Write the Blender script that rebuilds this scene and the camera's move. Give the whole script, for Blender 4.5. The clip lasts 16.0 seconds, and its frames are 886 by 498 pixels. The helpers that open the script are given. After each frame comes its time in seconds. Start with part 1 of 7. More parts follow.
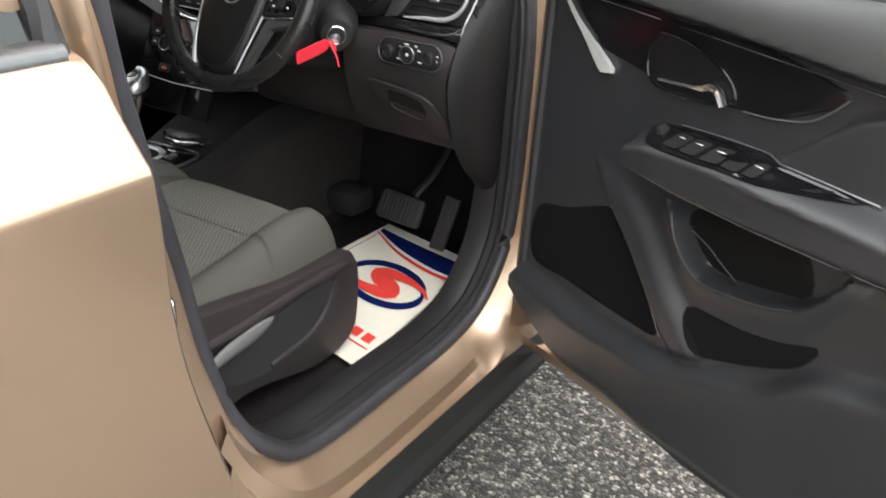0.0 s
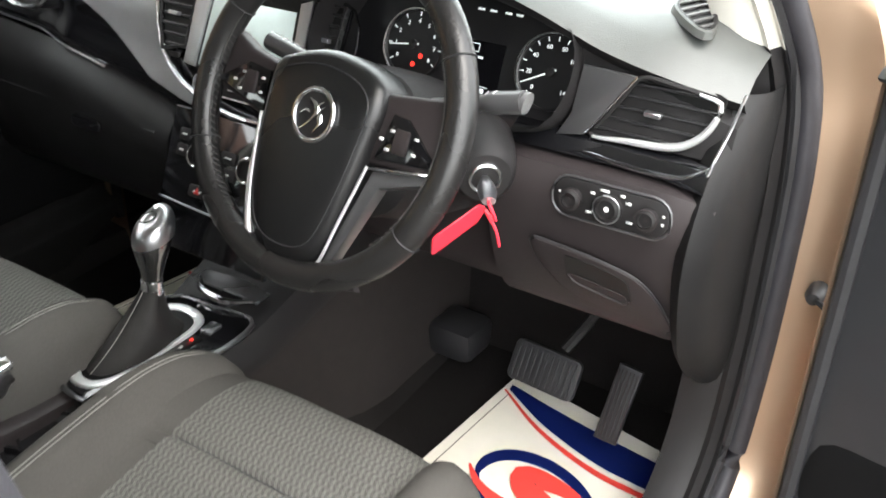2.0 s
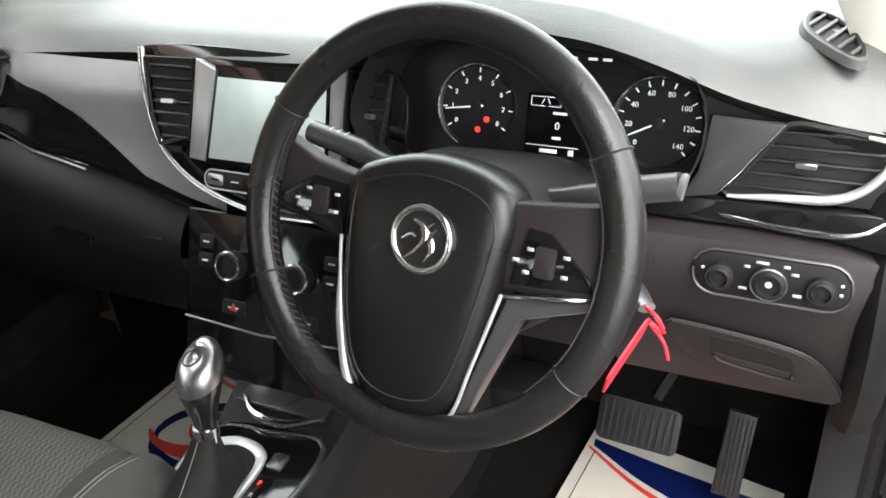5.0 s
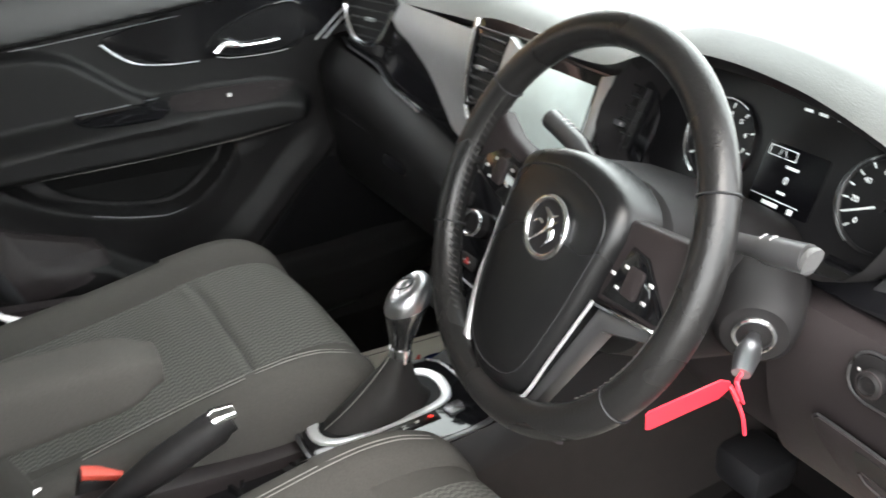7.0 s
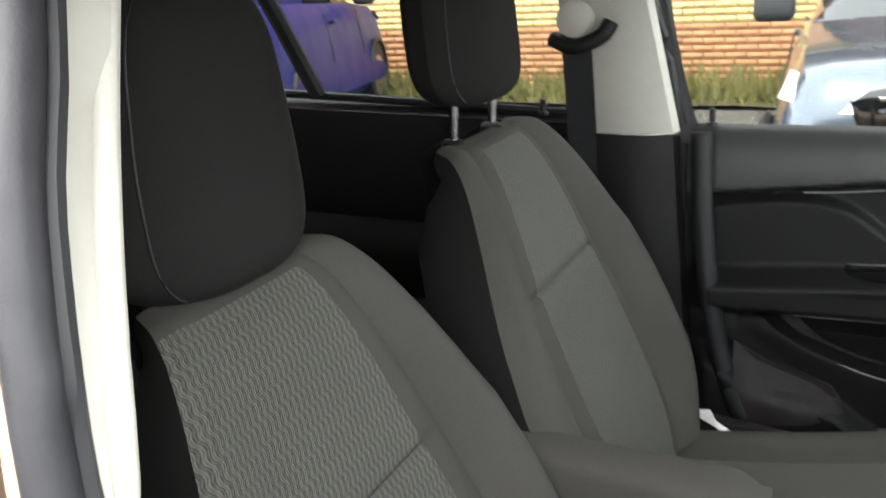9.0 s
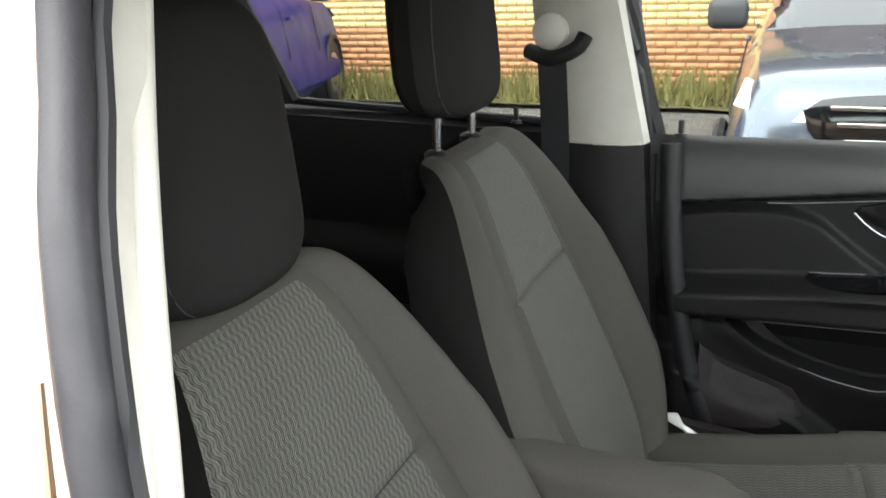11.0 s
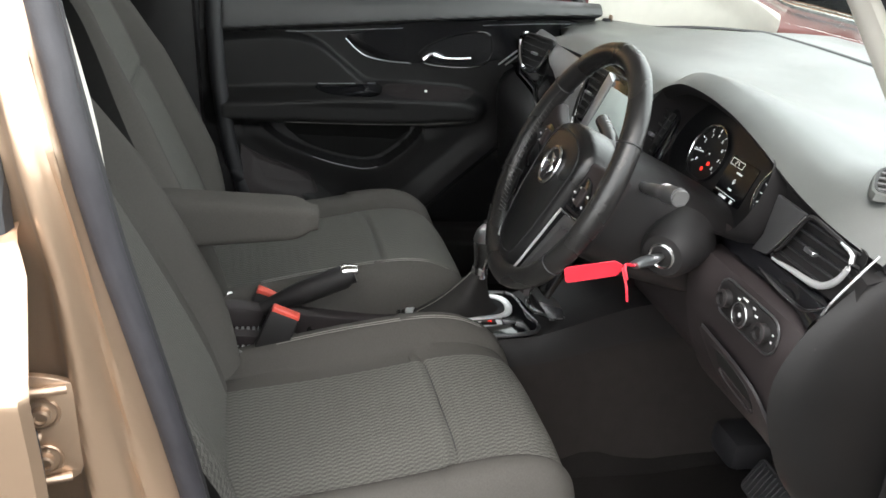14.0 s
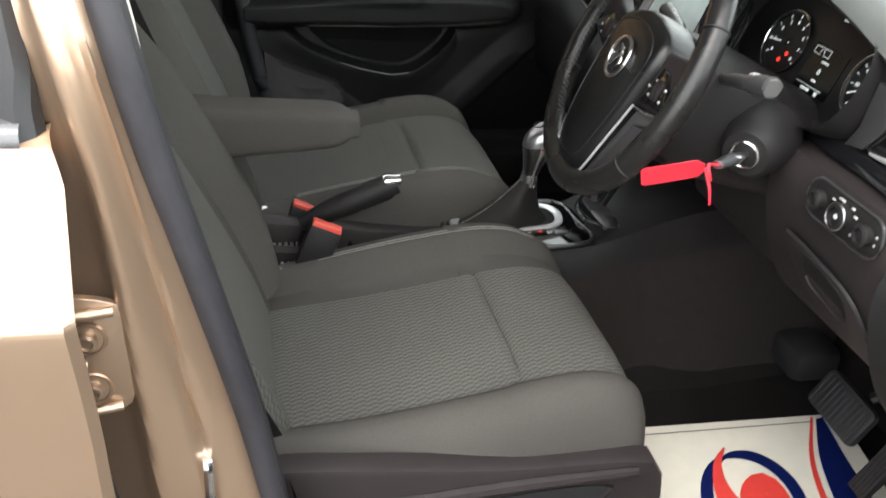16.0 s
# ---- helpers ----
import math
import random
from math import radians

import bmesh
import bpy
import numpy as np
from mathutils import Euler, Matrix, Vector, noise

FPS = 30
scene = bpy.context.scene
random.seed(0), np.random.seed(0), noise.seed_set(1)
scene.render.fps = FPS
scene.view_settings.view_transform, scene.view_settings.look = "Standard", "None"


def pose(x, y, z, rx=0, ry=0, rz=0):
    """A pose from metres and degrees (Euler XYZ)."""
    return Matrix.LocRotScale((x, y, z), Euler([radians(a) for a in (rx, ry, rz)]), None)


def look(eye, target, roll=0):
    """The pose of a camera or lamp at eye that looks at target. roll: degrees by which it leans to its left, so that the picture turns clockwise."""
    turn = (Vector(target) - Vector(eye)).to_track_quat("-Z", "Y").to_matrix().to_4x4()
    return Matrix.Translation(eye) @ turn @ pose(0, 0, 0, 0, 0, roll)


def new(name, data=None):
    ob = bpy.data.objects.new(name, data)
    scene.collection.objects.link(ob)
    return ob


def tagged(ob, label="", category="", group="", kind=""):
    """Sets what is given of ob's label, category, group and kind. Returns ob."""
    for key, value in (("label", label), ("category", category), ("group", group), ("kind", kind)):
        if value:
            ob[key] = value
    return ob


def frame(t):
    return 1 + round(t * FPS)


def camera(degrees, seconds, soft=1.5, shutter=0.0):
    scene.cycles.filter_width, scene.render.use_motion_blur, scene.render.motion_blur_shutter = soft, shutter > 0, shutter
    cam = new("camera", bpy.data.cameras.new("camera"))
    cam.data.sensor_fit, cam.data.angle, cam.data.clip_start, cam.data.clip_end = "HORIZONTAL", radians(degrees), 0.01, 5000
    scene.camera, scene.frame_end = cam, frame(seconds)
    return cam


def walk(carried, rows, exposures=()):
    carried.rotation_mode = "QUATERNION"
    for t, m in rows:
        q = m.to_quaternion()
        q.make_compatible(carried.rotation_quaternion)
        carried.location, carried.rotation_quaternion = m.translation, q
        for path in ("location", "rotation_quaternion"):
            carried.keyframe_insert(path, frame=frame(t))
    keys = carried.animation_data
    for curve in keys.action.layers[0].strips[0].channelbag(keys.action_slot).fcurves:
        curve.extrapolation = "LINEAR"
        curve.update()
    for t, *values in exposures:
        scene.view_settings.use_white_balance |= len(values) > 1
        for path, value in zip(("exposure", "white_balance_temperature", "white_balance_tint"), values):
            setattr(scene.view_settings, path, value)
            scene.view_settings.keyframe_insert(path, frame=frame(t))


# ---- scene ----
cam = camera(52.2, 16.0, soft=1.6, shutter=0.3)
PATH = [
    (0, (1.584, -1.269, 1.308), (0.67, 0.296, 0.462), 4.1),
    (0.5, (1.412, -1.139, 1.329), (0.448, 0.4, 0.492), 2.8),
    (1, (1.3, -0.938, 1.335), (0.208, 0.504, 0.481), 2.3),
    (1.5, (1.175, -0.794, 1.336), (0.116, 0.624, 0.405), 4.1),
    (2, (0.97, -0.703, 1.337), (0.022, 0.791, 0.404), 1.9),
    (2.5, (0.834, -0.608, 1.343), (0.042, 0.975, 0.412), 3.5),
    (3, (0.741, -0.579, 1.372), (0.045, 1.059, 0.458), 1.2),
    (3.5, (0.684, -0.616, 1.391), (0.018, 1.029, 0.469), -3.9),
    (4, (0.682, -0.628, 1.391), (-0.09, 0.909, 0.37), -7.0),
    (4.2, (0.68, -0.631, 1.393), (-0.092, 0.916, 0.387), -6.1),
    (6.3, (0.799, -0.5, 1.373), (-0.242, 0.898, 0.393), -1.2),
    (6.5, (0.832, -0.493, 1.373), (-0.338, 0.807, 0.405), -1.7),
    (7, (0.943, -0.46, 1.368), (-0.586, 0.443, 0.449), -0.3),
    (7.5, (1.053, -0.378, 1.378), (-0.676, 0.058, 0.472), 0.6),
    (8, (1.092, -0.337, 1.376), (-0.699, -0.483, 0.497), -4.0),
    (8.5, (1.064, -0.338, 1.373), (-0.758, -0.753, 0.66), -3.5),
    (9, (0.983, -0.265, 1.377), (-0.756, -1.063, 0.794), -3.0),
    (9.2, (0.962, -0.253, 1.385), (-0.757, -1.121, 0.848), -2.8),
    (11.3, (1.033, -0.328, 1.402), (-0.772, -0.919, 0.777), -1.0),
    (11.5, (1.048, -0.356, 1.38), (-0.798, -0.775, 0.733), -0.7),
    (12, (1.128, -0.398, 1.372), (-0.728, -0.475, 0.63), 2.8),
    (12.5, (1.247, -0.421, 1.386), (-0.591, -0.329, 0.605), 5.5),
    (13, (1.37, -0.459, 1.394), (-0.47, -0.228, 0.645), 4.9),
    (13.5, (1.474, -0.449, 1.403), (-0.335, -0.071, 0.638), 6.2),
    (14, (1.544, -0.471, 1.411), (-0.227, 0.002, 0.609), 6.5),
    (14.5, (1.558, -0.486, 1.41), (-0.231, -0.038, 0.637), 6.9),
    (15, (1.561, -0.481, 1.408), (-0.238, -0.059, 0.643), 6.6),
    (15.5, (1.538, -0.483, 1.394), (-0.222, -0.061, 0.544), 6.1),
    (16, (1.448, -0.511, 1.351), (-0.243, -0.065, 0.382), 5.2),
]
walk(cam, [(t, look(eye, target, roll)) for t, eye, target, roll in PATH],
     exposures=[(0, 0.14), (0.5, 0.20), (1.0, 0.32), (1.6, 0.80), (2.0, 1.08), (2.5, 1.12), (3.5, 0.68), (4, 1.08), (6.3, 1.02), (7.0, 1.18), (7.5, 1.42), (8.2, 1.25), (9.2, 0.68), (11.3, 0.8), (12.5, 0.92), (13.2, 0.75), (14, 0.52), (14.5, 0.60), (15, 0.64), (16, 0.45)])

# ---- light: bright overcast daylight ----
world = bpy.data.worlds.new("overcast_sky")
scene.world = world
world.use_nodes = True
wn = world.node_tree.nodes
sky = wn.new("ShaderNodeTexSky")
sky.sky_type = "NISHITA"
sky.sun_disc = False
sky.sun_elevation = radians(55)
sky.sun_rotation = radians(120)
sky.air_density, sky.dust_density, sky.ozone_density = 1.0, 4.0, 1.0
grey = wn.new("ShaderNodeMix")
grey.data_type = "RGBA"
grey.inputs[0].default_value = 0.75
grey.inputs[7].default_value = (13.0, 13.2, 13.0, 1)
world.node_tree.links.new(sky.outputs[0], grey.inputs[6])
world.node_tree.links.new(grey.outputs[2], wn["Background"].inputs[0])
wn["Background"].inputs[1].default_value = 0.34
sun = new("sun", bpy.data.lights.new("sun", "SUN"))
sun.data.energy, sun.data.angle, sun.data.color = 1.0, radians(30), (1, 0.985, 0.96)
sun.matrix_basis = look((4, -3, 8), (0, 0, 0))

# ---- materials ----


def mat(name, base, rough=0.5, metal=0.0, vary=0.12, grain=40.0, bump=0.0, bump_scale=300.0, spec=0.5, coat=0.0, rvar=0.15):
    m = bpy.data.materials.new(name)
    m.use_nodes = True
    n, l = m.node_tree.nodes, m.node_tree.links
    b = n["Principled BSDF"]
    b.inputs["Roughness"].default_value = rough
    b.inputs["Metallic"].default_value = metal
    b.inputs["Specular IOR Level"].default_value = spec
    b.inputs["Coat Weight"].default_value = coat
    b.inputs["Coat Roughness"].default_value = 0.06
    tc = n.new("ShaderNodeTexCoord")
    fine, broad = n.new("ShaderNodeTexNoise"), n.new("ShaderNodeTexNoise")
    fine.inputs["Scale"].default_value, fine.inputs["Detail"].default_value = grain, 5
    broad.inputs["Scale"].default_value, broad.inputs["Detail"].default_value = 5.0, 3
    for t in (fine, broad):
        l.new(tc.outputs["Object"], t.inputs["Vector"])
    add = n.new("ShaderNodeMath")
    add.operation = "ADD"
    l.new(fine.outputs["Fac"], add.inputs[0])
    l.new(broad.outputs["Fac"], add.inputs[1])
    rng = n.new("ShaderNodeMapRange")
    rng.inputs[1].default_value, rng.inputs[2].default_value = 0.6, 1.4
    rng.inputs[3].default_value, rng.inputs[4].default_value = 1 - vary, 1 + vary
    l.new(add.outputs[0], rng.inputs[0])
    mul = n.new("ShaderNodeVectorMath")
    mul.operation = "SCALE"
    mul.inputs[0].default_value = base
    l.new(rng.outputs[0], mul.inputs["Scale"])
    l.new(mul.outputs[0], b.inputs["Base Color"])
    rr = n.new("ShaderNodeMapRange")
    rr.inputs[1].default_value, rr.inputs[2].default_value = 0.3, 0.7
    rr.inputs[3].default_value, rr.inputs[4].default_value = max(0.02, rough * (1 - rvar)), min(1, rough * (1 + rvar))
    l.new(broad.outputs["Fac"], rr.inputs[0])
    l.new(rr.outputs[0], b.inputs["Roughness"])
    if bump:
        t = n.new("ShaderNodeTexNoise")
        t.inputs["Scale"].default_value, t.inputs["Detail"].default_value = bump_scale, 2
        l.new(tc.outputs["Object"], t.inputs["Vector"])
        bp = n.new("ShaderNodeBump")
        bp.inputs["Strength"].default_value, bp.inputs["Distance"].default_value = bump, 0.001
        l.new(t.outputs["Fac"], bp.inputs["Height"])
        l.new(bp.outputs[0], b.inputs["Normal"])
    return m


def glow(name, base, strength):
    m = mat(name, base, 0.3)
    b = m.node_tree.nodes["Principled BSDF"]
    b.inputs["Emission Color"].default_value = (*base, 1)
    b.inputs["Emission Strength"].default_value = strength
    return m


PLASTIC = mat("black_grained_plastic", (0.0155, 0.0145, 0.0150), 0.50, bump=0.35, bump_scale=900, spec=0.30)
PLASTIC_GREY = mat("dark_grey_plastic", (0.0275, 0.0225, 0.0232), 0.54, bump=0.3, bump_scale=900, spec=0.26)
SATIN_DARK = mat("satin_dark_trim", (0.16, 0.16, 0.165), 0.30, 0.75, vary=0.06)
COVER = mat("smooth_airbag_skin", (0.0085, 0.0085, 0.009), 0.28, bump=0.25, bump_scale=1100, spec=0.5)
# driver's lining: base raised for the daylight on the open door
DOOR_SKIN_LIT = mat("black_door_skin_lit", (0.0245, 0.0255, 0.0285), 0.34, bump=0.35, bump_scale=800, spec=0.65)
FASCIA = mat("satin_silver_fascia", (0.46, 0.465, 0.47), 0.32, 0.45, vary=0.05)
SILL = mat("scuffed_sill_plastic", (0.012, 0.012, 0.012), 0.7, vary=0.3, bump=0.5, bump_scale=500, spec=0.18)
SLAT = mat("vent_slat_plastic", (0.022, 0.022, 0.023), 0.32, spec=0.45)
PALE_METAL = mat("pale_zinc_metal", (0.72, 0.72, 0.70), 0.35, 0.4)
PAD = mat("soft_dash_top_skin", (0.074, 0.078, 0.074), 0.40, bump=0.4, bump_scale=700, spec=0.7)
GLOSS = mat("piano_black", (0.006, 0.006, 0.007), 0.08, coat=0.6)
RUBBER = mat("black_rubber", (0.020, 0.020, 0.022), 0.55, bump=0.2)
# door seal rubber, made paler than RUBBER for the daylight falling on it
SEAL_RUBBER_LIT = mat("lit_door_seal", (0.030, 0.029, 0.034), 0.50, vary=0.25, bump=0.25, bump_scale=400)
SIDE_TRIM = mat("brown_black_console_side", (0.024, 0.0205, 0.0195), 0.75, vary=0.2, bump=0.4, bump_scale=700, spec=0.25)
# same black skin with the shade inside the car put into its colour
SKIN_SHADED = mat("matt_black_skin_shaded", (0.0115, 0.0112, 0.0115), 0.52, bump=0.35, bump_scale=800, spec=0.28)
SMOKED = mat("smoked_chrome", (0.22, 0.22, 0.225), 0.16, 0.95, vary=0.05)
CARPET = mat("black_carpet", (0.0135, 0.0122, 0.0120), 0.95, vary=0.5, grain=500, bump=1.0, bump_scale=500, spec=0.1)
CLOTH = mat("plain_seat_cloth", (0.076, 0.072, 0.066), 0.92, vary=0.15, grain=400, bump=0.5, bump_scale=1200, spec=0.15)
CLOTH_BLACK = mat("black_headrest_cloth", (0.020, 0.0195, 0.019), 0.9, vary=0.15, grain=400, bump=0.5, bump_scale=1200, spec=0.12)
GREY = mat("mid_grey_plastic", (0.11, 0.11, 0.11), 0.45, bump=0.3, bump_scale=900)
LEATHER = mat("steering_leather", (0.0145, 0.0140, 0.0140), 0.27, bump=0.35, bump_scale=600, rvar=0.3)
BOOT_LEATHER = mat("matt_boot_leather", (0.018, 0.0165, 0.016), 0.6, vary=0.25, bump=0.4, bump_scale=350, spec=0.3)
CHROME = mat("chrome", (0.80, 0.81, 0.83), 0.17, 1.0, vary=0.05)
SATIN = mat("satin_silver", (0.55, 0.56, 0.58), 0.32, 1.0, vary=0.05)
PAINT = mat("bronze_gold_paint", (0.47, 0.335, 0.235), 0.30, 0.72, vary=0.015, grain=25, coat=0.8, rvar=0.03)
TRIM_WHITE = mat("cream_pillar_trim", (0.62, 0.60, 0.54), 0.6, bump=0.2, vary=0.05)
DARKGLASS = mat("tinted_rear_glass", (0.012, 0.012, 0.014), 0.06, coat=0.3)
RED = mat("red_fob_plastic", (0.78, 0.035, 0.06), 0.4, vary=0.08)
RED_BUTTON = mat("red_buckle_button", (0.70, 0.09, 0.06), 0.4)
PAPER = mat("cream_paper", (0.72, 0.69, 0.60), 0.75, vary=0.05, bump=0.15, bump_scale=60)
INK_BLUE = mat("deep_blue_print", (0.004, 0.010, 0.075), 0.5, 0.0, vary=0.06, spec=0.12)
INK_RED = mat("red_print", (0.68, 0.05, 0.04), 0.6, vary=0.08)
WHITE_MARK = mat("white_marking", (0.75, 0.75, 0.75), 0.5)
DARK_MARK = mat("dark_marking", (0.02, 0.015, 0.015), 0.6)
STITCH = mat("pale_thread", (0.24, 0.23, 0.21), 0.8)
DARK_STITCH = mat("dark_thread", (0.050, 0.048, 0.046), 0.7)
STALK = mat("satin_stalk_plastic", (0.060, 0.060, 0.062), 0.28, spec=0.6)
BELT_SKIN = mat("soft_waist_skin", (0.040, 0.041, 0.041), 0.42, bump=0.35, bump_scale=700, spec=0.55)
LCD = glow("lit_display", (0.50, 0.58, 0.56), 0.22)
LIT_WHITE = glow("lit_white_marks", (0.6, 0.64, 0.64), 0.5)
LIT_RED = glow("lit_warning_lamp", (0.9, 0.03, 0.02), 1.2)


def asphalt():
    """Worn asphalt with pale stone chips in dark binder."""
    m = mat("coarse_asphalt", (0.16, 0.15, 0.14), 0.85, vary=0.25, grain=30)
    n, l = m.node_tree.nodes, m.node_tree.links
    b = n["Principled BSDF"]
    tc = n.new("ShaderNodeTexCoord")
    v = n.new("ShaderNodeTexVoronoi")
    v.inputs["Scale"].default_value = 95
    l.new(tc.outputs["Object"], v.inputs["Vector"])
    e = n.new("ShaderNodeTexVoronoi")
    e.feature = "DISTANCE_TO_EDGE"
    e.inputs["Scale"].default_value = 95
    l.new(tc.outputs["Object"], e.inputs["Vector"])
    sep = n.new("ShaderNodeSeparateColor")
    l.new(v.outputs["Color"], sep.inputs[0])
    ramp = n.new("ShaderNodeValToRGB")
    ramp.color_ramp.elements[0].position, ramp.color_ramp.elements[0].color = 0.1, (0.035, 0.033, 0.031, 1)
    ramp.color_ramp.elements[1].position, ramp.color_ramp.elements[1].color = 1.0, (0.42, 0.39, 0.34, 1)
    mid_ = ramp.color_ramp.elements.new(0.6)
    mid_.color = (0.12, 0.11, 0.10, 1)
    l.new(sep.outputs[0], ramp.inputs[0])
    edge = n.new("ShaderNodeMapRange")
    edge.inputs[1].default_value, edge.inputs[2].default_value = 0.0, 0.18
    edge.inputs[3].default_value, edge.inputs[4].default_value = 0.18, 1.0
    l.new(e.outputs["Distance"], edge.inputs[0])
    sc = n.new("ShaderNodeVectorMath")
    sc.operation = "SCALE"
    l.new(ramp.outputs[0], sc.inputs[0])
    l.new(edge.outputs[0], sc.inputs["Scale"])
    l.new(sc.outputs[0], b.inputs["Base Color"])
    bp = n.new("ShaderNodeBump")
    bp.inputs["Strength"].default_value, bp.inputs["Distance"].default_value = 1.0, 0.006
    l.new(edge.outputs[0], bp.inputs["Height"])
    l.new(bp.outputs[0], b.inputs["Normal"])
    return m


ASPHALT = asphalt()


def cloth_weave():
    """Seat fabric with rows of short slanted raised bars, in metres along the cloth."""
    m = mat("woven_seat_fabric", (0.138, 0.135, 0.124), 0.9, vary=0.12, grain=500, spec=0.15)
    n, l = m.node_tree.nodes, m.node_tree.links
    uv = n.new("ShaderNodeUVMap")
    sep = n.new("ShaderNodeSeparateXYZ")
    l.new(uv.outputs[0], sep.inputs[0])

    def op(kind, a, b=None):
        k = n.new("ShaderNodeMath")
        k.operation = kind
        for i, v in enumerate((a, b)):
            if v is None:
                continue
            if isinstance(v, (int, float)):
                k.inputs[i].default_value = v
            else:
                l.new(v, k.inputs[i])
        return k.outputs[0]
    u, v = sep.outputs[0], sep.outputs[1]
    zig = op("PINGPONG", op("MULTIPLY", v, 1 / 0.0085), 1.0)
    step = op("MINIMUM", op("MAXIMUM", op("SUBTRACT", op("MULTIPLY", zig, 1.9), 0.45), 0.0), 1.0)
    slant = op("ADD", op("MULTIPLY", u, 1 / 0.0088), op("MULTIPLY", step, 0.3333))
    wave = op("SINE", op("MULTIPLY", slant, 2 * math.pi))
    fine = op("SINE", op("MULTIPLY", slant, 6 * math.pi))
    dash = op("SINE", op("ADD", op("MULTIPLY", v, 2 * math.pi / 0.0085), op("MULTIPLY", op("FLOOR", op("MULTIPLY", slant, 3.0)), 2.1)))
    h = op("ADD", op("ADD", op("MULTIPLY", wave, 0.24), op("MULTIPLY", fine, 0.62)), op("MULTIPLY", dash, 0.28))
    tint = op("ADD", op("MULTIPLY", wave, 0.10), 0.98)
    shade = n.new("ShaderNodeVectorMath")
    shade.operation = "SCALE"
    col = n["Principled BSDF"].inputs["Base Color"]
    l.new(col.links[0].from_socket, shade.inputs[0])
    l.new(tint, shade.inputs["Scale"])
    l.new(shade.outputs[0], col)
    bp = n.new("ShaderNodeBump")
    bp.inputs["Strength"].default_value, bp.inputs["Distance"].default_value = 0.8, 0.0013
    l.new(h, bp.inputs["Height"])
    b = n["Principled BSDF"]
    l.new(bp.outputs[0], b.inputs["Normal"])
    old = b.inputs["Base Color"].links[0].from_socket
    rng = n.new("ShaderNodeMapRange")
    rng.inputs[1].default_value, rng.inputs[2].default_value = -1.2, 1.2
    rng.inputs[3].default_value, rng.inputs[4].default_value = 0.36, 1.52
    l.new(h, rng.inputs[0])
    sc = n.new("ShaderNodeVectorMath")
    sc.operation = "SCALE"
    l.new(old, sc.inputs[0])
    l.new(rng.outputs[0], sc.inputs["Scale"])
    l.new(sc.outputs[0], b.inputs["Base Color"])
    return m


WEAVE = cloth_weave()


def clear_glass(name, tint=(0.93, 0.96, 0.95)):
    m = bpy.data.materials.new(name)
    m.use_nodes = True
    n, l = m.node_tree.nodes, m.node_tree.links
    n.remove(n["Principled BSDF"])
    through_, gloss, fres, mix = n.new("ShaderNodeBsdfTransparent"), n.new("ShaderNodeBsdfGlossy"), n.new("ShaderNodeFresnel"), n.new("ShaderNodeMixShader")
    through_.inputs[0].default_value = (*tint, 1)
    gloss.inputs["Roughness"].default_value = 0.02
    fres.inputs["IOR"].default_value = 1.10
    l.new(fres.outputs[0], mix.inputs[0])
    l.new(through_.outputs[0], mix.inputs[1])
    l.new(gloss.outputs[0], mix.inputs[2])
    l.new(mix.outputs[0], n["Material Output"].inputs[0])
    return m


GLASS = clear_glass("window_glass")

# ---- mesh helpers ----
BASE = {}


def thing(name, m, label, category, group="", kind=""):
    """An Empty at the pose m; its parts are given in world places unless local is set in part()."""
    ob = new(name)
    ob.empty_display_size = 0.05
    ob.matrix_basis = m
    BASE[ob.name] = m.inverted()
    return tagged(ob, label, category, group, kind)


def pane(ob):
    """Gives a window its thickness, and lets daylight through."""
    md = ob.modifiers.new("thickness", "SOLIDIFY")
    md.thickness = 0.004
    ob.visible_shadow = False
    return ob


def mesh_of(bm, name, smooth=True):
    me = bpy.data.meshes.new(name)
    bm.to_mesh(me)
    bm.free()
    if smooth:
        for p in me.polygons:
            p.use_smooth = True
    return me


def part(name, bm, material, parent, label="", local=False, smooth=True, sharp=40):
    root = parent
    while root is not None and root.parent is not None:
        root = root.parent
    if root is not None and not local:
        bm.transform(BASE[root.name])
    bmesh.ops.recalc_face_normals(bm, faces=bm.faces)
    for e in bm.edges:
        if len(e.link_faces) == 2 and e.calc_face_angle(0) > radians(sharp):
            e.smooth = False
    me = mesh_of(bm, name, smooth)
    me.materials.append(material)
    ob = new(name, me)
    ob.parent = parent
    return tagged(ob, label)


def solo(name, bm, material, label, category, kind="", group="", smooth=True, sharp=40):
    """A thing or piece of the setting of a single mesh, in world places."""
    ob = part(name, bm, material, None, "", True, smooth, sharp)
    return tagged(ob, label, category, group, kind)


def box(x0, x1, y0, y1, z0, z1, bevel=0.0, seg=2, m=None, bm=None):
    bm = bm or bmesh.new()
    vs = bmesh.ops.create_cube(bm, size=1.0)["verts"]
    for v in vs:
        v.co = Vector(((x0 + x1) / 2 + v.co.x * (x1 - x0), (y0 + y1) / 2 + v.co.y * (y1 - y0), (z0 + z1) / 2 + v.co.z * (z1 - z0)))
    if bevel:
        es = list({e for v in vs for e in v.link_edges})
        r = bmesh.ops.bevel(bm, geom=es, offset=bevel, segments=seg, affect="EDGES", profile=0.5)
        vs = list({v for v in r["verts"]} | {v for v in vs if v.is_valid})
    if m is not None:
        bmesh.ops.transform(bm, matrix=m, verts=vs if bevel == 0 else bm.verts)
    return bm


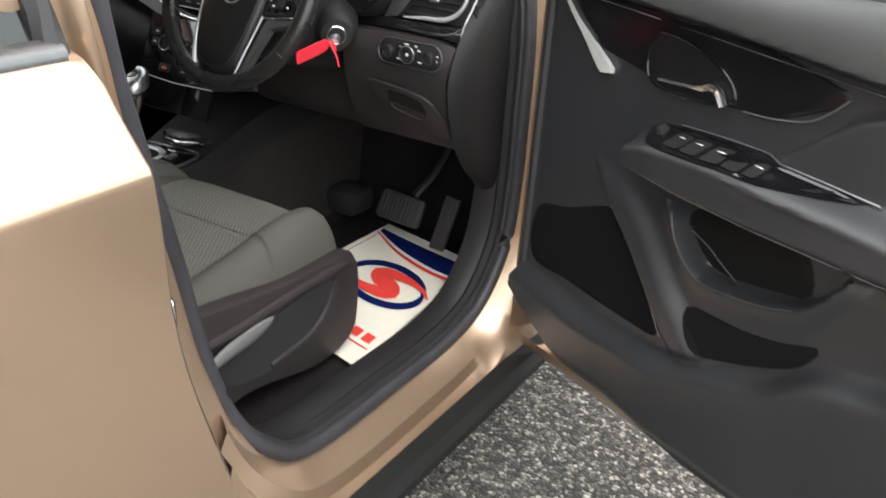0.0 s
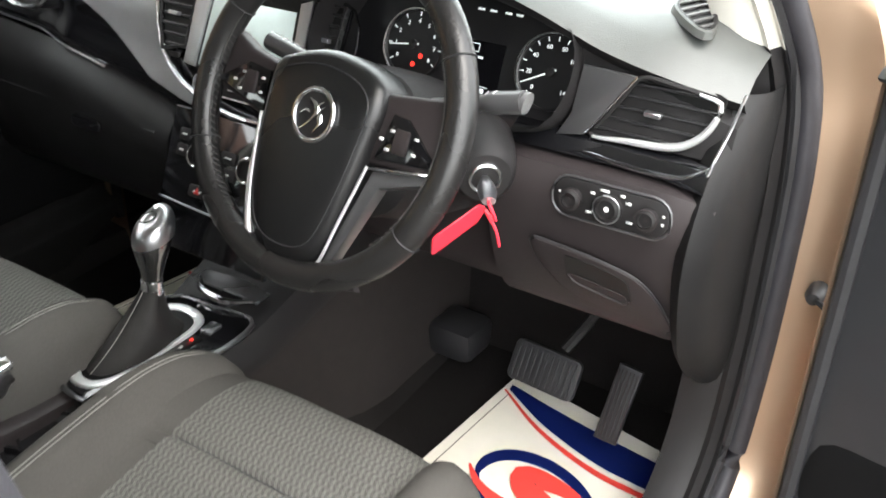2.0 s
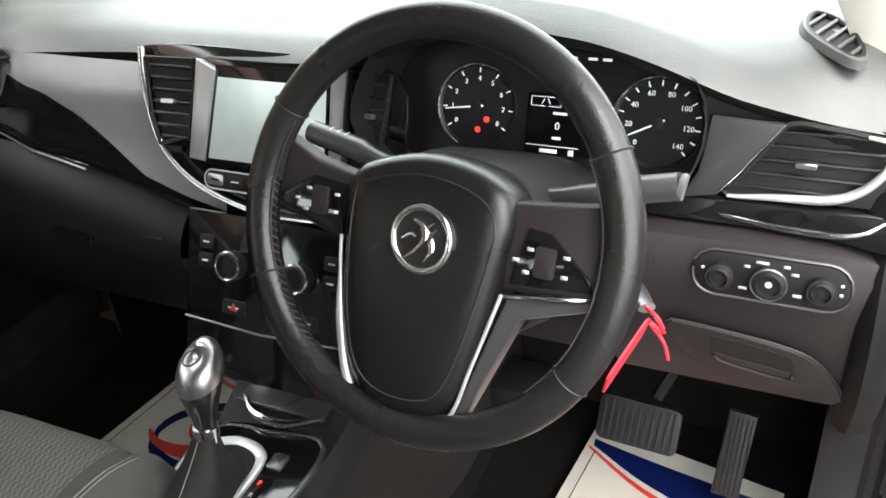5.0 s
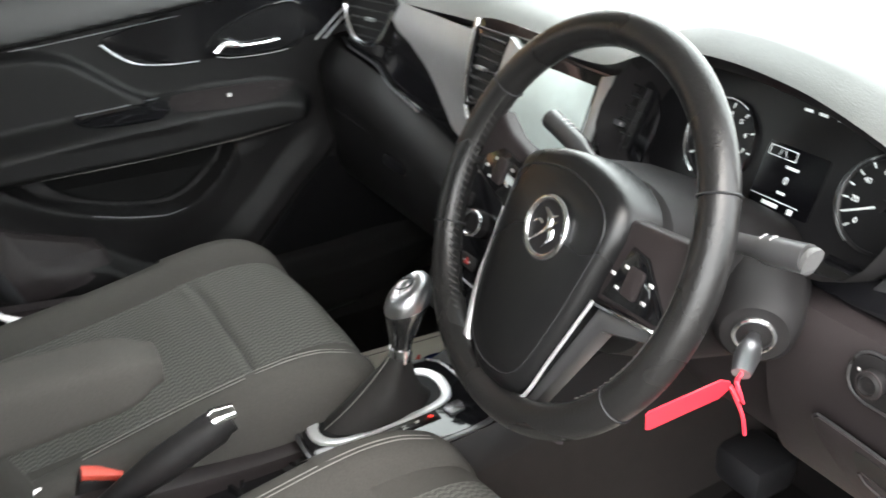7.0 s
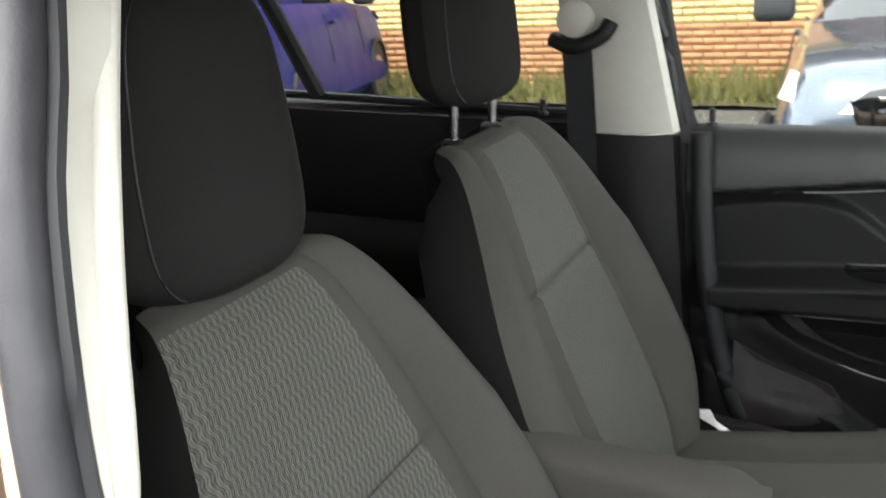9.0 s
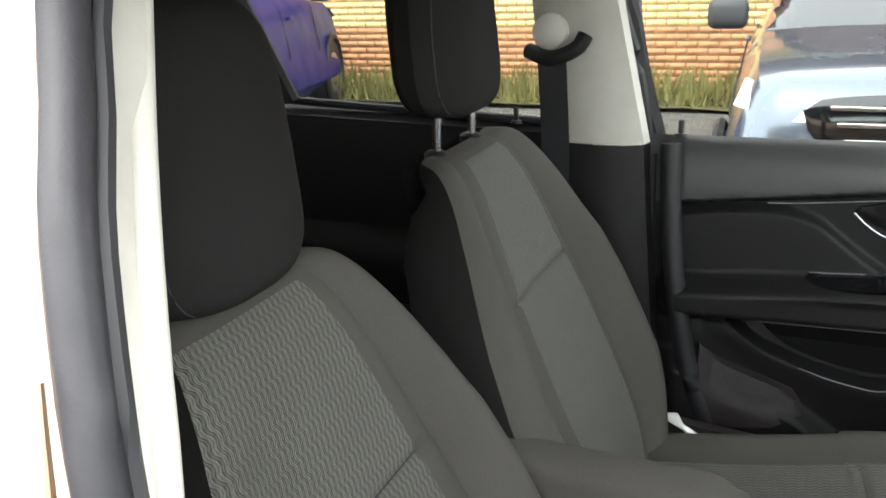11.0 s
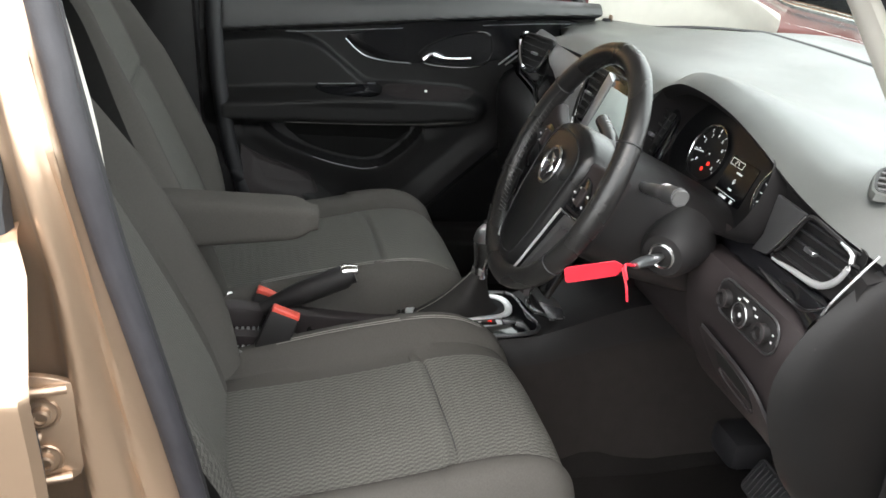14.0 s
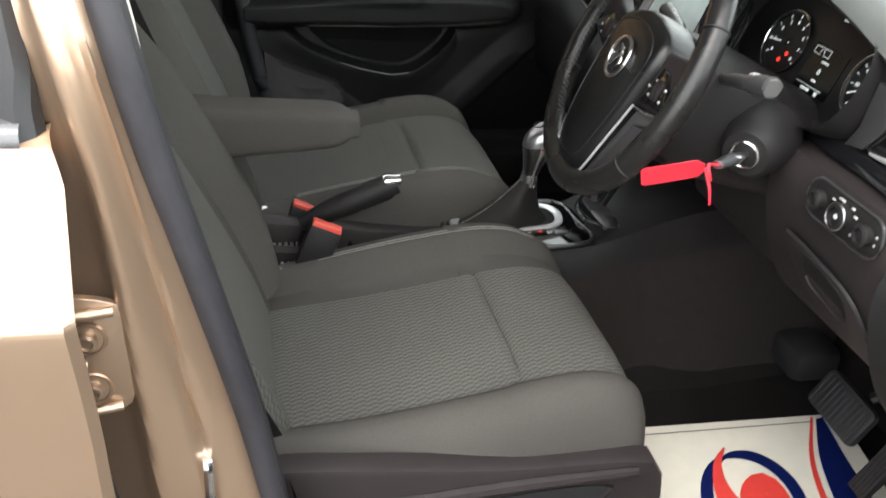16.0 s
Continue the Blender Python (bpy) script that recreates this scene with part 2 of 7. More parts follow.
def spline(pts, n, closed=False):
    """n points along a Catmull-Rom curve through pts, spaced by length."""
    P = [np.array(p, float) for p in pts]
    k = len(P)
    out = []
    segs = k if closed else k - 1
    for i in range(segs):
        a, b = P[i], P[(i + 1) % k]
        p0 = P[i - 1] if (closed or i > 0) else 2 * a - b
        p3 = P[(i + 2) % k] if (closed or i + 2 < k) else 2 * b - a
        for t in np.linspace(0, 1, 12, endpoint=False):
            out.append(0.5 * (2 * a + (b - p0) * t + (2 * p0 - 5 * a + 4 * b - p3) * t * t + (3 * a - p0 - 3 * b + p3) * t ** 3))
    out.append(P[0] if closed else P[-1])
    out = np.array(out)
    s = np.r_[0, np.cumsum(np.linalg.norm(np.diff(out, axis=0), axis=1))]
    w = np.linspace(0, s[-1], n + 1)[:-1] if closed else np.linspace(0, s[-1], n)
    return np.stack([np.interp(w, s, out[:, i]) for i in range(out.shape[1])], 1)


def sheet(rows, bm=None, close_u=False, close_v=False, cap=False, keep=None):
    """A surface through rows of points, with a map in metres along it. keep(i, j): which cells to make."""
    bm = bm or bmesh.new()
    G = [[Vector(p) for p in r] for r in rows]
    h, w = len(G), len(G[0])
    uvl = bm.loops.layers.uv.verify()
    V = [[bm.verts.new(p) for p in r] for r in G]
    vu = np.zeros((h, w))
    vv = np.zeros((h, w))
    mid = w // 2
    for i in range(h):
        c = [0.0]
        for j in range(1, w):
            c.append(c[-1] + (G[i][j] - G[i][j - 1]).length)
        vu[i] = np.array(c) - c[mid]
    for i in range(1, h):
        vv[i] = vv[i - 1] + (G[i][mid] - G[i - 1][mid]).length
    for i in range(h if close_v else h - 1):
        for j in range(w if close_u else w - 1):
            if keep and not keep(i, j):
                continue
            a, b = (i + 1) % h, (j + 1) % w
            q = [(i, j), (i, b), (a, b), (a, j)]
            try:
                f = bm.faces.new([V[p][r] for p, r in q])
            except ValueError:
                continue
            for lo, (p, r) in zip(f.loops, q):
                lo[uvl].uv = (vu[p][r], vv[p][r])
    if cap:
        for r in (V[0], V[-1]):
            bm.faces.new(r)
    bmesh.ops.delete(bm, geom=[v for v in bm.verts if not v.link_faces], context="VERTS")
    return bm


def tube(path, radius, seg=10, closed=False, flat=1.0, bm=None, up=(0, 0, 1), caps=True):
    """A round bar along a path; radius is a number or one for each point; flat squeezes it across."""
    P = [Vector(p) for p in path]
    n = len(P)
    R = [radius] * n if isinstance(radius, (int, float)) else list(radius)
    rows = []
    for i, p in enumerate(P):
        a = P[i - 1] if (i or closed) else P[0]
        b = P[(i + 1) % n] if (i + 1 < n or closed) else P[-1]
        t = (b - a).normalized()
        ref = Vector(up)
        if abs(t.dot(ref)) > 0.95:
            ref = Vector((1, 0, 0))
        s = t.cross(ref).normalized()
        o = s.cross(t)
        rows.append([p + R[i] * (math.cos(k) * s + flat * math.sin(k) * o) for k in np.linspace(0, 2 * math.pi, seg, endpoint=False)])
    return sheet(rows, bm, close_u=True, close_v=closed, cap=caps and not closed)


def prism(outline, thick, m=Matrix(), bevel=0.0, seg=2, bm=None):
    """A plate: an outline in its own x, y plane, extruded from 0 to thick along z, then laid by m."""
    own = bmesh.new()
    vs = [own.verts.new((x, y, 0)) for x, y in outline]
    f = own.faces.new(vs)
    r = bmesh.ops.extrude_face_region(own, geom=[f])
    top = [v for v in r["geom"] if isinstance(v, bmesh.types.BMVert)]
    bmesh.ops.translate(own, vec=(0, 0, thick), verts=top)
    if bevel:
        es = [e for e in own.edges if all(v in top for v in e.verts)]
        bmesh.ops.bevel(own, geom=es, offset=bevel, segments=seg, affect="EDGES", profile=0.5)
    bmesh.ops.recalc_face_normals(own, faces=own.faces)
    own.transform(m)
    if bm is None:
        return own
    me = bpy.data.meshes.new("tmp")
    own.to_mesh(me)
    own.free()
    bm.from_mesh(me)
    bpy.data.meshes.remove(me)
    return bm


def lathe(profile, m=Matrix(), seg=24, bm=None):
    """Turned shape: (radius, height) pairs round z, laid by m."""
    rows = [[m @ Vector((r * math.cos(a), r * math.sin(a), h)) for a in np.linspace(0, 2 * math.pi, seg, endpoint=False)] for r, h in profile]
    return sheet(rows, bm, close_u=True, cap=True)


def ring(radius, tube_r, m=Matrix(), seg=40, tseg=10, a0=0.0, a1=360.0, sx=1.0):
    closed = a1 - a0 >= 360
    ang = np.radians(np.linspace(a0, a1, seg, endpoint=not closed))
    return tube([m @ Vector((sx * radius * math.cos(a), radius * math.sin(a), 0)) for a in ang], tube_r, tseg, closed, up=m.to_3x3() @ Vector((0, 0, 1)))


def rounded(w, h, r, n=5):
    """A rounded rectangle's outline about 0."""
    out = []
    for cx, cy, a in ((w / 2 - r, h / 2 - r, 0), (-w / 2 + r, h / 2 - r, 90), (-w / 2 + r, -h / 2 + r, 180), (w / 2 - r, -h / 2 + r, 270)):
        for k in np.radians(np.linspace(a, a + 90, n)):
            out.append((cx + r * math.cos(k), cy + r * math.sin(k)))
    return out


def smooth_outline(pts, n=40):
    return [tuple(p) for p in spline(pts, n, True)]


def frame_of(origin, xdir, ydir):
    """A pose whose x and y run along the two directions."""
    x = Vector(xdir).normalized()
    z = x.cross(Vector(ydir)).normalized()
    y = z.cross(x)
    m = Matrix((x, y, z)).transposed().to_4x4()
    m.translation = origin
    return m


def words(text, size, m, material, parent, name="lettering", depth=0.0004, align="CENTER"):
    c = bpy.data.curves.new("words", "FONT")
    c.body, c.size, c.extrude, c.align_x, c.align_y = text, size, depth, align, "CENTER"
    c.resolution_u = 2
    o = bpy.data.objects.new("words", c)
    me = bpy.data.meshes.new_from_object(o)
    bm = bmesh.new()
    bm.from_mesh(me)
    bm.transform(m)
    bpy.data.meshes.remove(me)
    bpy.data.objects.remove(o)
    bpy.data.curves.remove(c)
    return part(name, bm, material, parent, smooth=False)

# ---- setting: ground, body shell ----


def plane_grid(x0, x1, y0, y1, z, nx, ny):
    xs, ys = np.linspace(x0, x1, nx), np.linspace(y0, y1, ny)
    return sheet([[(x, y, z) for x in xs] for y in ys])


solo("ground", plane_grid(-60, 60, -60, 60, 0, 20, 20), ASPHALT, "coarse worn grey asphalt car park", "ground", "structure")



def sm01(t):
    t = min(1.0, max(0.0, t))
    return t * t * (3 - 2 * t)


body = thing("car_body", pose(0, 0, 0), "bronze gold car body with open driver's doorway", "car body")


def lerp_table(table, z):
    """Interpolates rows of (key, a, b...) by key."""
    t = np.array(table, float)
    return [float(np.interp(z, t[:, 0], t[:, i])) for i in range(1, t.shape[1])]


# floor pan with raised tunnel, carpeted
xs = np.linspace(-0.76, 0.76, 39)
ys = np.linspace(-1.75, 0.62, 30)


def floor_z(x, y):
    tun = 0.13 * max(0.0, min(1.0, (0.17 - abs(x - 0.02)) / 0.05))
    return 0.305 + tun + (0.10 * max(0.0, y - 0.35)) + 0.004 * noise.noise((x * 9, y * 9, 0))


part("floor_carpet", sheet([[(x, y, floor_z(x, y)) for x in xs] for y in ys]), CARPET, body, "black carpeted floor with raised tunnel")
part("toe_board", sheet([[(x, 0.62 + 0.12 * k, 0.32 + 0.45 * k + (0.10 if abs(x) < 0.14 else 0)) for x in np.linspace(-0.78, 0.80, 30)] for k in np.linspace(0, 1, 8)]), CARPET, body)
part("bulkhead", sheet([[(x, 0.75, z) for x in (-0.8, 0, 0.8)] for z in (0.3, 0.7, 1.0)]), CARPET, body)

# doorway seal line on the driver's side
SEAL = [(0.775, 0.17, 0.330), (0.775, 0.0, 0.325), (0.775, -0.28, 0.33), (0.775, -0.39, 0.39), (0.745, -0.442, 0.47), (0.722, -0.475, 0.60), (0.715, -0.505, 0.75),
        (0.711, -0.551, 0.93), (0.712, -0.576, 1.025), (0.715, -0.600, 1.14), (0.682, -0.630, 1.27), (0.646, -0.651, 1.34), (0.616, -0.669, 1.40), (0.585, -0.665, 1.46), (0.57, -0.58, 1.515), (0.565, -0.3, 1.54), (0.565, 0.0, 1.53),
        (0.625, 0.17, 1.42), (0.70, 0.29, 1.24), (0.768, 0.365, 1.07), (0.790, 0.372, 0.95), (0.795, 0.370, 0.78), (0.793, 0.375, 0.62), (0.788, 0.360, 0.48), (0.780, 0.285, 0.37)]
loop = spline(SEAL, 150, True)
part("door_seal", tube(loop, 0.0145, 10, True), SEAL_RUBBER_LIT, body, "black rubber door seal")
part("seal_lip", tube([p + np.array([-0.012, 0, 0]) + (np.array([0, -0.1, 0.9]) - p) * np.array([0, 0.022, 0.022]) for p in loop], 0.006, 6, True), RUBBER, body)
# painted return round the doorway: from the seal out to the skin
mid = np.array([0.0, -0.1, 0.9])
rows = []
for off, out, fwd, outw in ((0.005, -0.005, 0.0, 0.0), (0.03, 0.03, 0.004, 0.022), (0.045, 0.05, 0.010, 0.050), (0.075, 0.055, 0.020, 0.078), (0.085, 0.085, 0.040, 0.086), (0.12, 0.10, 0.16, 0.090)):
    r = []
    for p in loop:
        d = p - mid
        d[0] = 0
        d /= np.linalg.norm(d)
        x_out = out if p[2] < 1.1 else out * max(0.35, 1 - 2.2 * (p[2] - 1.1))
        w = sm01((p[1] - 0.15) / 0.15) * sm01((1.25 - p[2]) / 0.15)
        q = p + d * (off * (1 - w) + fwd * w) + np.array([x_out * (1 - w) + outw * w, 0, 0])
        r.append(q)
    rows.append(r)
part("doorway_return", sheet(rows, close_u=True, keep=lambda i, j: not (loop[j][1] < -0.36 and loop[j][2] > 0.50)), PAINT, body, "bronze painted door frame return")
# inner black trim of the doorway
rows = []
for off, out in ((-0.008, -0.010), (-0.014, -0.018), (-0.008, -0.024), (-0.018, -0.034), (-0.012, -0.042), (-0.020, -0.060), (-0.012, -0.095)):
    r = []
    for p in loop:
        d = p - mid
        d[0] = 0
        d /= np.linalg.norm(d)
        r.append(p + d * off + np.array([out, 0, 0]))
    rows.append(r)
low_set = {i for i, p in enumerate(loop) if p[2] < 1.08}
part("sill_trim", sheet(rows, close_u=True, keep=lambda i, j: j in low_set and not (loop[j][1] < -0.3 and loop[j][2] > 0.55)), PLASTIC, body, "black plastic sill and kick trim")
part("pillar_trim", sheet(rows, close_u=True, keep=lambda i, j: j not in low_set and loop[j][1] > -0.5), TRIM_WHITE, body, "cream pillar trim")
# sill cladding under the doors
prof = [(0.865, 0.27), (0.90, 0.265), (0.915, 0.245), (0.905, 0.21), (0.86, 0.19), (0.70, 0.19)]
part("sill_cladding", sheet([[(x, y, z) for x, z in prof] for y in np.linspace(-1.7, 0.85, 12)]), SILL, body, "black plastic sill cladding")
# B-pillar panel between the doors
PILLAR = [(0.36, 0.770, -0.37), (0.47, 0.745, -0.442), (0.60, 0.722, -0.475), (0.75, 0.715, -0.505), (0.93, 0.711, -0.551), (1.025, 0.712, -0.576), (1.14, 0.715, -0.600), (1.27, 0.682, -0.630), (1.34, 0.646, -0.651), (1.40, 0.616, -0.669), (1.47, 0.582, -0.69)]
rows = []
for z in np.linspace(0.36, 1.47, 44):
    x, y = lerp_table(PILLAR, z)
    k = 1 - 0.75 * sm01((z - 1.05) / 0.25)
    ys = min(lerp_table([(0.36, -0.56), (0.73, -0.595), (0.88, -0.606), (1.02, -0.618), (1.14, -0.642), (1.27, -0.672), (1.47, -0.73)], z)[0], y - 0.024)
    m_ = (y + ys) / 2
    prof = [(x + 0.006, y - 0.010), (x + 0.014 * k + 0.002, y - 0.018), (x + 0.022 * k + 0.002, m_ + 0.004), (x + 0.018 * k + 0.002, m_ - 0.002), (x + 0.027 * k + 0.002, m_ - 0.009), (x + 0.034 * k + 0.003, ys + 0.006), (x + 0.033 * k + 0.003, ys - 0.004),
            (x + 0.020 * k, ys - 0.012), (x + 0.014 * k, ys - 0.020), (x + 0.010 * k, ys - 0.045), (x + 0.010 * k, ys - 0.075), (x, ys - 0.11), (x - 0.04, ys - 0.16)]
    rows.append(spline([(a_, b_, z) for a_, b_ in prof], 46))
part("b_pillar", sheet(rows), PAINT, body, "bronze painted door pillar")
rows = []
for z in np.linspace(1.10, 1.50, 14):
    x, y = lerp_table(PILLAR, z)
    notch = 0.010 if z > 1.335 else 0.0
    ex, ey = lerp_table([(1.10, 0.683, -0.586), (1.20, 0.649, -0.613), (1.30, 0.597, -0.649), (1.40, 0.530, -0.690), (1.50, 0.47, -0.72)], z)
    rows.append([(x + 0.002, y + 0.004, z), ((x + ex) / 2, (y + ey) / 2 + 0.004, z), (ex + 0.006, ey + notch, z), (ex - 0.004, ey - 0.012 + notch, z), (ex - 0.006, ey - 0.10, z), (ex, ey - 0.2, z)])
part("b_pillar_trim", sheet(rows), TRIM_WHITE, body, "cream inner pillar trim")
part("pillar_trim_edge", tube(spline([(0.530, -0.690, 1.40), (0.600, -0.647, 1.295), (0.652, -0.612, 1.20), (0.688, -0.585, 1.105)], 12), [0.009] * 10 + [0.008, 0.005], 10), TRIM_WHITE, body, "cream edge of the pillar trim")
rows = []
for z in np.linspace(0.42, 1.10, 14):
    x, y = lerp_table(PILLAR, z)
    rows.append([(x - 0.004, y + 0.002, z), (x - 0.03, y - 0.02, z), (x - 0.05, y - 0.06, z), (x - 0.06, y - 0.16, z), (x - 0.02, y - 0.24, z)])
part("b_pillar_lower_trim", sheet(rows), PLASTIC, body, "black lower pillar trim")

# roof, headliner and rear of the shell
rows = [[(x, y, 1.60 - 0.10 * (abs(x) / 0.66) ** 2.5 - 0.06 * max(0, (y - 0.0)) ** 1.3 - 0.03 * max(0, -y - 0.9)) for x in np.linspace(-0.66, 0.66, 17)] for y in np.linspace(-2.2, 0.30, 15)]
part("headliner", sheet(rows), TRIM_WHITE, body, "cream headliner")
part("roof_skin", sheet([[(p[0] * 1.06, p[1] * 1.01, p[2] + 0.045) for p in r] for r in rows]), PAINT, body, "bronze painted roof")
part("tailgate", sheet([[(x, -2.2 - 0.25 * math.sin(k * 2.2), 1.5 - 1.2 * k) for x in np.linspace(-0.8, 0.8, 9)] for k in np.linspace(0, 1, 9)]), PAINT, body)
# bonnet
part("bonnet", sheet([[(x, y, 1.075 - 0.12 * (x / 0.8) ** 2 - 0.10 * (y - 1.1) - 0.16 * max(0, y - 1.5) ** 2) for x in np.linspace(-0.85, 0.85, 15)] for y in np.linspace(1.20, 1.95, 12)]), PAINT, body, "bronze painted bonnet")
part("scuttle", sheet([[(x, y - 0.12 * (x / 0.75) ** 2, 1.072 - 0.05 * (x / 0.8) ** 2 + (0.008 if k % 2 else 0)) for x in np.linspace(-0.78, 0.78, 15)] for k, y in enumerate((1.10, 1.15, 1.20, 1.27))]), PLASTIC, body)
# windscreen glass
wr = [[(x, 1.12 - 0.12 * (x / 0.7) ** 2 - 0.80 * k, 1.088 + 0.44 * k) for x in np.linspace(-0.72 + 0.14 * k, 0.72 - 0.14 * k, 13)] for k in np.linspace(0, 1, 8)]
pane(part("windscreen", sheet(wr), GLASS, body, "clear windscreen"))
# left side pillars
for nm, line, r, mt in (("a_pillar", [(-0.765, 1.00, 1.06), (-0.725, 0.66, 1.22), (-0.64, 0.30, 1.44), (-0.57, 0.1, 1.53)], 0.050, TRIM_WHITE),
                        ("a_pillar_right", [(0.80, 0.68, 0.99), (0.772, 0.52, 1.08), (0.733, 0.42, 1.18), (0.665, 0.27, 1.37), (0.60, 0.1, 1.51)], 0.031, TRIM_WHITE)):
    part("a_pillar_trim", tube(spline(line, 14), r, 12, flat=0.8), mt, body, "cream windscreen pillar trim")
part("a_pillar_panel", sheet([[(-0.695 - 0.02 * (y - 0.45) + 0.008 * math.sin(3 * k) - 0.30 * max(0, z - 1.12), y, z) for k in np.linspace(0, 1, 8) for z in [1.045 + k * (max(0.012, (1.34 - 0.40 * (y - 0.40)) - 1.045))]] for y in np.linspace(0.435, 1.00, 14)]), TRIM_WHITE, body, "cream triangular panel at the windscreen pillar")
rows = []
for z in np.linspace(1.085, 1.50, 12):
    k = (z - 1.085) / 0.415
    y0, y1, x = -0.545 - 0.075 * k, -0.682 - 0.03 * k, -0.63 + 0.08 * k
    rows.append([(x - 0.03, y0 + 0.006, z), (x, y0, z), (x + 0.012, y0 - 0.03, z), (x + 0.014, (y0 + y1) / 2, z), (x + 0.008, y1, z), (x - 0.03, y1 - 0.05, z)])
part("pillar_trim_upper", sheet(rows), TRIM_WHITE, body, "cream upper pillar trim")
rows = []
for z in np.linspace(0.42, 1.083, 12):
    y0, y1, x = -0.50 - 0.05 * (z - 0.42) / 0.66, -0.72, -0.64
    rows.append([(x - 0.05, y0 + 0.01, z), (x + 0.005, y0 + 0.002, z), (x + 0.02, y0 - 0.03, z), (x + 0.022, (y0 + y1) / 2, z), (x + 0.005, y1, z), (x - 0.05, y1 - 0.03, z)])
part("pillar_trim_lower", sheet(rows), PLASTIC, body, "black lower pillar trim")
part("roof_rail", tube(spline([(-0.60, 0.2, 1.50), (-0.565, -0.3, 1.555), (-0.57, -1.2, 1.53), (-0.60, -1.9, 1.45)], 16), 0.035, 10), TRIM_WHITE, body)
part("door_aperture_seal", tube(spline([(-0.685, -0.55, 1.09), (-0.655, -0.575, 1.25), (-0.60, -0.62, 1.45), (-0.585, -0.4, 1.53)], 16), 0.014, 8), RUBBER, body)
part("door_aperture_seal", tube(spline([(-0.652, -0.500, 1.085), (-0.640, -0.492, 0.95), (-0.630, -0.475, 0.8), (-0.630, -0.435, 0.62), (-0.640, -0.36, 0.46)], 20), 0.019, 10), RUBBER, body)

part("left_sill", sheet([[(x, y, z) for y in np.linspace(-2.0, 0.80, 6)] for x, z in ((-0.66, 0.30), (-0.68, 0.36), (-0.76, 0.37), (-0.84, 0.33), (-0.86, 0.20))]), PLASTIC, body, "black sill trim")
part("kick_panel", sheet([[(-0.735, y, z) for y in (0.38, 0.55, 0.80)] for z in (0.30, 0.6, 1.0)]), PLASTIC, body)
part("kick_panel", sheet([[(0.765, y, z) for y in (0.38, 0.55, 0.80)] for z in (0.30, 0.6, 1.03)]), PLASTIC, body)
part("front_wing", sheet([[(sx, y, z) for y in (0.52, 1.2, 1.95)] for sx, z in ((0.74, 0.98), (0.84, 0.92), (0.885, 0.80), (0.88, 0.55), (0.87, 0.30))]), PAINT, body, "bronze painted front wing")
part("front_wing", sheet([[(-sx, y, z) for y in (0.52, 1.2, 1.95)] for sx, z in ((0.74, 0.98), (0.84, 0.92), (0.885, 0.80), (0.88, 0.55), (0.87, 0.30))]), PAINT, body, "bronze painted front wing")
part("rear_quarter", sheet([[(x, y, z) for y in (-1.72, -2.1, -2.3)] for x, z in ((0.66, 1.45), (0.80, 1.06), (0.885, 0.86), (0.88, 0.50), (0.87, 0.25))]), PAINT, body)
part("rear_quarter", sheet([[(-x, y, z) for y in (-1.66, -2.1, -2.3)] for x, z in ((0.60, 1.50), (0.72, 1.10), (0.80, 0.86), (0.80, 0.50), (0.80, 0.25))]), PAINT, body)
for sx in (-1, 1):
    for y in (1.38, -1.62):
        wm = pose(sx * 0.76, y, 0.33, 0, 90 * sx)
        part("tyre", lathe([(0.20, 0.10), (0.31, 0.105), (0.33, 0.08), (0.33, -0.08), (0.31, -0.10), (0.1, -0.10)], wm, 30), RUBBER, body, "black tyre")

# ---- seats ----


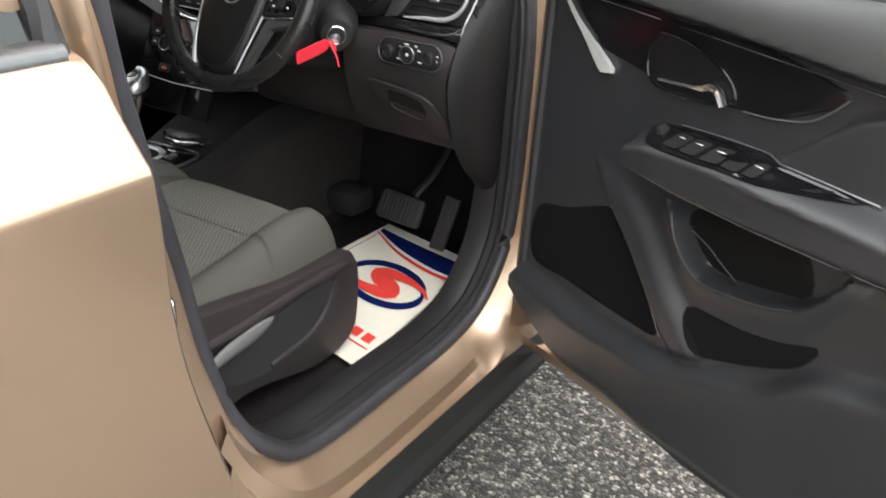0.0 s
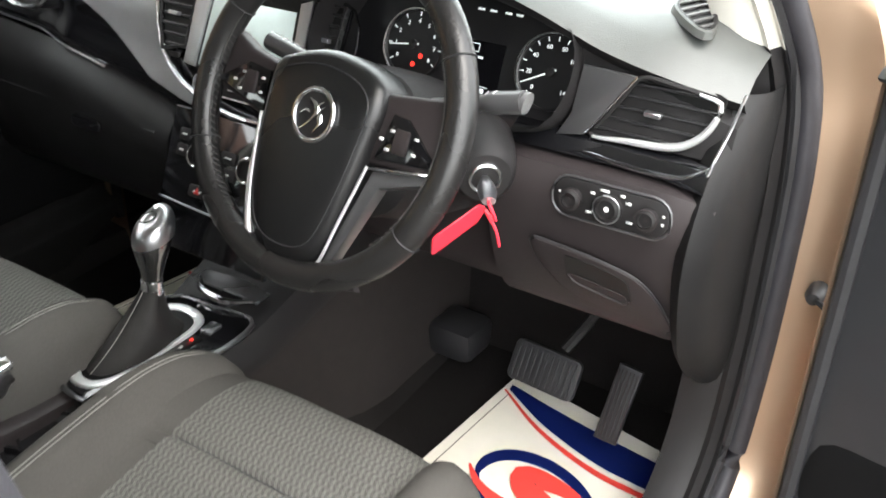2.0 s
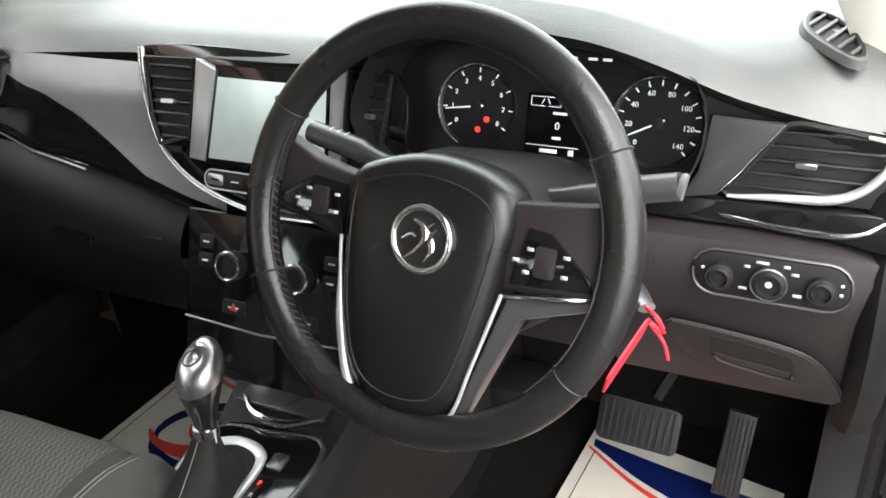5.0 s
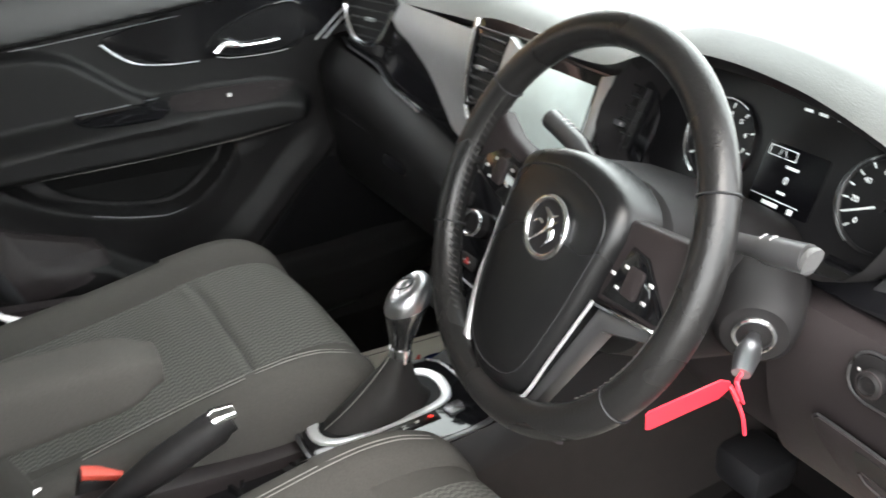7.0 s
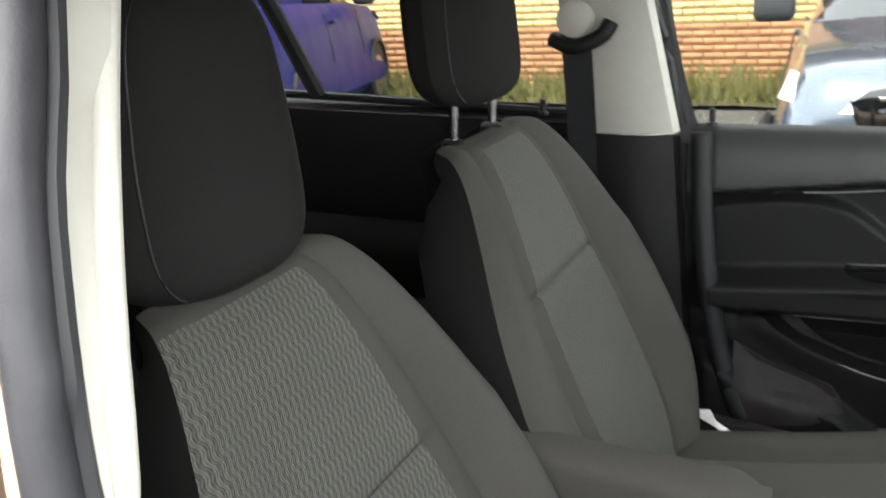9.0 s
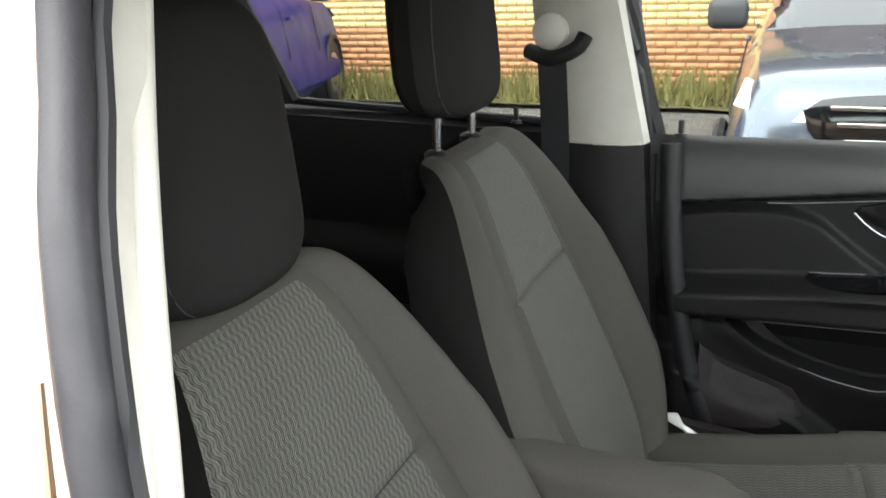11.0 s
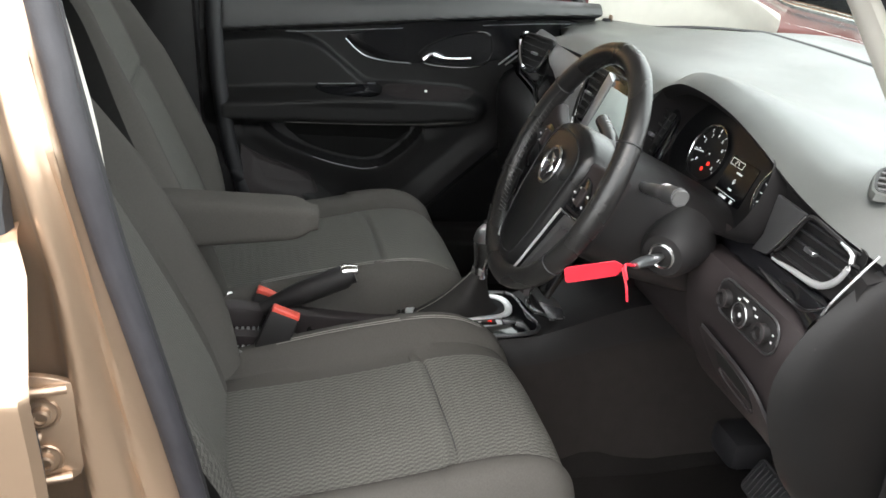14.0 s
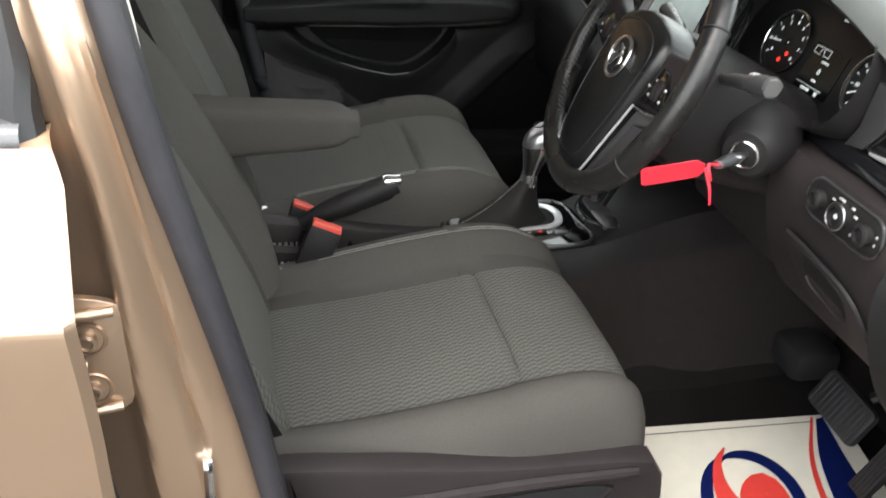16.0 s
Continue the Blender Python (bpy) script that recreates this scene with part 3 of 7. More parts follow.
def seat(name, cx, dy, dz, label, sgn, hws, drop):
    """sgn: +1 where the car's middle lies to the seat's left (driver)."""
    s = thing(name, pose(cx, -0.25 + dy, 0.31), label, "car seat", "front seats")

    def put(v):
        return (v[0] + cx, v[1] + dy, v[2] + dz)
    # cushion
    line = spline([(-0.58, 0.545), (-0.50, 0.555), (-0.36, 0.572), (-0.24, 0.592), (-0.15, 0.610), (-0.07, 0.620), (-0.01, 0.612), (0.025, 0.585), (0.042, 0.54), (0.036, 0.49), (0.01, 0.455)], 110)
    prof = [(-0.245, -0.20), (-0.258, -0.12), (-0.262, -0.06), (-0.252, -0.005), (-0.232, 0.028), (-0.205, 0.035), (-0.182, 0.022), (-0.168, -0.004), (-0.155, 0.002),
            (-0.08, 0.004), (0, 0.003)]
    prof = prof + [(-a, b) for a, b in prof[-2::-1]]
    nt = 45
    pf = spline(prof, nt)
    rows = []
    for i, (y, z) in enumerate(line):
        k = i / (len(line) - 1)
        fade = 1 - 0.55 * max(0, (k - 0.70) / 0.30)
        narrow = 1 - 0.10 * max(0, (k - 0.55) / 0.45) ** 2 - 0.05 * max(0, (0.25 - k) / 0.25)
        r = []
        for u, d in pf:
            seam = 0.007 * math.exp(-((y + 0.145) / 0.005) ** 2) if (abs(u) < 0.168 and k < 0.8) else 0
            lag = -0.03 * (abs(u) / 0.25) ** 3 if k > 0.55 else 0
            zz = z + d * fade - seam + 0.020 * sm01((-sgn * u - 0.150) / 0.04) * (d > -0.01) * math.sin(math.pi * min(1, max(0, (y + 0.48) / 0.46)))
            if d < -0.01:
                zz = max(zz, 0.52)
            r.append(put((u * narrow, y + lag, zz)))
        rows.append(r)
    ins = {j for j in range(nt - 1) if -0.140 < sgn * (pf[j][0] + pf[j + 1][0]) / 2 < 0.166}
    last = int(len(line) * 0.87)
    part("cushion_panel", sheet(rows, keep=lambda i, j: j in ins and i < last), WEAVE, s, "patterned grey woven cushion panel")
    part("cushion_bolster", sheet(rows, keep=lambda i, j: not (j in ins and i < last)), CLOTH, s, "plain dark grey cloth bolsters")
    # dark seam across the panel, twin pale seam on the inner bolster, single one outboard
    part("panel_seam", tube([put((u, -0.145, float(np.interp(-0.145, line[:70, 0], line[:70, 1])) - 0.002)) for u in np.linspace(-0.155, 0.155, 16)], 0.0012, 5), RUBBER, s)
    nl = len(line) - 1
    for sd, o in ((-sgn, 0.0), (-sgn, 0.007), (sgn, 0.022)):
        pts = [put((sd * (0.200 + o) * (1 - 0.10 * max(0, (i / nl - 0.55) / 0.45) ** 2), line[i][0] - 0.02 * (1 if i > 0.55 * nl else 0) * sm01((i / nl - 0.55) / 0.1), line[i][1] + (0.0350 - 6.0 * max(0, o - 0.009) ** 2 - 0.012 * (o > 0.02) + 0.020 * (sd != sgn) * math.sin(math.pi * min(1, max(0, (line[i][0] + 0.48) / 0.46)))) * (1 - 0.55 * max(0, (i / nl - 0.70) / 0.30)))) for i in range(26, 86, 2)]
        part("stitching", tube(pts, 0.0009, 5), STITCH, s)
    # backrest
    front = spline([(-0.485, 0.585), (-0.515, 0.66), (-0.575, 0.78), (-0.635, 0.90), (-0.665, 0.96), (-0.705, 1.05), (-0.735, 1.105), (-0.765, 1.137), (-0.80, 1.145)], 100)
    rows = []
    bp = [(0.0, 0.0), (0.30, 0.002), (0.54, 0.004), (0.60, -0.004), (0.68, 0.020), (0.82, 0.046), (0.94, 0.034), (1.0, 0.0), (1.01, -0.05), (0.93, -0.095), (0.5, -0.115)]
    outer = bp if sgn < 0 else [(0.0, 0.0), (0.30, 0.002), (0.54, 0.005), (0.64, 0.010), (0.74, 0.018), (0.86, 0.026), (0.95, 0.022), (1.0, 0.0), (1.01, -0.05), (0.93, -0.095), (0.5, -0.115)]
    full = [(-a, b) for a, b in bp[:0:-1]] + outer
    pf = spline(full, 49)
    for i, (y, z) in enumerate(front):
        k = i / (len(front) - 1)
        hw = lerp_table([(0, 0.225), (0.12, 0.252), (0.22, 0.266), (0.34, 0.274), (0.46, 0.272), (0.58, 0.258), (0.70, 0.232), (0.80, 0.204), (0.88, 0.180), (0.94, 0.160), (1, 0.135)] if sgn > 0 else [(0, 0.225), (0.12, 0.28), (0.22, 0.304), (0.34, 0.310), (0.46, 0.304), (0.58, 0.282), (0.70, 0.248), (0.80, 0.218), (0.88, 0.190), (0.94, 0.168), (1, 0.140)], k)[0] * hws
        j = min(max(i, 1), len(front) - 2)
        t = Vector((0, *(front[j + 1] - front[j - 1]))).normalized()
        nrm = Vector((0, t.z, -t.y))
        y += 0.030 * k * (sgn < 0)
        bol = lerp_table([(0, 0.6), (0.2, 1.0), (0.6, 0.9), (0.85, 0.35), (1, 0.1)], k)[0]
        thin = lerp_table([(0, 1.0), (0.8, 1.0), (0.93, 0.7), (1, 0.25)], k)[0]
        r = []
        for u, d in pf:
            dd = d * bol if d > 0 else d * thin
            seam = 0.006 * math.exp(-((z - 0.945) / 0.005) ** 2) if abs(u) < 0.6 else 0
            p = Vector((u * hw, y, z)) + nrm * (dd - seam)
            r.append(put(p))
        rows.append(r)
    ins = {j for j in range(48) if (-0.40 if sgn > 0 else -0.50) < (pf[j][0] + pf[j + 1][0]) / 2 < (0.985 if sgn > 0 else 0.42) and (pf[j][1] + pf[j + 1][1]) / 2 > -0.03}
    cut = next(i for i, p in enumerate(front) if p[1] > 0.945)
    top = int(len(front) * 0.93)
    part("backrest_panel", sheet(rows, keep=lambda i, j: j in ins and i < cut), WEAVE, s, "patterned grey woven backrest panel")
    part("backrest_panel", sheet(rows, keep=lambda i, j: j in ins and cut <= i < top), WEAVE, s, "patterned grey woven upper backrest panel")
    # sides take the black cloth so that their shade is in the colour
    side = {j for j in range(48) if (pf[j][1] + pf[j + 1][1]) / 2 < -0.012 and abs(pf[j][0]) > 0.7}
    part("backrest_bolster", sheet(rows, keep=lambda i, j: not (j in ins and i < top) and j not in side), CLOTH, s, "plain dark grey cloth backrest bolsters")
    part("backrest_side", sheet(rows, keep=lambda i, j: j in side), CLOTH_BLACK, s, "plain cloth backrest sides, coloured black for shade")
    ic = min(range(len(front)), key=lambda i: abs(front[i][1] - 0.945))
    part("panel_seam", tube([rows[ic][j] for j in sorted(ins)], 0.0012, 5), RUBBER, s)
    rows2 = [[put((u, y, z)) for u in np.linspace(-0.12, 0.12, 9)] for y, z in ((-0.59, 0.55), (-0.66, 0.72), (-0.735, 0.90), (-0.79, 1.05), (-0.815, 1.12), (-0.80, 1.143))]
    part("backrest_shell", sheet(rows2), CLOTH_BLACK, s)
    # headrest
    rows3 = []
    for k in np.sin(np.linspace(-1, 1, 30) * math.pi / 2):
        sc = (1 - abs(k) ** 5.0) ** 0.35 if abs(k) < 1 else 0.0
        zc = 1.285 - drop + (0.150 if k > 0 else 0.125) * k
        w = (0.132 + 0.006 * (1 - k) - 0.016 * max(0, k)) * (1.13 if sgn < 0 else 1.0)
        rr = []
        for a in np.linspace(0, 2 * math.pi, 30, endpoint=False):
            c, sn = math.cos(a), math.sin(a)
            e = 0.55
            x = math.copysign(abs(c) ** e, c) * w * max(sc, 0.03)
            yy = math.copysign(abs(sn) ** 0.75, sn) * 0.058 * max(sc, 0.03)
            yy += -0.030 * (x / 0.13) ** 2 if yy > 0 else 0
            rr.append(put((x, -0.800 - 0.10 * (zc - 1.285 + drop) + yy - 0.012 + 0.036 * (sgn < 0), zc)))
        rows3.append(rr)
    head = part("headrest", sheet(rows3, close_u=True, cap=True), CLOTH_BLACK, s, "plain black cloth headrest")
    for sd in (-1, 1):
        seam = [rows3[i][4 if sd > 0 else 11] for i in range(4, 26)]
        part("headrest_seam", tube(seam, 0.0011, 5), RUBBER, head)
    for x in (-0.076, 0.076):
        part("headrest_post", tube([put((x, -0.812 + 0.036 * (sgn < 0), 1.10)), put((x, -0.808 + 0.036 * (sgn < 0), 1.22))], 0.0065, 10), CHROME, head, "chrome post")
        part("post_guide", lathe([(0.017, 0.0), (0.017, 0.008), (0.012, 0.012)], pose(*put((x, -0.812 + 0.036 * (sgn < 0), 1.138)))), PLASTIC, s)
    # base: side shields, rails
    for sd in (-1, 1):
        out = smooth_outline([(-0.54, 0.37), (-0.545, 0.56), (-0.50, 0.600), (-0.38, 0.592), (-0.20, 0.572), (-0.02, 0.566), (0.022, 0.54), (0.030, 0.45), (0.010, 0.372), (-0.10, 0.352), (-0.3, 0.39), (-0.42, 0.36)], 44)
        m = frame_of((cx + sd * 0.250, dy, dz), (0, 1, 0), (0, 0, 1))
        shield = part("side_shield", prism(out, 0.034 * sd, m, 0.010), PLASTIC_GREY, s, "dark grey plastic seat side shield")
        if sd == sgn:
            xo = cx + sd * 0.286
            part("shield_ridge", tube([put((xo - cx, y, z)) for y, z in spline([(-0.50, 0.545), (-0.36, 0.535), (-0.20, 0.545), (-0.02, 0.552)], 14)], [0.006 + 0.004 * math.sin(i / 4.4) for i in range(14)], 8), PLASTIC_GREY, shield)
            # flat dark plate that paints the shade of the recess under the ridge
            part("shield_hollow_shade", prism(smooth_outline([(-0.36, 0.50), (-0.22, 0.525), (-0.06, 0.53), (-0.05, 0.47), (-0.10, 0.43), (-0.25, 0.415), (-0.35, 0.44)], 30), 0.002 * sd, frame_of((cx + sd * 0.2845, dy, dz), (0, 1, 0), (0, 0, 1))), RUBBER, shield)
            part("shield_rib", tube([put((xo - cx, y, z)) for y, z in spline([(-0.055, 0.53), (-0.075, 0.48), (-0.13, 0.44), (-0.24, 0.425)], 12)], 0.006, 8), PLASTIC_GREY, shield)
            part("height_lever", tube([put((xo - cx + sd * 0.012, y, z)) for y, z in spline([(-0.40, 0.500), (-0.36, 0.512), (-0.30, 0.520), (-0.255, 0.528), (-0.245, 0.53)], 12)], [0.009, 0.011, 0.013, 0.014, 0.0145, 0.015, 0.015, 0.0145, 0.014, 0.012, 0.009, 0.004], 12, up=(1, 0, 0), flat=0.5), GREY, shield, "grey height lever")
        part("seat_rail", box(cx + sd * 0.20 - 0.02, cx + sd * 0.20 + 0.02, -0.62 + dy, -0.02 + dy, 0.315, 0.36, 0.004), PLASTIC, s)
        part("rail_foot", box(cx + sd * 0.20 - 0.028, cx + sd * 0.20 + 0.028, -0.06 + dy, 0.0 + dy, 0.31, 0.345, 0.008), PLASTIC_GREY, s)
    part("seat_pan", box(cx - 0.22, cx + 0.22, -0.55 + dy, -0.03 + dy, 0.38, 0.46, 0.03), PLASTIC, s)
    return s


driver = seat("driver_seat", 0.342, 0.02, -0.022, "dark grey cloth driver's seat with woven centre panels", 1, 0.91, 0.025)
passenger = seat("passenger_seat", -0.260, 0.0, 0.0, "dark grey cloth passenger seat with woven centre panels", -1, 1.08, -0.034)

# armrest fixed to the inner side of the driver's seat
rows = []
for k in np.linspace(0, 1, 30):
    y = -0.68 + 0.370 * k
    top = 0.850 - 0.016 * k + 0.02 * max(0, 0.4 - k)
    hh = 0.11 - 0.050 * k
    end = (1 - max(0, (k - 0.86) / 0.14) ** 2) ** 0.5 if k > 0.86 else 1
    rr = []
    for a in np.linspace(0, 2 * math.pi, 32, endpoint=False):
        c, sn = math.cos(a), math.sin(a)
        rr.append((0.072 + math.copysign(abs(c) ** 0.46, c) * 0.038 * max(end, 0.6), y, top - hh / 2 + math.copysign(abs(sn) ** 0.46, sn) * hh / 2 * max(end, 0.6)))
    rows.append(rr)
part("armrest", sheet(rows, close_u=True, cap=True), CLOTH, driver, "grey cloth folding armrest")

# rear bench
rear = thing("rear_seat", pose(0, -1.4, 0.31), "black cloth rear bench seat", "car seat")
part("bench_cushion", box(-0.62, 0.66, -1.75, -1.20, 0.36, 0.62, 0.06, 4), CLOTH_BLACK, rear)
part("bench_back", box(-0.62, 0.66, -1.98, -1.76, 0.55, 1.18, 0.06, 4), CLOTH_BLACK, rear)

# ---- dashboard ----
dash = thing("dashboard", pose(0.03, 0.5, 0.31), "black soft-touch dashboard with chrome-edged vents and centre screen", "dashboard")


def lip(x):
    y, z = lerp_table([(-0.70, 0.33, 0.975), (-0.62, 0.29, 1.005), (-0.45, 0.268, 1.048), (-0.2, 0.270, 1.064), (0.05, 0.262, 1.068), (0.14, 0.245, 1.080), (0.20, 0.228, 1.110),
                       (0.28, 0.215, 1.138), (0.36, 0.213, 1.142), (0.44, 0.217, 1.133), (0.51, 0.228, 1.108), (0.57, 0.240, 1.078), (0.66, 0.245, 1.058), (0.735, 0.27, 1.040)], x)
    return y, z


xs = np.linspace(-0.70, 0.735, 84)
lips = np.array([lip(x) for x in xs])
for _ in range(3):
    lips[1:-1] = (lips[:-2] + 2 * lips[1:-1] + lips[2:]) / 4
grid = []
for x, (yl, zl) in zip(xs, lips):
    up = zl - 1.058
    far = 1.12 - 0.12 * ((x - 0.03) / 0.7) ** 2
    side = 0.03 * max(0, abs(x - 0.03) - 0.55) / 0.15
    col = [(far, 1.082 - side), (far - 0.13, 1.082 - side), (0.75, 1.074 - 0.7 * side), (0.62, 1.066 - 0.5 * side), (0.48, 1.064 + 0.25 * max(up, -0.04)), (0.37, 1.070 + 0.55 * up), (yl + 0.06, 1.068 + 0.92 * up), (yl + 0.018, zl + 0.004), (yl + 0.003, zl - 0.004), (yl, zl - 0.014),
           (yl + 0.006, zl - 0.022), (yl + 0.018, zl - 0.030), (0.258, 1.015), (0.252, 0.985), (0.248, 0.962), (0.262, 0.945)]
    a = spline([(x, *p) for p in col[:10]], 22)
    b = [np.array((x, *p)) for p in col[10:]]
    b = [np.array((x, p[1], min(p[2], zl - 0.022 - 0.008 * i))) for i, p in enumerate(b)]
    a = [p + np.array([0, 0, 0.030 * math.exp(-((x - 0.645) / 0.085) ** 2 - ((p[1] - 0.355) / 0.10) ** 2) * sm01((p[1] - yl) / 0.05)]) for p in a]
    grid.append(list(a) + b)
NA = 22
part("top_pad", sheet(grid, keep=lambda i, j: j < NA - 1), PAD, dash, "matt black soft dash top")
hole = lambda i: 0.178 < (xs[i] + xs[i + 1]) / 2 < 0.545
part("upper_fascia", sheet(grid, keep=lambda i, j: j >= NA - 1 and not ((hole(i) or -0.20 < xs[i] < 0.19) and j >= NA + 1)), PLASTIC, dash, "black plastic fascia")
# defroster slot along the windscreen base
slot = spline([(-0.655, 0.62), (-0.670, 0.71), (-0.63, 0.81), (-0.48, 0.865), (-0.25, 0.905), (0.05, 0.915), (0.35, 0.895), (0.60, 0.83)], 40)
part("defroster_slot", tube([(x, y, float(np.interp(y, [0.48, 0.62, 0.75, 0.99], [1.064, 1.066, 1.074, 1.082])) - 0.018 * max(0, abs(x - 0.03) - 0.55) / 0.15 + 0.001) for x, y in slot], 0.010, 8, flat=0.35), RUBBER, dash, "black defroster slot")

# instrument cluster behind a hooded recess
def under_lip(p):
    return Vector((p.x, p.y, min(p.z, lip(p.x)[1] - 0.012)))


UPW = (0, math.sin(radians(20)), math.cos(radians(20)))
CL = frame_of((0.372, 0.292, 1.015), (1, 0, 0), UPW)
clus = part("instrument_binnacle", prism(smooth_outline([(-0.195, -0.03), (-0.17, 0.05), (-0.09, 0.088), (0.03, 0.093), (0.12, 0.075), (0.165, 0.03), (0.168, -0.03), (0.13, -0.075), (0, -0.085), (-0.13, -0.08)], 48), 0.004, CL), mat("instrument_face", (0.008, 0.008, 0.009), 0.35), dash, "black instrument cluster with two dials")
rows = []
for k, (s, dz) in enumerate(((1.0, 0.0), (1.02, 0.02), (1.04, 0.045), (1.05, 0.080))):
    rows.append([under_lip(CL @ Vector((x * s, y * s, dz))) for x, y in smooth_outline([(-0.195, -0.03), (-0.17, 0.05), (-0.09, 0.088), (0.03, 0.093), (0.12, 0.075), (0.165, 0.03), (0.168, -0.03), (0.13, -0.075), (0, -0.085), (-0.13, -0.08)], 48)])
part("cluster_hood", sheet(rows, close_u=True), PLASTIC, clus, "dark hood round the dials")
part("cluster_rim", tube([Vector(r) for r in rows[0][4:22]], 0.0022, 6), CHROME, clus, "thin chrome rim")


def dial(cx, cy, r, marks, a_from, a_to, needle, name):
    d = part(name, lathe([(r, 0.0), (r, 0.006), (r * 0.93, 0.004), (r * 0.93, 0.001)], CL @ pose(cx, cy, 0.004), 40), mat("dial_black", (0.006, 0.006, 0.007), 0.4), clus)
    part("dial_ring", ring(r, 0.0016, CL @ pose(cx, cy, 0.010), 44, 6, 60, 245), CHROME, d, "chrome dial ring")
    n = len(marks)
    for i, t in enumerate(marks):
        a = radians(a_from + (a_to - a_from) * i / (n - 1))
        c, s = math.cos(a), math.sin(a)
        part("tick", box(-0.0007, 0.0007, r * 0.80, r * 0.92, 0, 0.0006, m=CL @ pose(cx, cy, 0.0055) @ pose(0, 0, 0, 0, 0, math.degrees(a) - 90)), LIT_WHITE, d)
        if t:
            words(t, r * 0.17, CL @ pose(cx + 0.66 * r * c, cy + 0.66 * r * s, 0.0055), LIT_WHITE, d, "numeral")
    m = CL @ pose(cx, cy, 0.009) @ pose(0, 0, 0, 0, 0, needle)
    part("needle", prism([(-0.008, -0.0012), (r * 0.82, -0.0007), (r * 0.82, 0.0007), (-0.008, 0.0012)], 0.001, m), LIT_WHITE, d, "white needle")
    part("needle_hub", lathe([(0.006, 0), (0.006, 0.005), (0.0, 0.006)], CL @ pose(cx, cy, 0.008), 16), PLASTIC, d)
    return d


dial(-0.084, -0.004, 0.047, ["0", "1", "2", "3", "4", "5", "6", "7", "8"], 215, -35, 188, "rev_counter")
dial(0.121, -0.004, 0.048, ["0", "", "20", "", "40", "", "60", "", "80", "", "100", "", "120", "", "140"], 225, -45, 207, "speedometer")
disp = part("driver_display", prism(rounded(0.076, 0.066, 0.003), 0.002, CL @ pose(0.014, -0.016, 0.004)), mat("display_black", (0.003, 0.003, 0.004), 0.15), clus, "black driver display with white marks")
words("0", 0.012, CL @ pose(0.012, -0.018, 0.0065), LIT_WHITE, disp, "numeral")
for i, (x0, y0, x1, y1) in enumerate(((-0.020, 0.013, 0.014, 0.013), (-0.020, 0.003, -0.004, 0.003), (0.000, 0.003, 0.014, 0.003), (-0.020, 0.003, -0.020, 0.013), (0.014, 0.003, 0.014, 0.013), (-0.022, -0.040, 0.038, -0.040), (-0.008, 0.005, -0.005, 0.011), (0.002, 0.005, -0.001, 0.011))):
    part("display_line", tube([CL @ Vector((x0, y0, 0.0062)), CL @ Vector((x1, y1, 0.0062))], 0.0005, 4), LIT_WHITE, disp)
for x, y, w, h in ((0.014, -0.004, 0.016, 0.003), (0.012, -0.031, 0.010, 0.003), (0.004, -0.0455, 0.020, 0.004), (0.030, -0.0455, 0.006, 0.006)):
    part("display_mark", box(x - w / 2, x + w / 2, y - h / 2, y + h / 2, 0, 0.0005, m=CL @ pose(0, 0, 0.0062)), LIT_WHITE, disp)
for x, y in ((-0.072, -0.018), (-0.082, -0.030)):
    part("warning_lamp", lathe([(0.0032, 0), (0.0032, 0.0006)], CL @ pose(x, y, 0.0056), 12), LIT_RED, clus, "lit red warning lamp")
for x in (0.004, 0.022, 0.044, 0.060):
    part("gauge_mark", box(x - 0.005, x + 0.005, 0.055, 0.058, 0, 0.0005, m=CL @ pose(0, 0, 0.0045)), LIT_WHITE, clus)


BRIGHT = mat("brushed_chrome_edge", (0.85, 0.86, 0.87), 0.38, 0.7, vary=0.04)


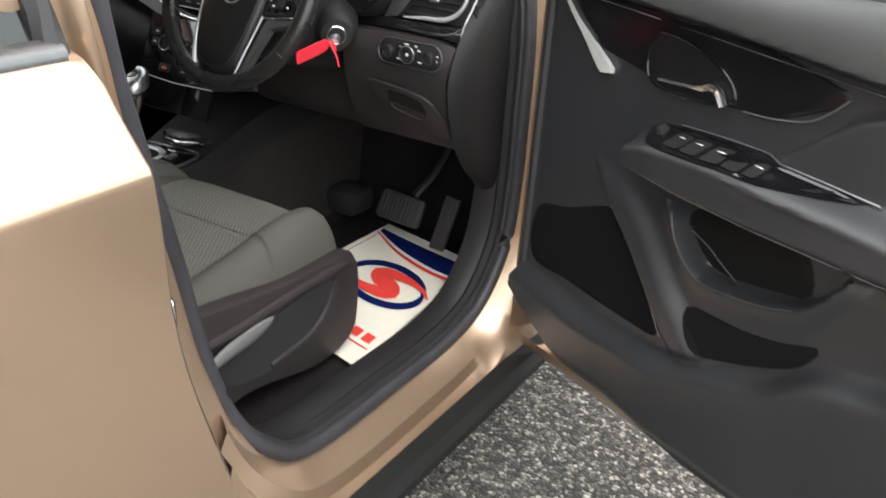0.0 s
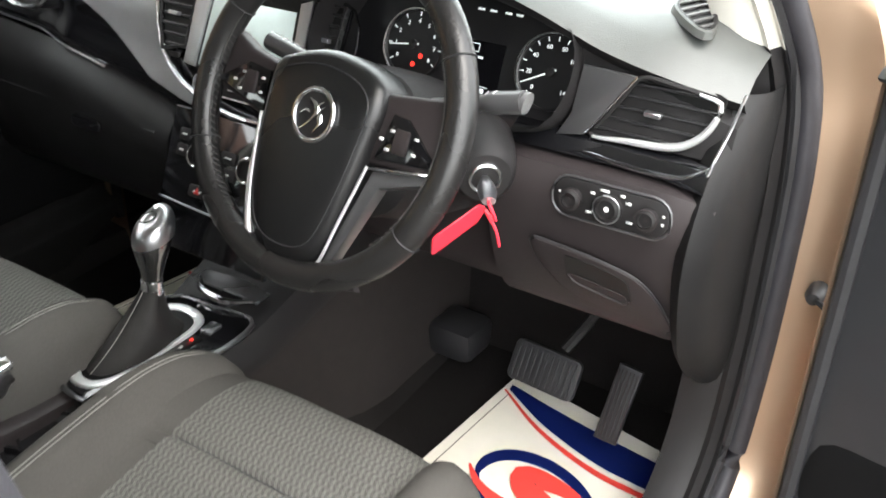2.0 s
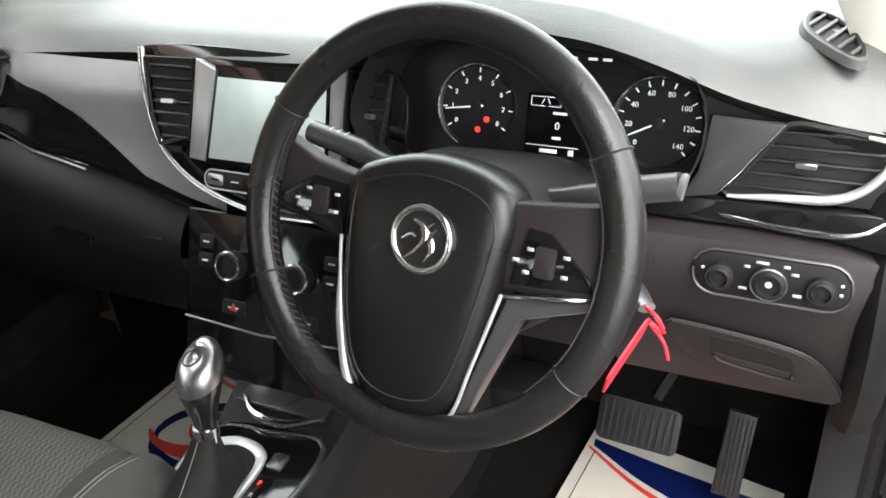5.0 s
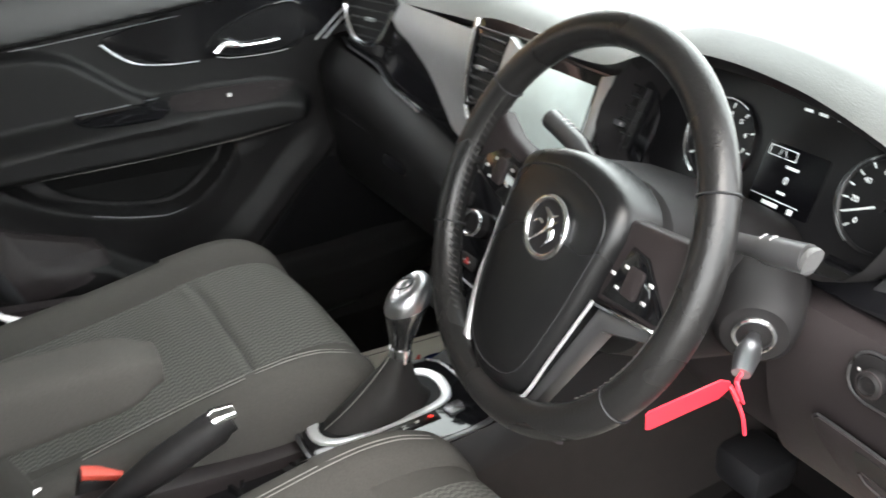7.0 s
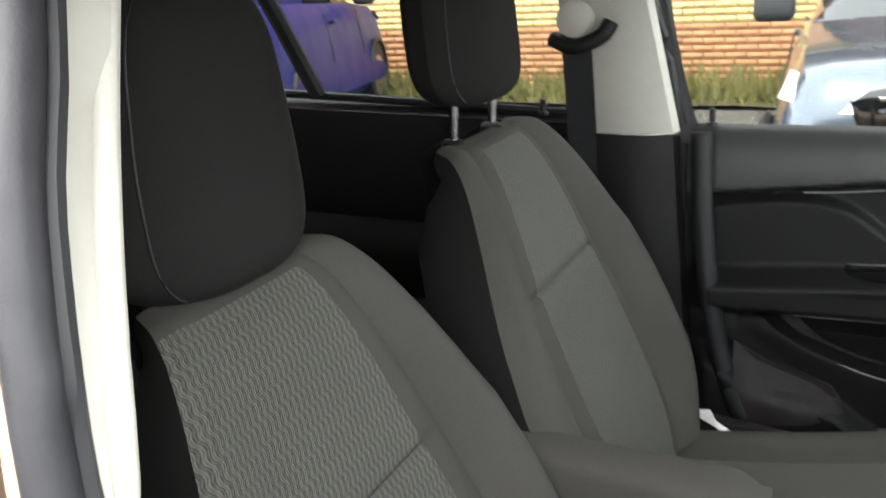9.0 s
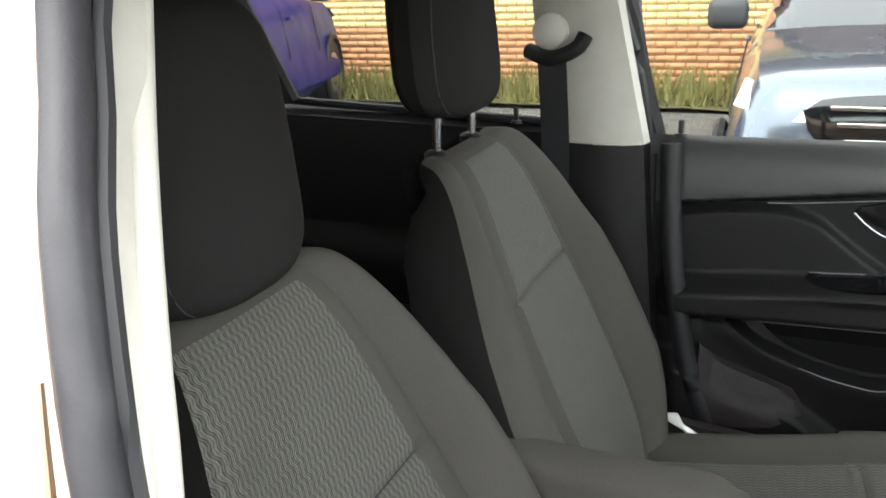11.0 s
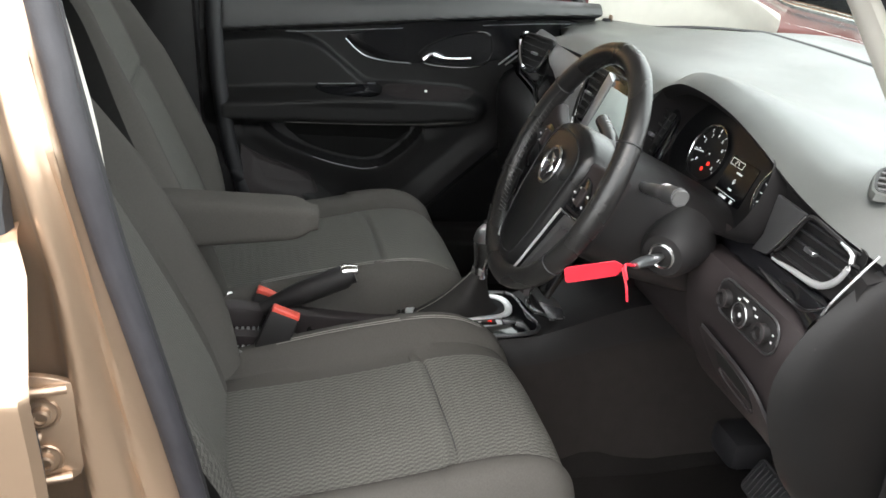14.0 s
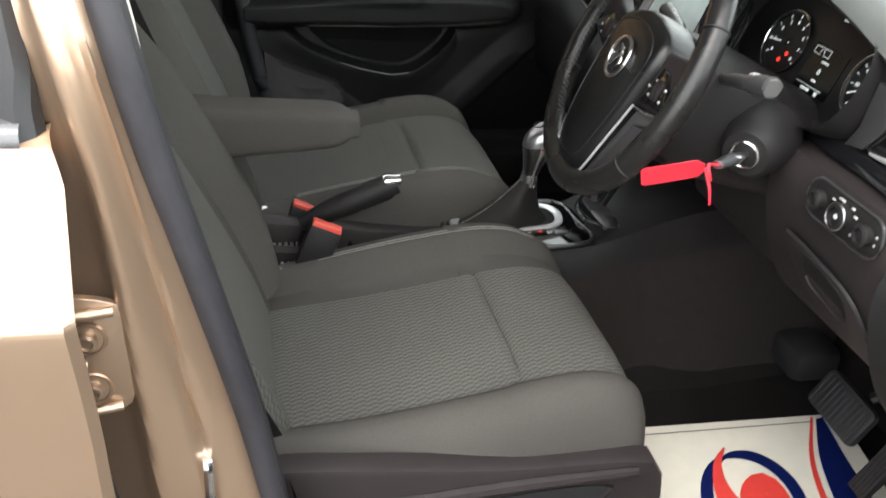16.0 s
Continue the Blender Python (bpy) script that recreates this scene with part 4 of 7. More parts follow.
def vent(name, outline, m, slats, chrome_part, parent, upright=False, depth=0.02, knob=True):
    """An air outlet: dark well, slats, bright frame. outline in its own plane; chrome_part is a slice of the outline."""
    pts = np.array(outline)
    v = part(name, prism(outline, 0.002, m @ pose(0, 0, -depth)), mat("vent_well", (0.004, 0.004, 0.004), 0.7), parent, "black air vent with chrome edge")
    lo, hi = pts.min(0), pts.max(0)
    ax = 0 if upright else 1
    for k in range(slats):
        c = lo[ax] + (hi[ax] - lo[ax]) * (k + 0.7) / (slats + 0.4)
        o = 1 - ax
        hits = []
        for i in range(len(pts)):
            p, q = pts[i], pts[(i + 1) % len(pts)]
            if (p[ax] - c) * (q[ax] - c) < 0:
                hits.append(p[o] + (q[o] - p[o]) * (c - p[ax]) / (q[ax] - p[ax]))
        if len(hits) < 2:
            continue
        a, b = min(hits) + 0.001, max(hits) - 0.001
        bm = box(a, b, -0.0016, 0.0016, -0.013, 0.0, 0.0010, 1) if not upright else box(-0.0017, 0.0017, a, b, -0.003, 0.001, 0.0006, 1)
        tilt = pose(0, c, -0.003, -18) if not upright else pose(c, 0, 0.001, 0, 12)
        bm.transform(m @ tilt)
        # upright slats get a paler grey in place of the sky they reflect
        part("slat", bm, GREY if upright else SLAT, v)
    part("vent_rim", tube([m @ Vector((x, y, 0)) for x, y in outline], 0.003, 6, True), PLASTIC, v)
    if chrome_part:
        sl = [outline[i % len(outline)] for i in range(*chrome_part)]
        part("chrome_edge", tube([m @ Vector((x, y, 0.002)) for x, y in sl], [0.0018 + 0.0030 * math.sin(math.pi * i / (len(sl) - 1)) for i in range(len(sl))], 10), BRIGHT, v, "bright chrome edge")
    if knob:
        c = (lo + hi) / 2
        part("vent_slider", box(c[0] - 0.010, c[0] + 0.010, c[1] - 0.003, c[1] + 0.003, -0.004, 0.005, 0.001, 1, m), SATIN, v)
    return v


# outer vent, driver's side: outline in x, z on the fascia
FY = frame_of((0, 0.243, 0), (1, 0, 0), (0, 0, 1))
o = smooth_outline([(0.625, 1.042), (0.66, 1.041), (0.70, 1.036), (0.718, 1.030), (0.712, 1.005), (0.695, 0.983), (0.668, 0.970), (0.62, 0.966), (0.570, 0.963), (0.585, 0.985), (0.605, 1.015)], 44)
vent("air_vent", o, FY, 5, (8, 33), dash)
part("vent_wing", prism([(0.555, 1.045), (0.62, 1.043), (0.600, 1.015), (0.580, 0.985), (0.562, 0.962), (0.528, 0.955), (0.545, 0.985), (0.55, 1.015)], 0.005, FY @ pose(0, 0, 0.0), 0.0015), SATIN_DARK, dash, "satin grey panel beside the vent")
part("wing_edge", tube([FY @ Vector((x, y, 0.004)) for x, y in spline([(0.622, 1.043), (0.600, 1.013), (0.580, 0.984), (0.563, 0.963)], 12)], 0.0012, 6), CHROME, dash)
# gloss strip under the vent with its chrome line
part("gloss_strip", sheet([[(x, 0.232 + dy - 0.02 * max(0, x - 0.66) / 0.06, z) for dy, z in ((0.02, 0.962), (0.0, 0.952), (-0.008, 0.940), (0.006, 0.928), (0.02, 0.925))] for x in np.linspace(0.47, 0.725, 16)]), GLOSS, dash, "piano black strip")
part("chrome_line", tube(spline([(0.57, 0.228, 0.947), (0.64, 0.222, 0.943), (0.695, 0.217, 0.948), (0.722, 0.222, 0.965)], 16), [0.0012 + 0.0022 * math.sin(math.pi * i / 15) for i in range(16)], 8), CHROME, dash)
part("chrome_line", tube(spline([(0.716, 0.216, 0.925), (0.724, 0.222, 0.965), (0.733, 0.238, 1.005), (0.737, 0.26, 1.04)], 14), 0.0018, 6), SATIN, dash)
# small round-ended vent on the dash top by the windscreen pillar
pad_pts = [Vector(q) for col in grid for q in col[:NA - 2]]
near_pts = sorted(pad_pts, key=lambda q: (q.x - 0.650) ** 2 + (q.y - 0.334) ** 2)[:14]
pad_n = np.linalg.svd(np.array(near_pts) - np.mean(near_pts, axis=0))[2][2]
pad_n = Vector(pad_n if pad_n[2] > 0 else -pad_n)
pad_x = (Vector((0.86, -0.28, -0.40)) - pad_n * pad_n.dot(Vector((0.86, -0.28, -0.40)))).normalized()
TV = frame_of(Vector((0.650, 0.334, float(np.mean([q.z for q in near_pts[:6]])))) + pad_n * 0.004, pad_x, pad_n.cross(pad_x))
o = [(0.86 * x, 0.86 * y) for x, y in smooth_outline([(-0.042, 0.036), (-0.040, 0.008), (-0.024, -0.020), (0.010, -0.038), (0.038, -0.044), (0.042, -0.026), (0.016, 0.012), (-0.016, 0.038)], 30)]
dv_ = vent("demist_vent", o, TV, 5, None, dash, True, 0.004, False)
part("vent_collar", sheet([[TV @ Vector((x * k, y * k, d)) for x, y in o] for k, d in ((1.0, -0.004), (1.0, 0.001), (1.06, 0.0025), (1.14, 0.001), (1.20, -0.007))], close_u=True), PAD, dv_, "raised rim of the vent")

# lower driver's panel
rows = []
for x in np.linspace(0.465, 0.74, 18):
    b = 0.02 * max(0, (x - 0.70) / 0.04)
    rows.append(spline([(x, 0.245, 0.932), (x, 0.205 + b, 0.934), (x, 0.191 + b, 0.918), (x, 0.190 + b, 0.880), (x, 0.203 + b, 0.820), (x, 0.228 + b, 0.760), (x, 0.262 + b, 0.712), (x, 0.30, 0.698), (x, 0.40, 0.70)], 20))
part("lower_panel", sheet(rows), PLASTIC_GREY, dash, "dark grey lower driver's panel")
rows = []
for x in np.linspace(0.16, 0.475, 14):
    rows.append(spline([(x, 0.25, 0.955), (x, 0.245, 0.90), (x, 0.25, 0.83), (x, 0.258, 0.76), (x, 0.275, 0.712), (x, 0.32, 0.698), (x, 0.42, 0.70)], 14))
part("knee_panel", sheet(rows), PLASTIC_GREY, dash, "dark grey panel under the column")
LP = frame_of((0.628, 0.1895, 0.905), (1, 0, 0.0), (0, 0.05, 1))
lp = part("light_switch_panel", prism(rounded(0.142, 0.046, 0.020), 0.004, LP, 0.0015), PLASTIC, dash, "black light switch panel")
part("panel_rim", tube([LP @ Vector((x, y, 0.002)) for x, y in rounded(0.146, 0.050, 0.022)], 0.0016, 6, True), SATIN_DARK, lp)
for x, r in ((-0.046, 0.0125), (0.0, 0.0165), (0.047, 0.0125)):
    k = part("rotary_knob", lathe([(r, 0), (r * 0.96, 0.010), (r * 0.7, 0.012), (r * 0.66, 0.008), (0.001, 0.008)], LP @ pose(x, 0, 0.004), 22), PLASTIC, lp, "black rotary switch")
    part("knob_ring", ring(r * 0.99, 0.0011, LP @ pose(x, 0, 0.0135), 24, 6), SATIN if x == 0 else PLASTIC_GREY, k)
    part("knob_mark", lathe([(r * 0.20, 0), (r * 0.20, 0.0006)], LP @ pose(x, 0, 0.0125), 10), WHITE_MARK if x == 0 else PLASTIC_GREY, k)
for x, y, w in ((-0.024, -0.012, 0.008), (0.026, -0.012, 0.008), (-0.022, 0.012, 0.006), (-0.008, 0.018, 0.012), (0.014, 0.017, 0.006), (0.022, 0.010, 0.007), (0.064, 0.006, 0.003), (0.064, -0.004, 0.003), (-0.063, 0.004, 0.003)):
    part("symbol_mark", box(x - w / 2, x + w / 2, y - 0.0015, y + 0.0015, 0.0042, 0.0047, m=LP), WHITE_MARK, lp)
# cubby lid
CB = frame_of((0.616, 0.2095, 0.793), (1, 0, 0), (0, -0.42, 0.90))
o = smooth_outline([(-0.085, 0.045), (-0.06, 0.052), (0.04, 0.035), (0.075, 0.0), (0.092, -0.055), (0.05, -0.052), (-0.03, -0.040), (-0.07, -0.005)], 40)
cub = part("cubby_lid", prism(o, 0.004, CB, 0.002), PLASTIC_GREY, dash, "dark grey cubby lid with finger recess")
part("lid_gap", tube([CB @ Vector((x * 1.02, y * 1.02, 0.001)) for x, y in o], 0.0014, 5, True), RUBBER, cub)
# black plate on the lid paints the shade of a finger recess
part("finger_recess_shade", prism(smooth_outline([(-0.040, 0.034), (-0.034, 0.039), (0.0, 0.036), (0.034, 0.027), (0.042, 0.016), (0.044, -0.012), (0.038, -0.020), (0.0, -0.014), (-0.030, -0.006), (-0.038, 0.004)], 40), 0.0015, CB @ pose(0, 0, 0.0036)), mat("recess_shade_black", (0.004, 0.004, 0.004), 0.6), cub)
part("recess_lip", tube([CB @ Vector((x, y, 0.006)) for x, y in spline([(-0.037, 0.004), (-0.028, -0.007), (0.0, -0.015), (0.036, -0.021), (0.043, -0.012)], 16)], 0.0020, 6), PLASTIC_GREY, cub)
# greyer plate for the lower half of the recess, where light reaches
part("recess_lit_floor", prism([(-0.034, 0.008), (0.038, -0.004), (0.040, -0.016), (0.0, -0.012), (-0.030, -0.005)], 0.0012, CB @ pose(0, 0, 0.0050)), PLASTIC_GREY, cub)
# end cap beside the door
rows = []
for z, y0, bul in ((1.03, 0.30, 0.0), (0.97, 0.245, 0.006), (0.92, 0.215, 0.012), (0.85, 0.20, 0.015), (0.76, 0.225, 0.012), (0.68, 0.275, 0.008), (0.60, 0.36, 0.0)):
    rows.append(spline([(0.700, y0 + 0.02, z), (0.716, y0 - 0.004 - bul, z), (0.736, y0 + 0.002 - bul, z), (0.750, y0 + 0.03, z), (0.756, y0 + 0.10, z), (0.758, 0.50, z)], 16))
part("end_cap", sheet([spline([r[j] for r in rows], 22) for j in range(16)]), SKIN_SHADED, dash, "curved black dash end panel")

# centre stack, leaning back towards the windscreen
FS = frame_of((0, 0.275 - 1.05 * 0.342, 1.05 - 1.05 * 0.940), (1, 0, 0), (0, 0.342, 0.940))
part("stack_frame", prism(smooth_outline([(-0.178, 1.058), (-0.168, 1.0), (-0.150, 0.945), (-0.118, 0.908), (-0.07, 0.880), (0.03, 0.852), (0.18, 0.832), (0.225, 0.865), (0.215, 0.95), (0.195, 1.05), (0.03, 1.062)], 44), 0.006, FS @ pose(0, 0, 0.002), 0.002), GLOSS, dash, "piano black centre stack")
part("chrome_sweep", tube([FS @ Vector((x, y, 0.016)) for x, y in spline([(-0.174, 1.056), (-0.171, 1.03), (-0.163, 0.994), (-0.147, 0.951), (-0.125, 0.921), (-0.089, 0.895), (-0.044, 0.877), (0.006, 0.866), (0.05, 0.862)], 40)], [0.0050] * 28 + [0.0045] * 12, 10, flat=0.8), CHROME, dash, "chrome trim sweeping round the centre stack")
part("chrome_sweep", tube([FS @ Vector((x, y, 0.014)) for x, y in spline([(0.05, 0.862), (0.12, 0.866), (0.175, 0.885), (0.20, 0.93)], 24)], 0.0040, 8, flat=0.8), CHROME, dash)
vent("centre_vent", [(-0.162, 1.044), (-0.084, 1.046), (-0.089, 0.947), (-0.136, 0.936), (-0.152, 0.975)], FS @ pose(0, 0, 0.020), 7, None, dash, False, 0.011)
vent("centre_vent", [(0.144, 1.046), (0.196, 1.046), (0.186, 0.955), (0.142, 0.950)], FS @ pose(0, 0, 0.020), 6, None, dash, False, 0.011)
part("screen_wing", prism([(-0.080, 1.048), (-0.050, 1.036), (-0.064, 0.920), (-0.088, 0.922)], 0.014, FS @ pose(0, 0, 0.008), 0.003), FASCIA, dash, "satin silver screen surround")
part("screen_wing", prism([(0.118, 1.040), (0.140, 1.048), (0.138, 0.925), (0.120, 0.920)], 0.014, FS @ pose(0, 0, 0.008), 0.003), FASCIA, dash)
scr = part("centre_screen", prism([(-0.052, 1.042), (0.120, 1.042), (0.122, 0.916), (-0.066, 0.914)], 0.010, FS @ pose(0, 0, 0.008), 0.002), GLOSS, dash, "lit centre touchscreen in gloss black bezel")
part("screen_glass", prism([(-0.046, 1.027), (0.112, 1.027), (0.113, 0.926), (-0.058, 0.925)], 0.001, FS @ pose(0, 0, 0.0185)), LCD, scr, "pale lit touchscreen")
bar = part("button_bar", prism(rounded(0.16, 0.024, 0.011), 0.008, FS @ pose(0.012, 0.898, 0.006), 0.002), PLASTIC, dash, "button row with satin keys")
part("bar_outline", tube([FS @ Vector((0.012 + x, 0.898 + y, 0.013)) for x, y in rounded(0.160, 0.024, 0.011)], 0.0014, 6, True), SATIN, bar, "satin outline")
for i in range(5):
    part("key", prism(rounded(0.026, 0.014, 0.004), 0.003, FS @ pose(-0.050 + i * 0.031, 0.898, 0.013), 0.001), SATIN if i in (0, 4) else PLASTIC_GREY, bar)
    part("key_mark", box(-0.006, 0.006, -0.001, 0.001, 0, 0.0004, m=FS @ pose(-0.050 + i * 0.031, 0.898, 0.0162)), DARK_MARK if i in (0, 4) else WHITE_MARK, bar)
part("indicator_bar", prism(rounded(0.030, 0.007, 0.002), 0.003, FS @ pose(-0.122, 0.930, 0.010)), PLASTIC_GREY, dash)
# climate panel, leaning out towards the console
CP = frame_of((0.038, 0.168, 0.803), (1, 0, 0), (0, 0.42, 0.91))
cp = part("climate_panel", prism([(-0.125, 0.075), (0.125, 0.075), (0.115, -0.135), (-0.112, -0.135)], 0.012, CP, 0.003), GLOSS, dash, "gloss black climate control panel")
for x, y in ((-0.045, 0.012), (0.055, 0.012)):
    k = part("climate_knob", lathe([(0.019, 0), (0.018, 0.016), (0.014, 0.019), (0.013, 0.014), (0.001, 0.014)], CP @ pose(x, y, 0.012), 24), PLASTIC, cp, "rotary knob with chrome ring")
    part("knob_ring", ring(0.0175, 0.0022, CP @ pose(x, y, 0.028), 26, 8), CHROME, k)
for x, y, w in ((-0.090, 0.036, 0.022), (-0.090, 0.012, 0.022), (0.005, 0.020, 0.03), (0.098, 0.036, 0.022), (0.098, 0.012, 0.022), (0.005, -0.004, 0.04), (-0.04, -0.042, 0.036), (0.02, -0.042, 0.036), (0.07, -0.042, 0.03)):
    b = part("climate_key", prism(rounded(w, 0.018, 0.003), 0.003, CP @ pose(x, y, 0.012), 0.001), PLASTIC, cp)
    part("key_mark", box(-w * 0.22, w * 0.22, -0.0012, 0.0012, 0, 0.0004, m=CP @ pose(x, y, 0.0152)), WHITE_MARK, b)
part("hazard_key", prism([(-0.006, -0.004), (0.006, -0.004), (0, 0.006)], 0.0006, CP @ pose(-0.04, -0.042, 0.0152)), INK_RED, cp, "red hazard triangle")
part("panel_edge", tube([CP @ Vector((x, y, 0.012)) for x, y in ((-0.118, -0.065), (0.0, -0.070), (0.115, -0.065))], 0.0014, 6), SATIN, cp)

# passenger side fascia: dark sweep panel, outer vent, glovebox
rows = []
sweep_x = lambda z: float(np.interp(z, [0.865, 0.877, 0.888, 0.904, 0.929, 0.957, 0.997, 1.045], [0.05, 0.006, -0.044, -0.089, -0.125, -0.147, -0.163, -0.173]))
for x in np.linspace(-0.70, -0.060, 66):
    k = (x + 0.70) / 0.54
    out = 0.022 * sm01((-0.38 - x) / 0.12) + 0.03 * max(0, (-0.60 - x) / 0.10)
    zb = 0.93 - 0.07 * k ** 2
    rows.append(spline([(x, 0.262 + out, 1.040 - 0.25 * max(0, -0.58 - x)), (x, 0.245 + out, 1.0), (x, 0.240 + out, (1.0 + zb) / 2), (x, 0.225 + out, zb + 0.008), (x, 0.235 + out, zb - 0.006)], 30))
bound = lambda x: float(np.interp(x, [-0.70, -0.432, -0.36, -0.30, -0.235, -0.19, -0.12, -0.06], [0.975, 1.006, 0.990, 0.962, 0.920, 0.890, 0.868, 0.855]))
up_, low_ = [], []
for r in rows:
    zz, yy, x = np.array([p[2] for p in r])[::-1], np.array([p[1] for p in r])[::-1], r[0][0]
    zc = min(max(bound(x), zz[1]), zz[-2])
    up_.append([(min(x, sweep_x(z)), float(np.interp(z, zz, yy)), z) for z in np.linspace(zz[-1], zc, 12)])
    low_.append([(min(x, sweep_x(z)), float(np.interp(z, zz, yy)), z) for z in np.linspace(zc, zz[0], 12)])
part("passenger_fascia", sheet(up_), FASCIA, dash, "satin silver sweep of the passenger fascia")
part("passenger_fascia", sheet(low_), GLOSS, dash, "gloss black lower sweep")
part("fascia_chrome", tube([(r[-2][0], r[-2][1] - 0.006, r[-2][2]) for r in rows[2:-24]], 0.0022, 6), SATIN, dash)
rows2 = []
for i, x in enumerate(np.linspace(-0.70, -0.130, 22)):
    k = (x + 0.70) / 0.58
    out = 0.03 * max(0, (-0.60 - x) / 0.10)
    zb = 0.925 - 0.085 * k ** 2
    rows2.append(spline([(x, 0.236 + out, zb), (x, 0.205 + out, zb - 0.025), (x, 0.195 + out, zb - 0.07), (x, 0.215 + out, 0.74), (x, 0.25, 0.66), (x, 0.30, 0.62), (x, 0.42, 0.62)], 16))
part("glovebox_panel", sheet(rows2), SKIN_SHADED, dash, "black glovebox panel")
part("glovebox_gap", tube([(x, 0.199, 0.818 - 0.02 * (x + 0.5)) for x in np.linspace(-0.60, -0.16, 12)], 0.0016, 5), RUBBER, dash)
part("glovebox_latch", prism(rounded(0.075, 0.022, 0.010), 0.005, frame_of((-0.33, 0.199, 0.79), (1, 0, 0), (0, 0.1, 1)), 0.002), GLOSS, dash)
OV = frame_of((-0.490, 0.240, 0.998), (0.96, 0.26, 0.0), (0, 0.15, 1))
o = smooth_outline([(-0.055, 0.035), (0.03, 0.042), (0.065, 0.038), (0.05, 0.0), (0.03, -0.030), (0.0, -0.042), (-0.035, -0.035), (-0.058, 0.0)], 36)
ov = vent("air_vent", o, OV, 5, None, dash, depth=0.006)
part("vent_ring", tube([OV @ Vector((x, y, 0.004)) for x, y in o[14:36] + o[:2]], 0.0055, 8), CHROME, ov, "broad bright chrome ring")

# ---- steering wheel ----
WM = frame_of((0.355, 0.011, 1.009), (math.cos(radians(-4.0)), math.sin(radians(-4.0)), 0), (0, math.sin(radians(23.3)), math.cos(radians(23.3))))
HUB = WM @ pose(-0.003, -0.009, -0.010)
wheel = thing("steering_wheel", WM, "black leather three-spoke steering wheel with chrome badge", "steering wheel")
part("rim", ring(0.1800, 0.0165, WM, 96, 16), LEATHER, wheel, "worn black leather rim")
for a in (29, 150, 203, -33):
    part("rim_seam", ring(0.0172, 0.0010, WM @ pose(0.180 * math.cos(radians(a)), 0.180 * math.sin(radians(a)), 0) @ pose(0, 0, 0, 0, 0, a) @ pose(0, 0, 0, 90), 18, 5), RUBBER, wheel)
for a0, a1 in ((150, 205), (-30, 30)):
    for w in (-0.0035, 0.0035):
        arc = [WM @ Vector(((0.180 - 0.0158) * math.cos(a), (0.180 - 0.0158) * math.sin(a), 0.004 + w)) for a in np.radians(np.linspace(a0, a1, 40))]
        part("rim_stitching", tube(arc, 0.0008, 5), DARK_STITCH, wheel)
for a0, a1 in ((160, 238), (-45, -10)):
    for a in np.radians(np.arange(a0, a1, 2.6)):
        c_, s_ = math.cos(a), math.sin(a)
        e_ = Vector((0.1638 * c_, 0.1638 * s_, 0.009))
        f_ = Vector((0.1638 * math.cos(a + 0.03), 0.1638 * math.sin(a + 0.03), -0.001))
        part("stitch", tube([WM @ e_, WM @ f_], 0.0007, 4), DARK_STITCH, wheel)
hub = smooth_outline([(-0.076, 0.040), (-0.058, 0.062), (0.0, 0.076), (0.060, 0.066), (0.086, 0.040), (0.082, -0.01), (0.066, -0.09), (0.046, -0.146), (0.012, -0.162), (-0.030, -0.158), (-0.058, -0.13), (-0.074, -0.06)], 60)
hb = part("airbag_cover", sheet([[HUB @ Vector((x * s, y * s - 0.04 * (1 - s), d)) for x, y in hub] for s, d in ((1.0, -0.03), (1.0, 0.004), (0.97, 0.014), (0.90, 0.020), (0.70, 0.025), (0.40, 0.027), (0.04, 0.027))], close_u=True, cap=True), COVER, wheel, "smooth black airbag cover")
part("cover_groove", tube([HUB @ Vector((x * 0.86, y * 0.84 - 0.006, 0.0218)) for x, y in hub], 0.0009, 5, True), RUBBER, hb)
for s, lst in ((1, [(-0.083, -0.010), (-0.081, -0.035), (-0.074, -0.09), (-0.058, -0.145), (-0.03, -0.164), (0.015, -0.167), (0.048, -0.152), (0.064, -0.10), (0.083, -0.032)]),):
    part("chrome_outline", tube([HUB @ Vector((x, y, 0.010)) for x, y in spline(lst, 50)], [0.0020 + 0.0030 * sm01((i - 3) / 8) * sm01((34 - i) / 10) for i in range(50)], 10), BRIGHT, hb, "bright chrome outline")
part("badge_ring", ring(0.0275, 0.0034, HUB @ pose(0.011, 0.004, 0.029), 40, 10), CHROME, hb, "round chrome badge")
bd = part("badge", lathe([(0.027, 0), (0.025, 0.002), (0.001, 0.0035)], HUB @ pose(0.011, 0.004, 0.0265), 26), PLASTIC, hb)
for pts_, w_ in (([(-0.014, -0.018), (-0.004, -0.010), (0.004, 0.002), (0.002, 0.013), (-0.008, 0.017)], 0.0040), ([(0.006, -0.019), (0.012, -0.008), (0.010, 0.004), (0.016, 0.012)], 0.0034), ([(-0.019, -0.002), (-0.010, 0.004), (-0.004, 0.002)], 0.0030), ([(0.004, 0.010), (0.013, 0.017)], 0.0030)):
    q_ = spline(pts_, 10)
    part("badge_shape", tube([HUB @ Vector((0.011 + x * 0.95, 0.004 + y * 0.95, 0.0305)) for x, y in q_], [w_ * (0.35 + 0.65 * math.sin(math.pi * (i + 0.6) / 10.2)) for i in range(10)], 8, flat=0.5), CHROME, bd)
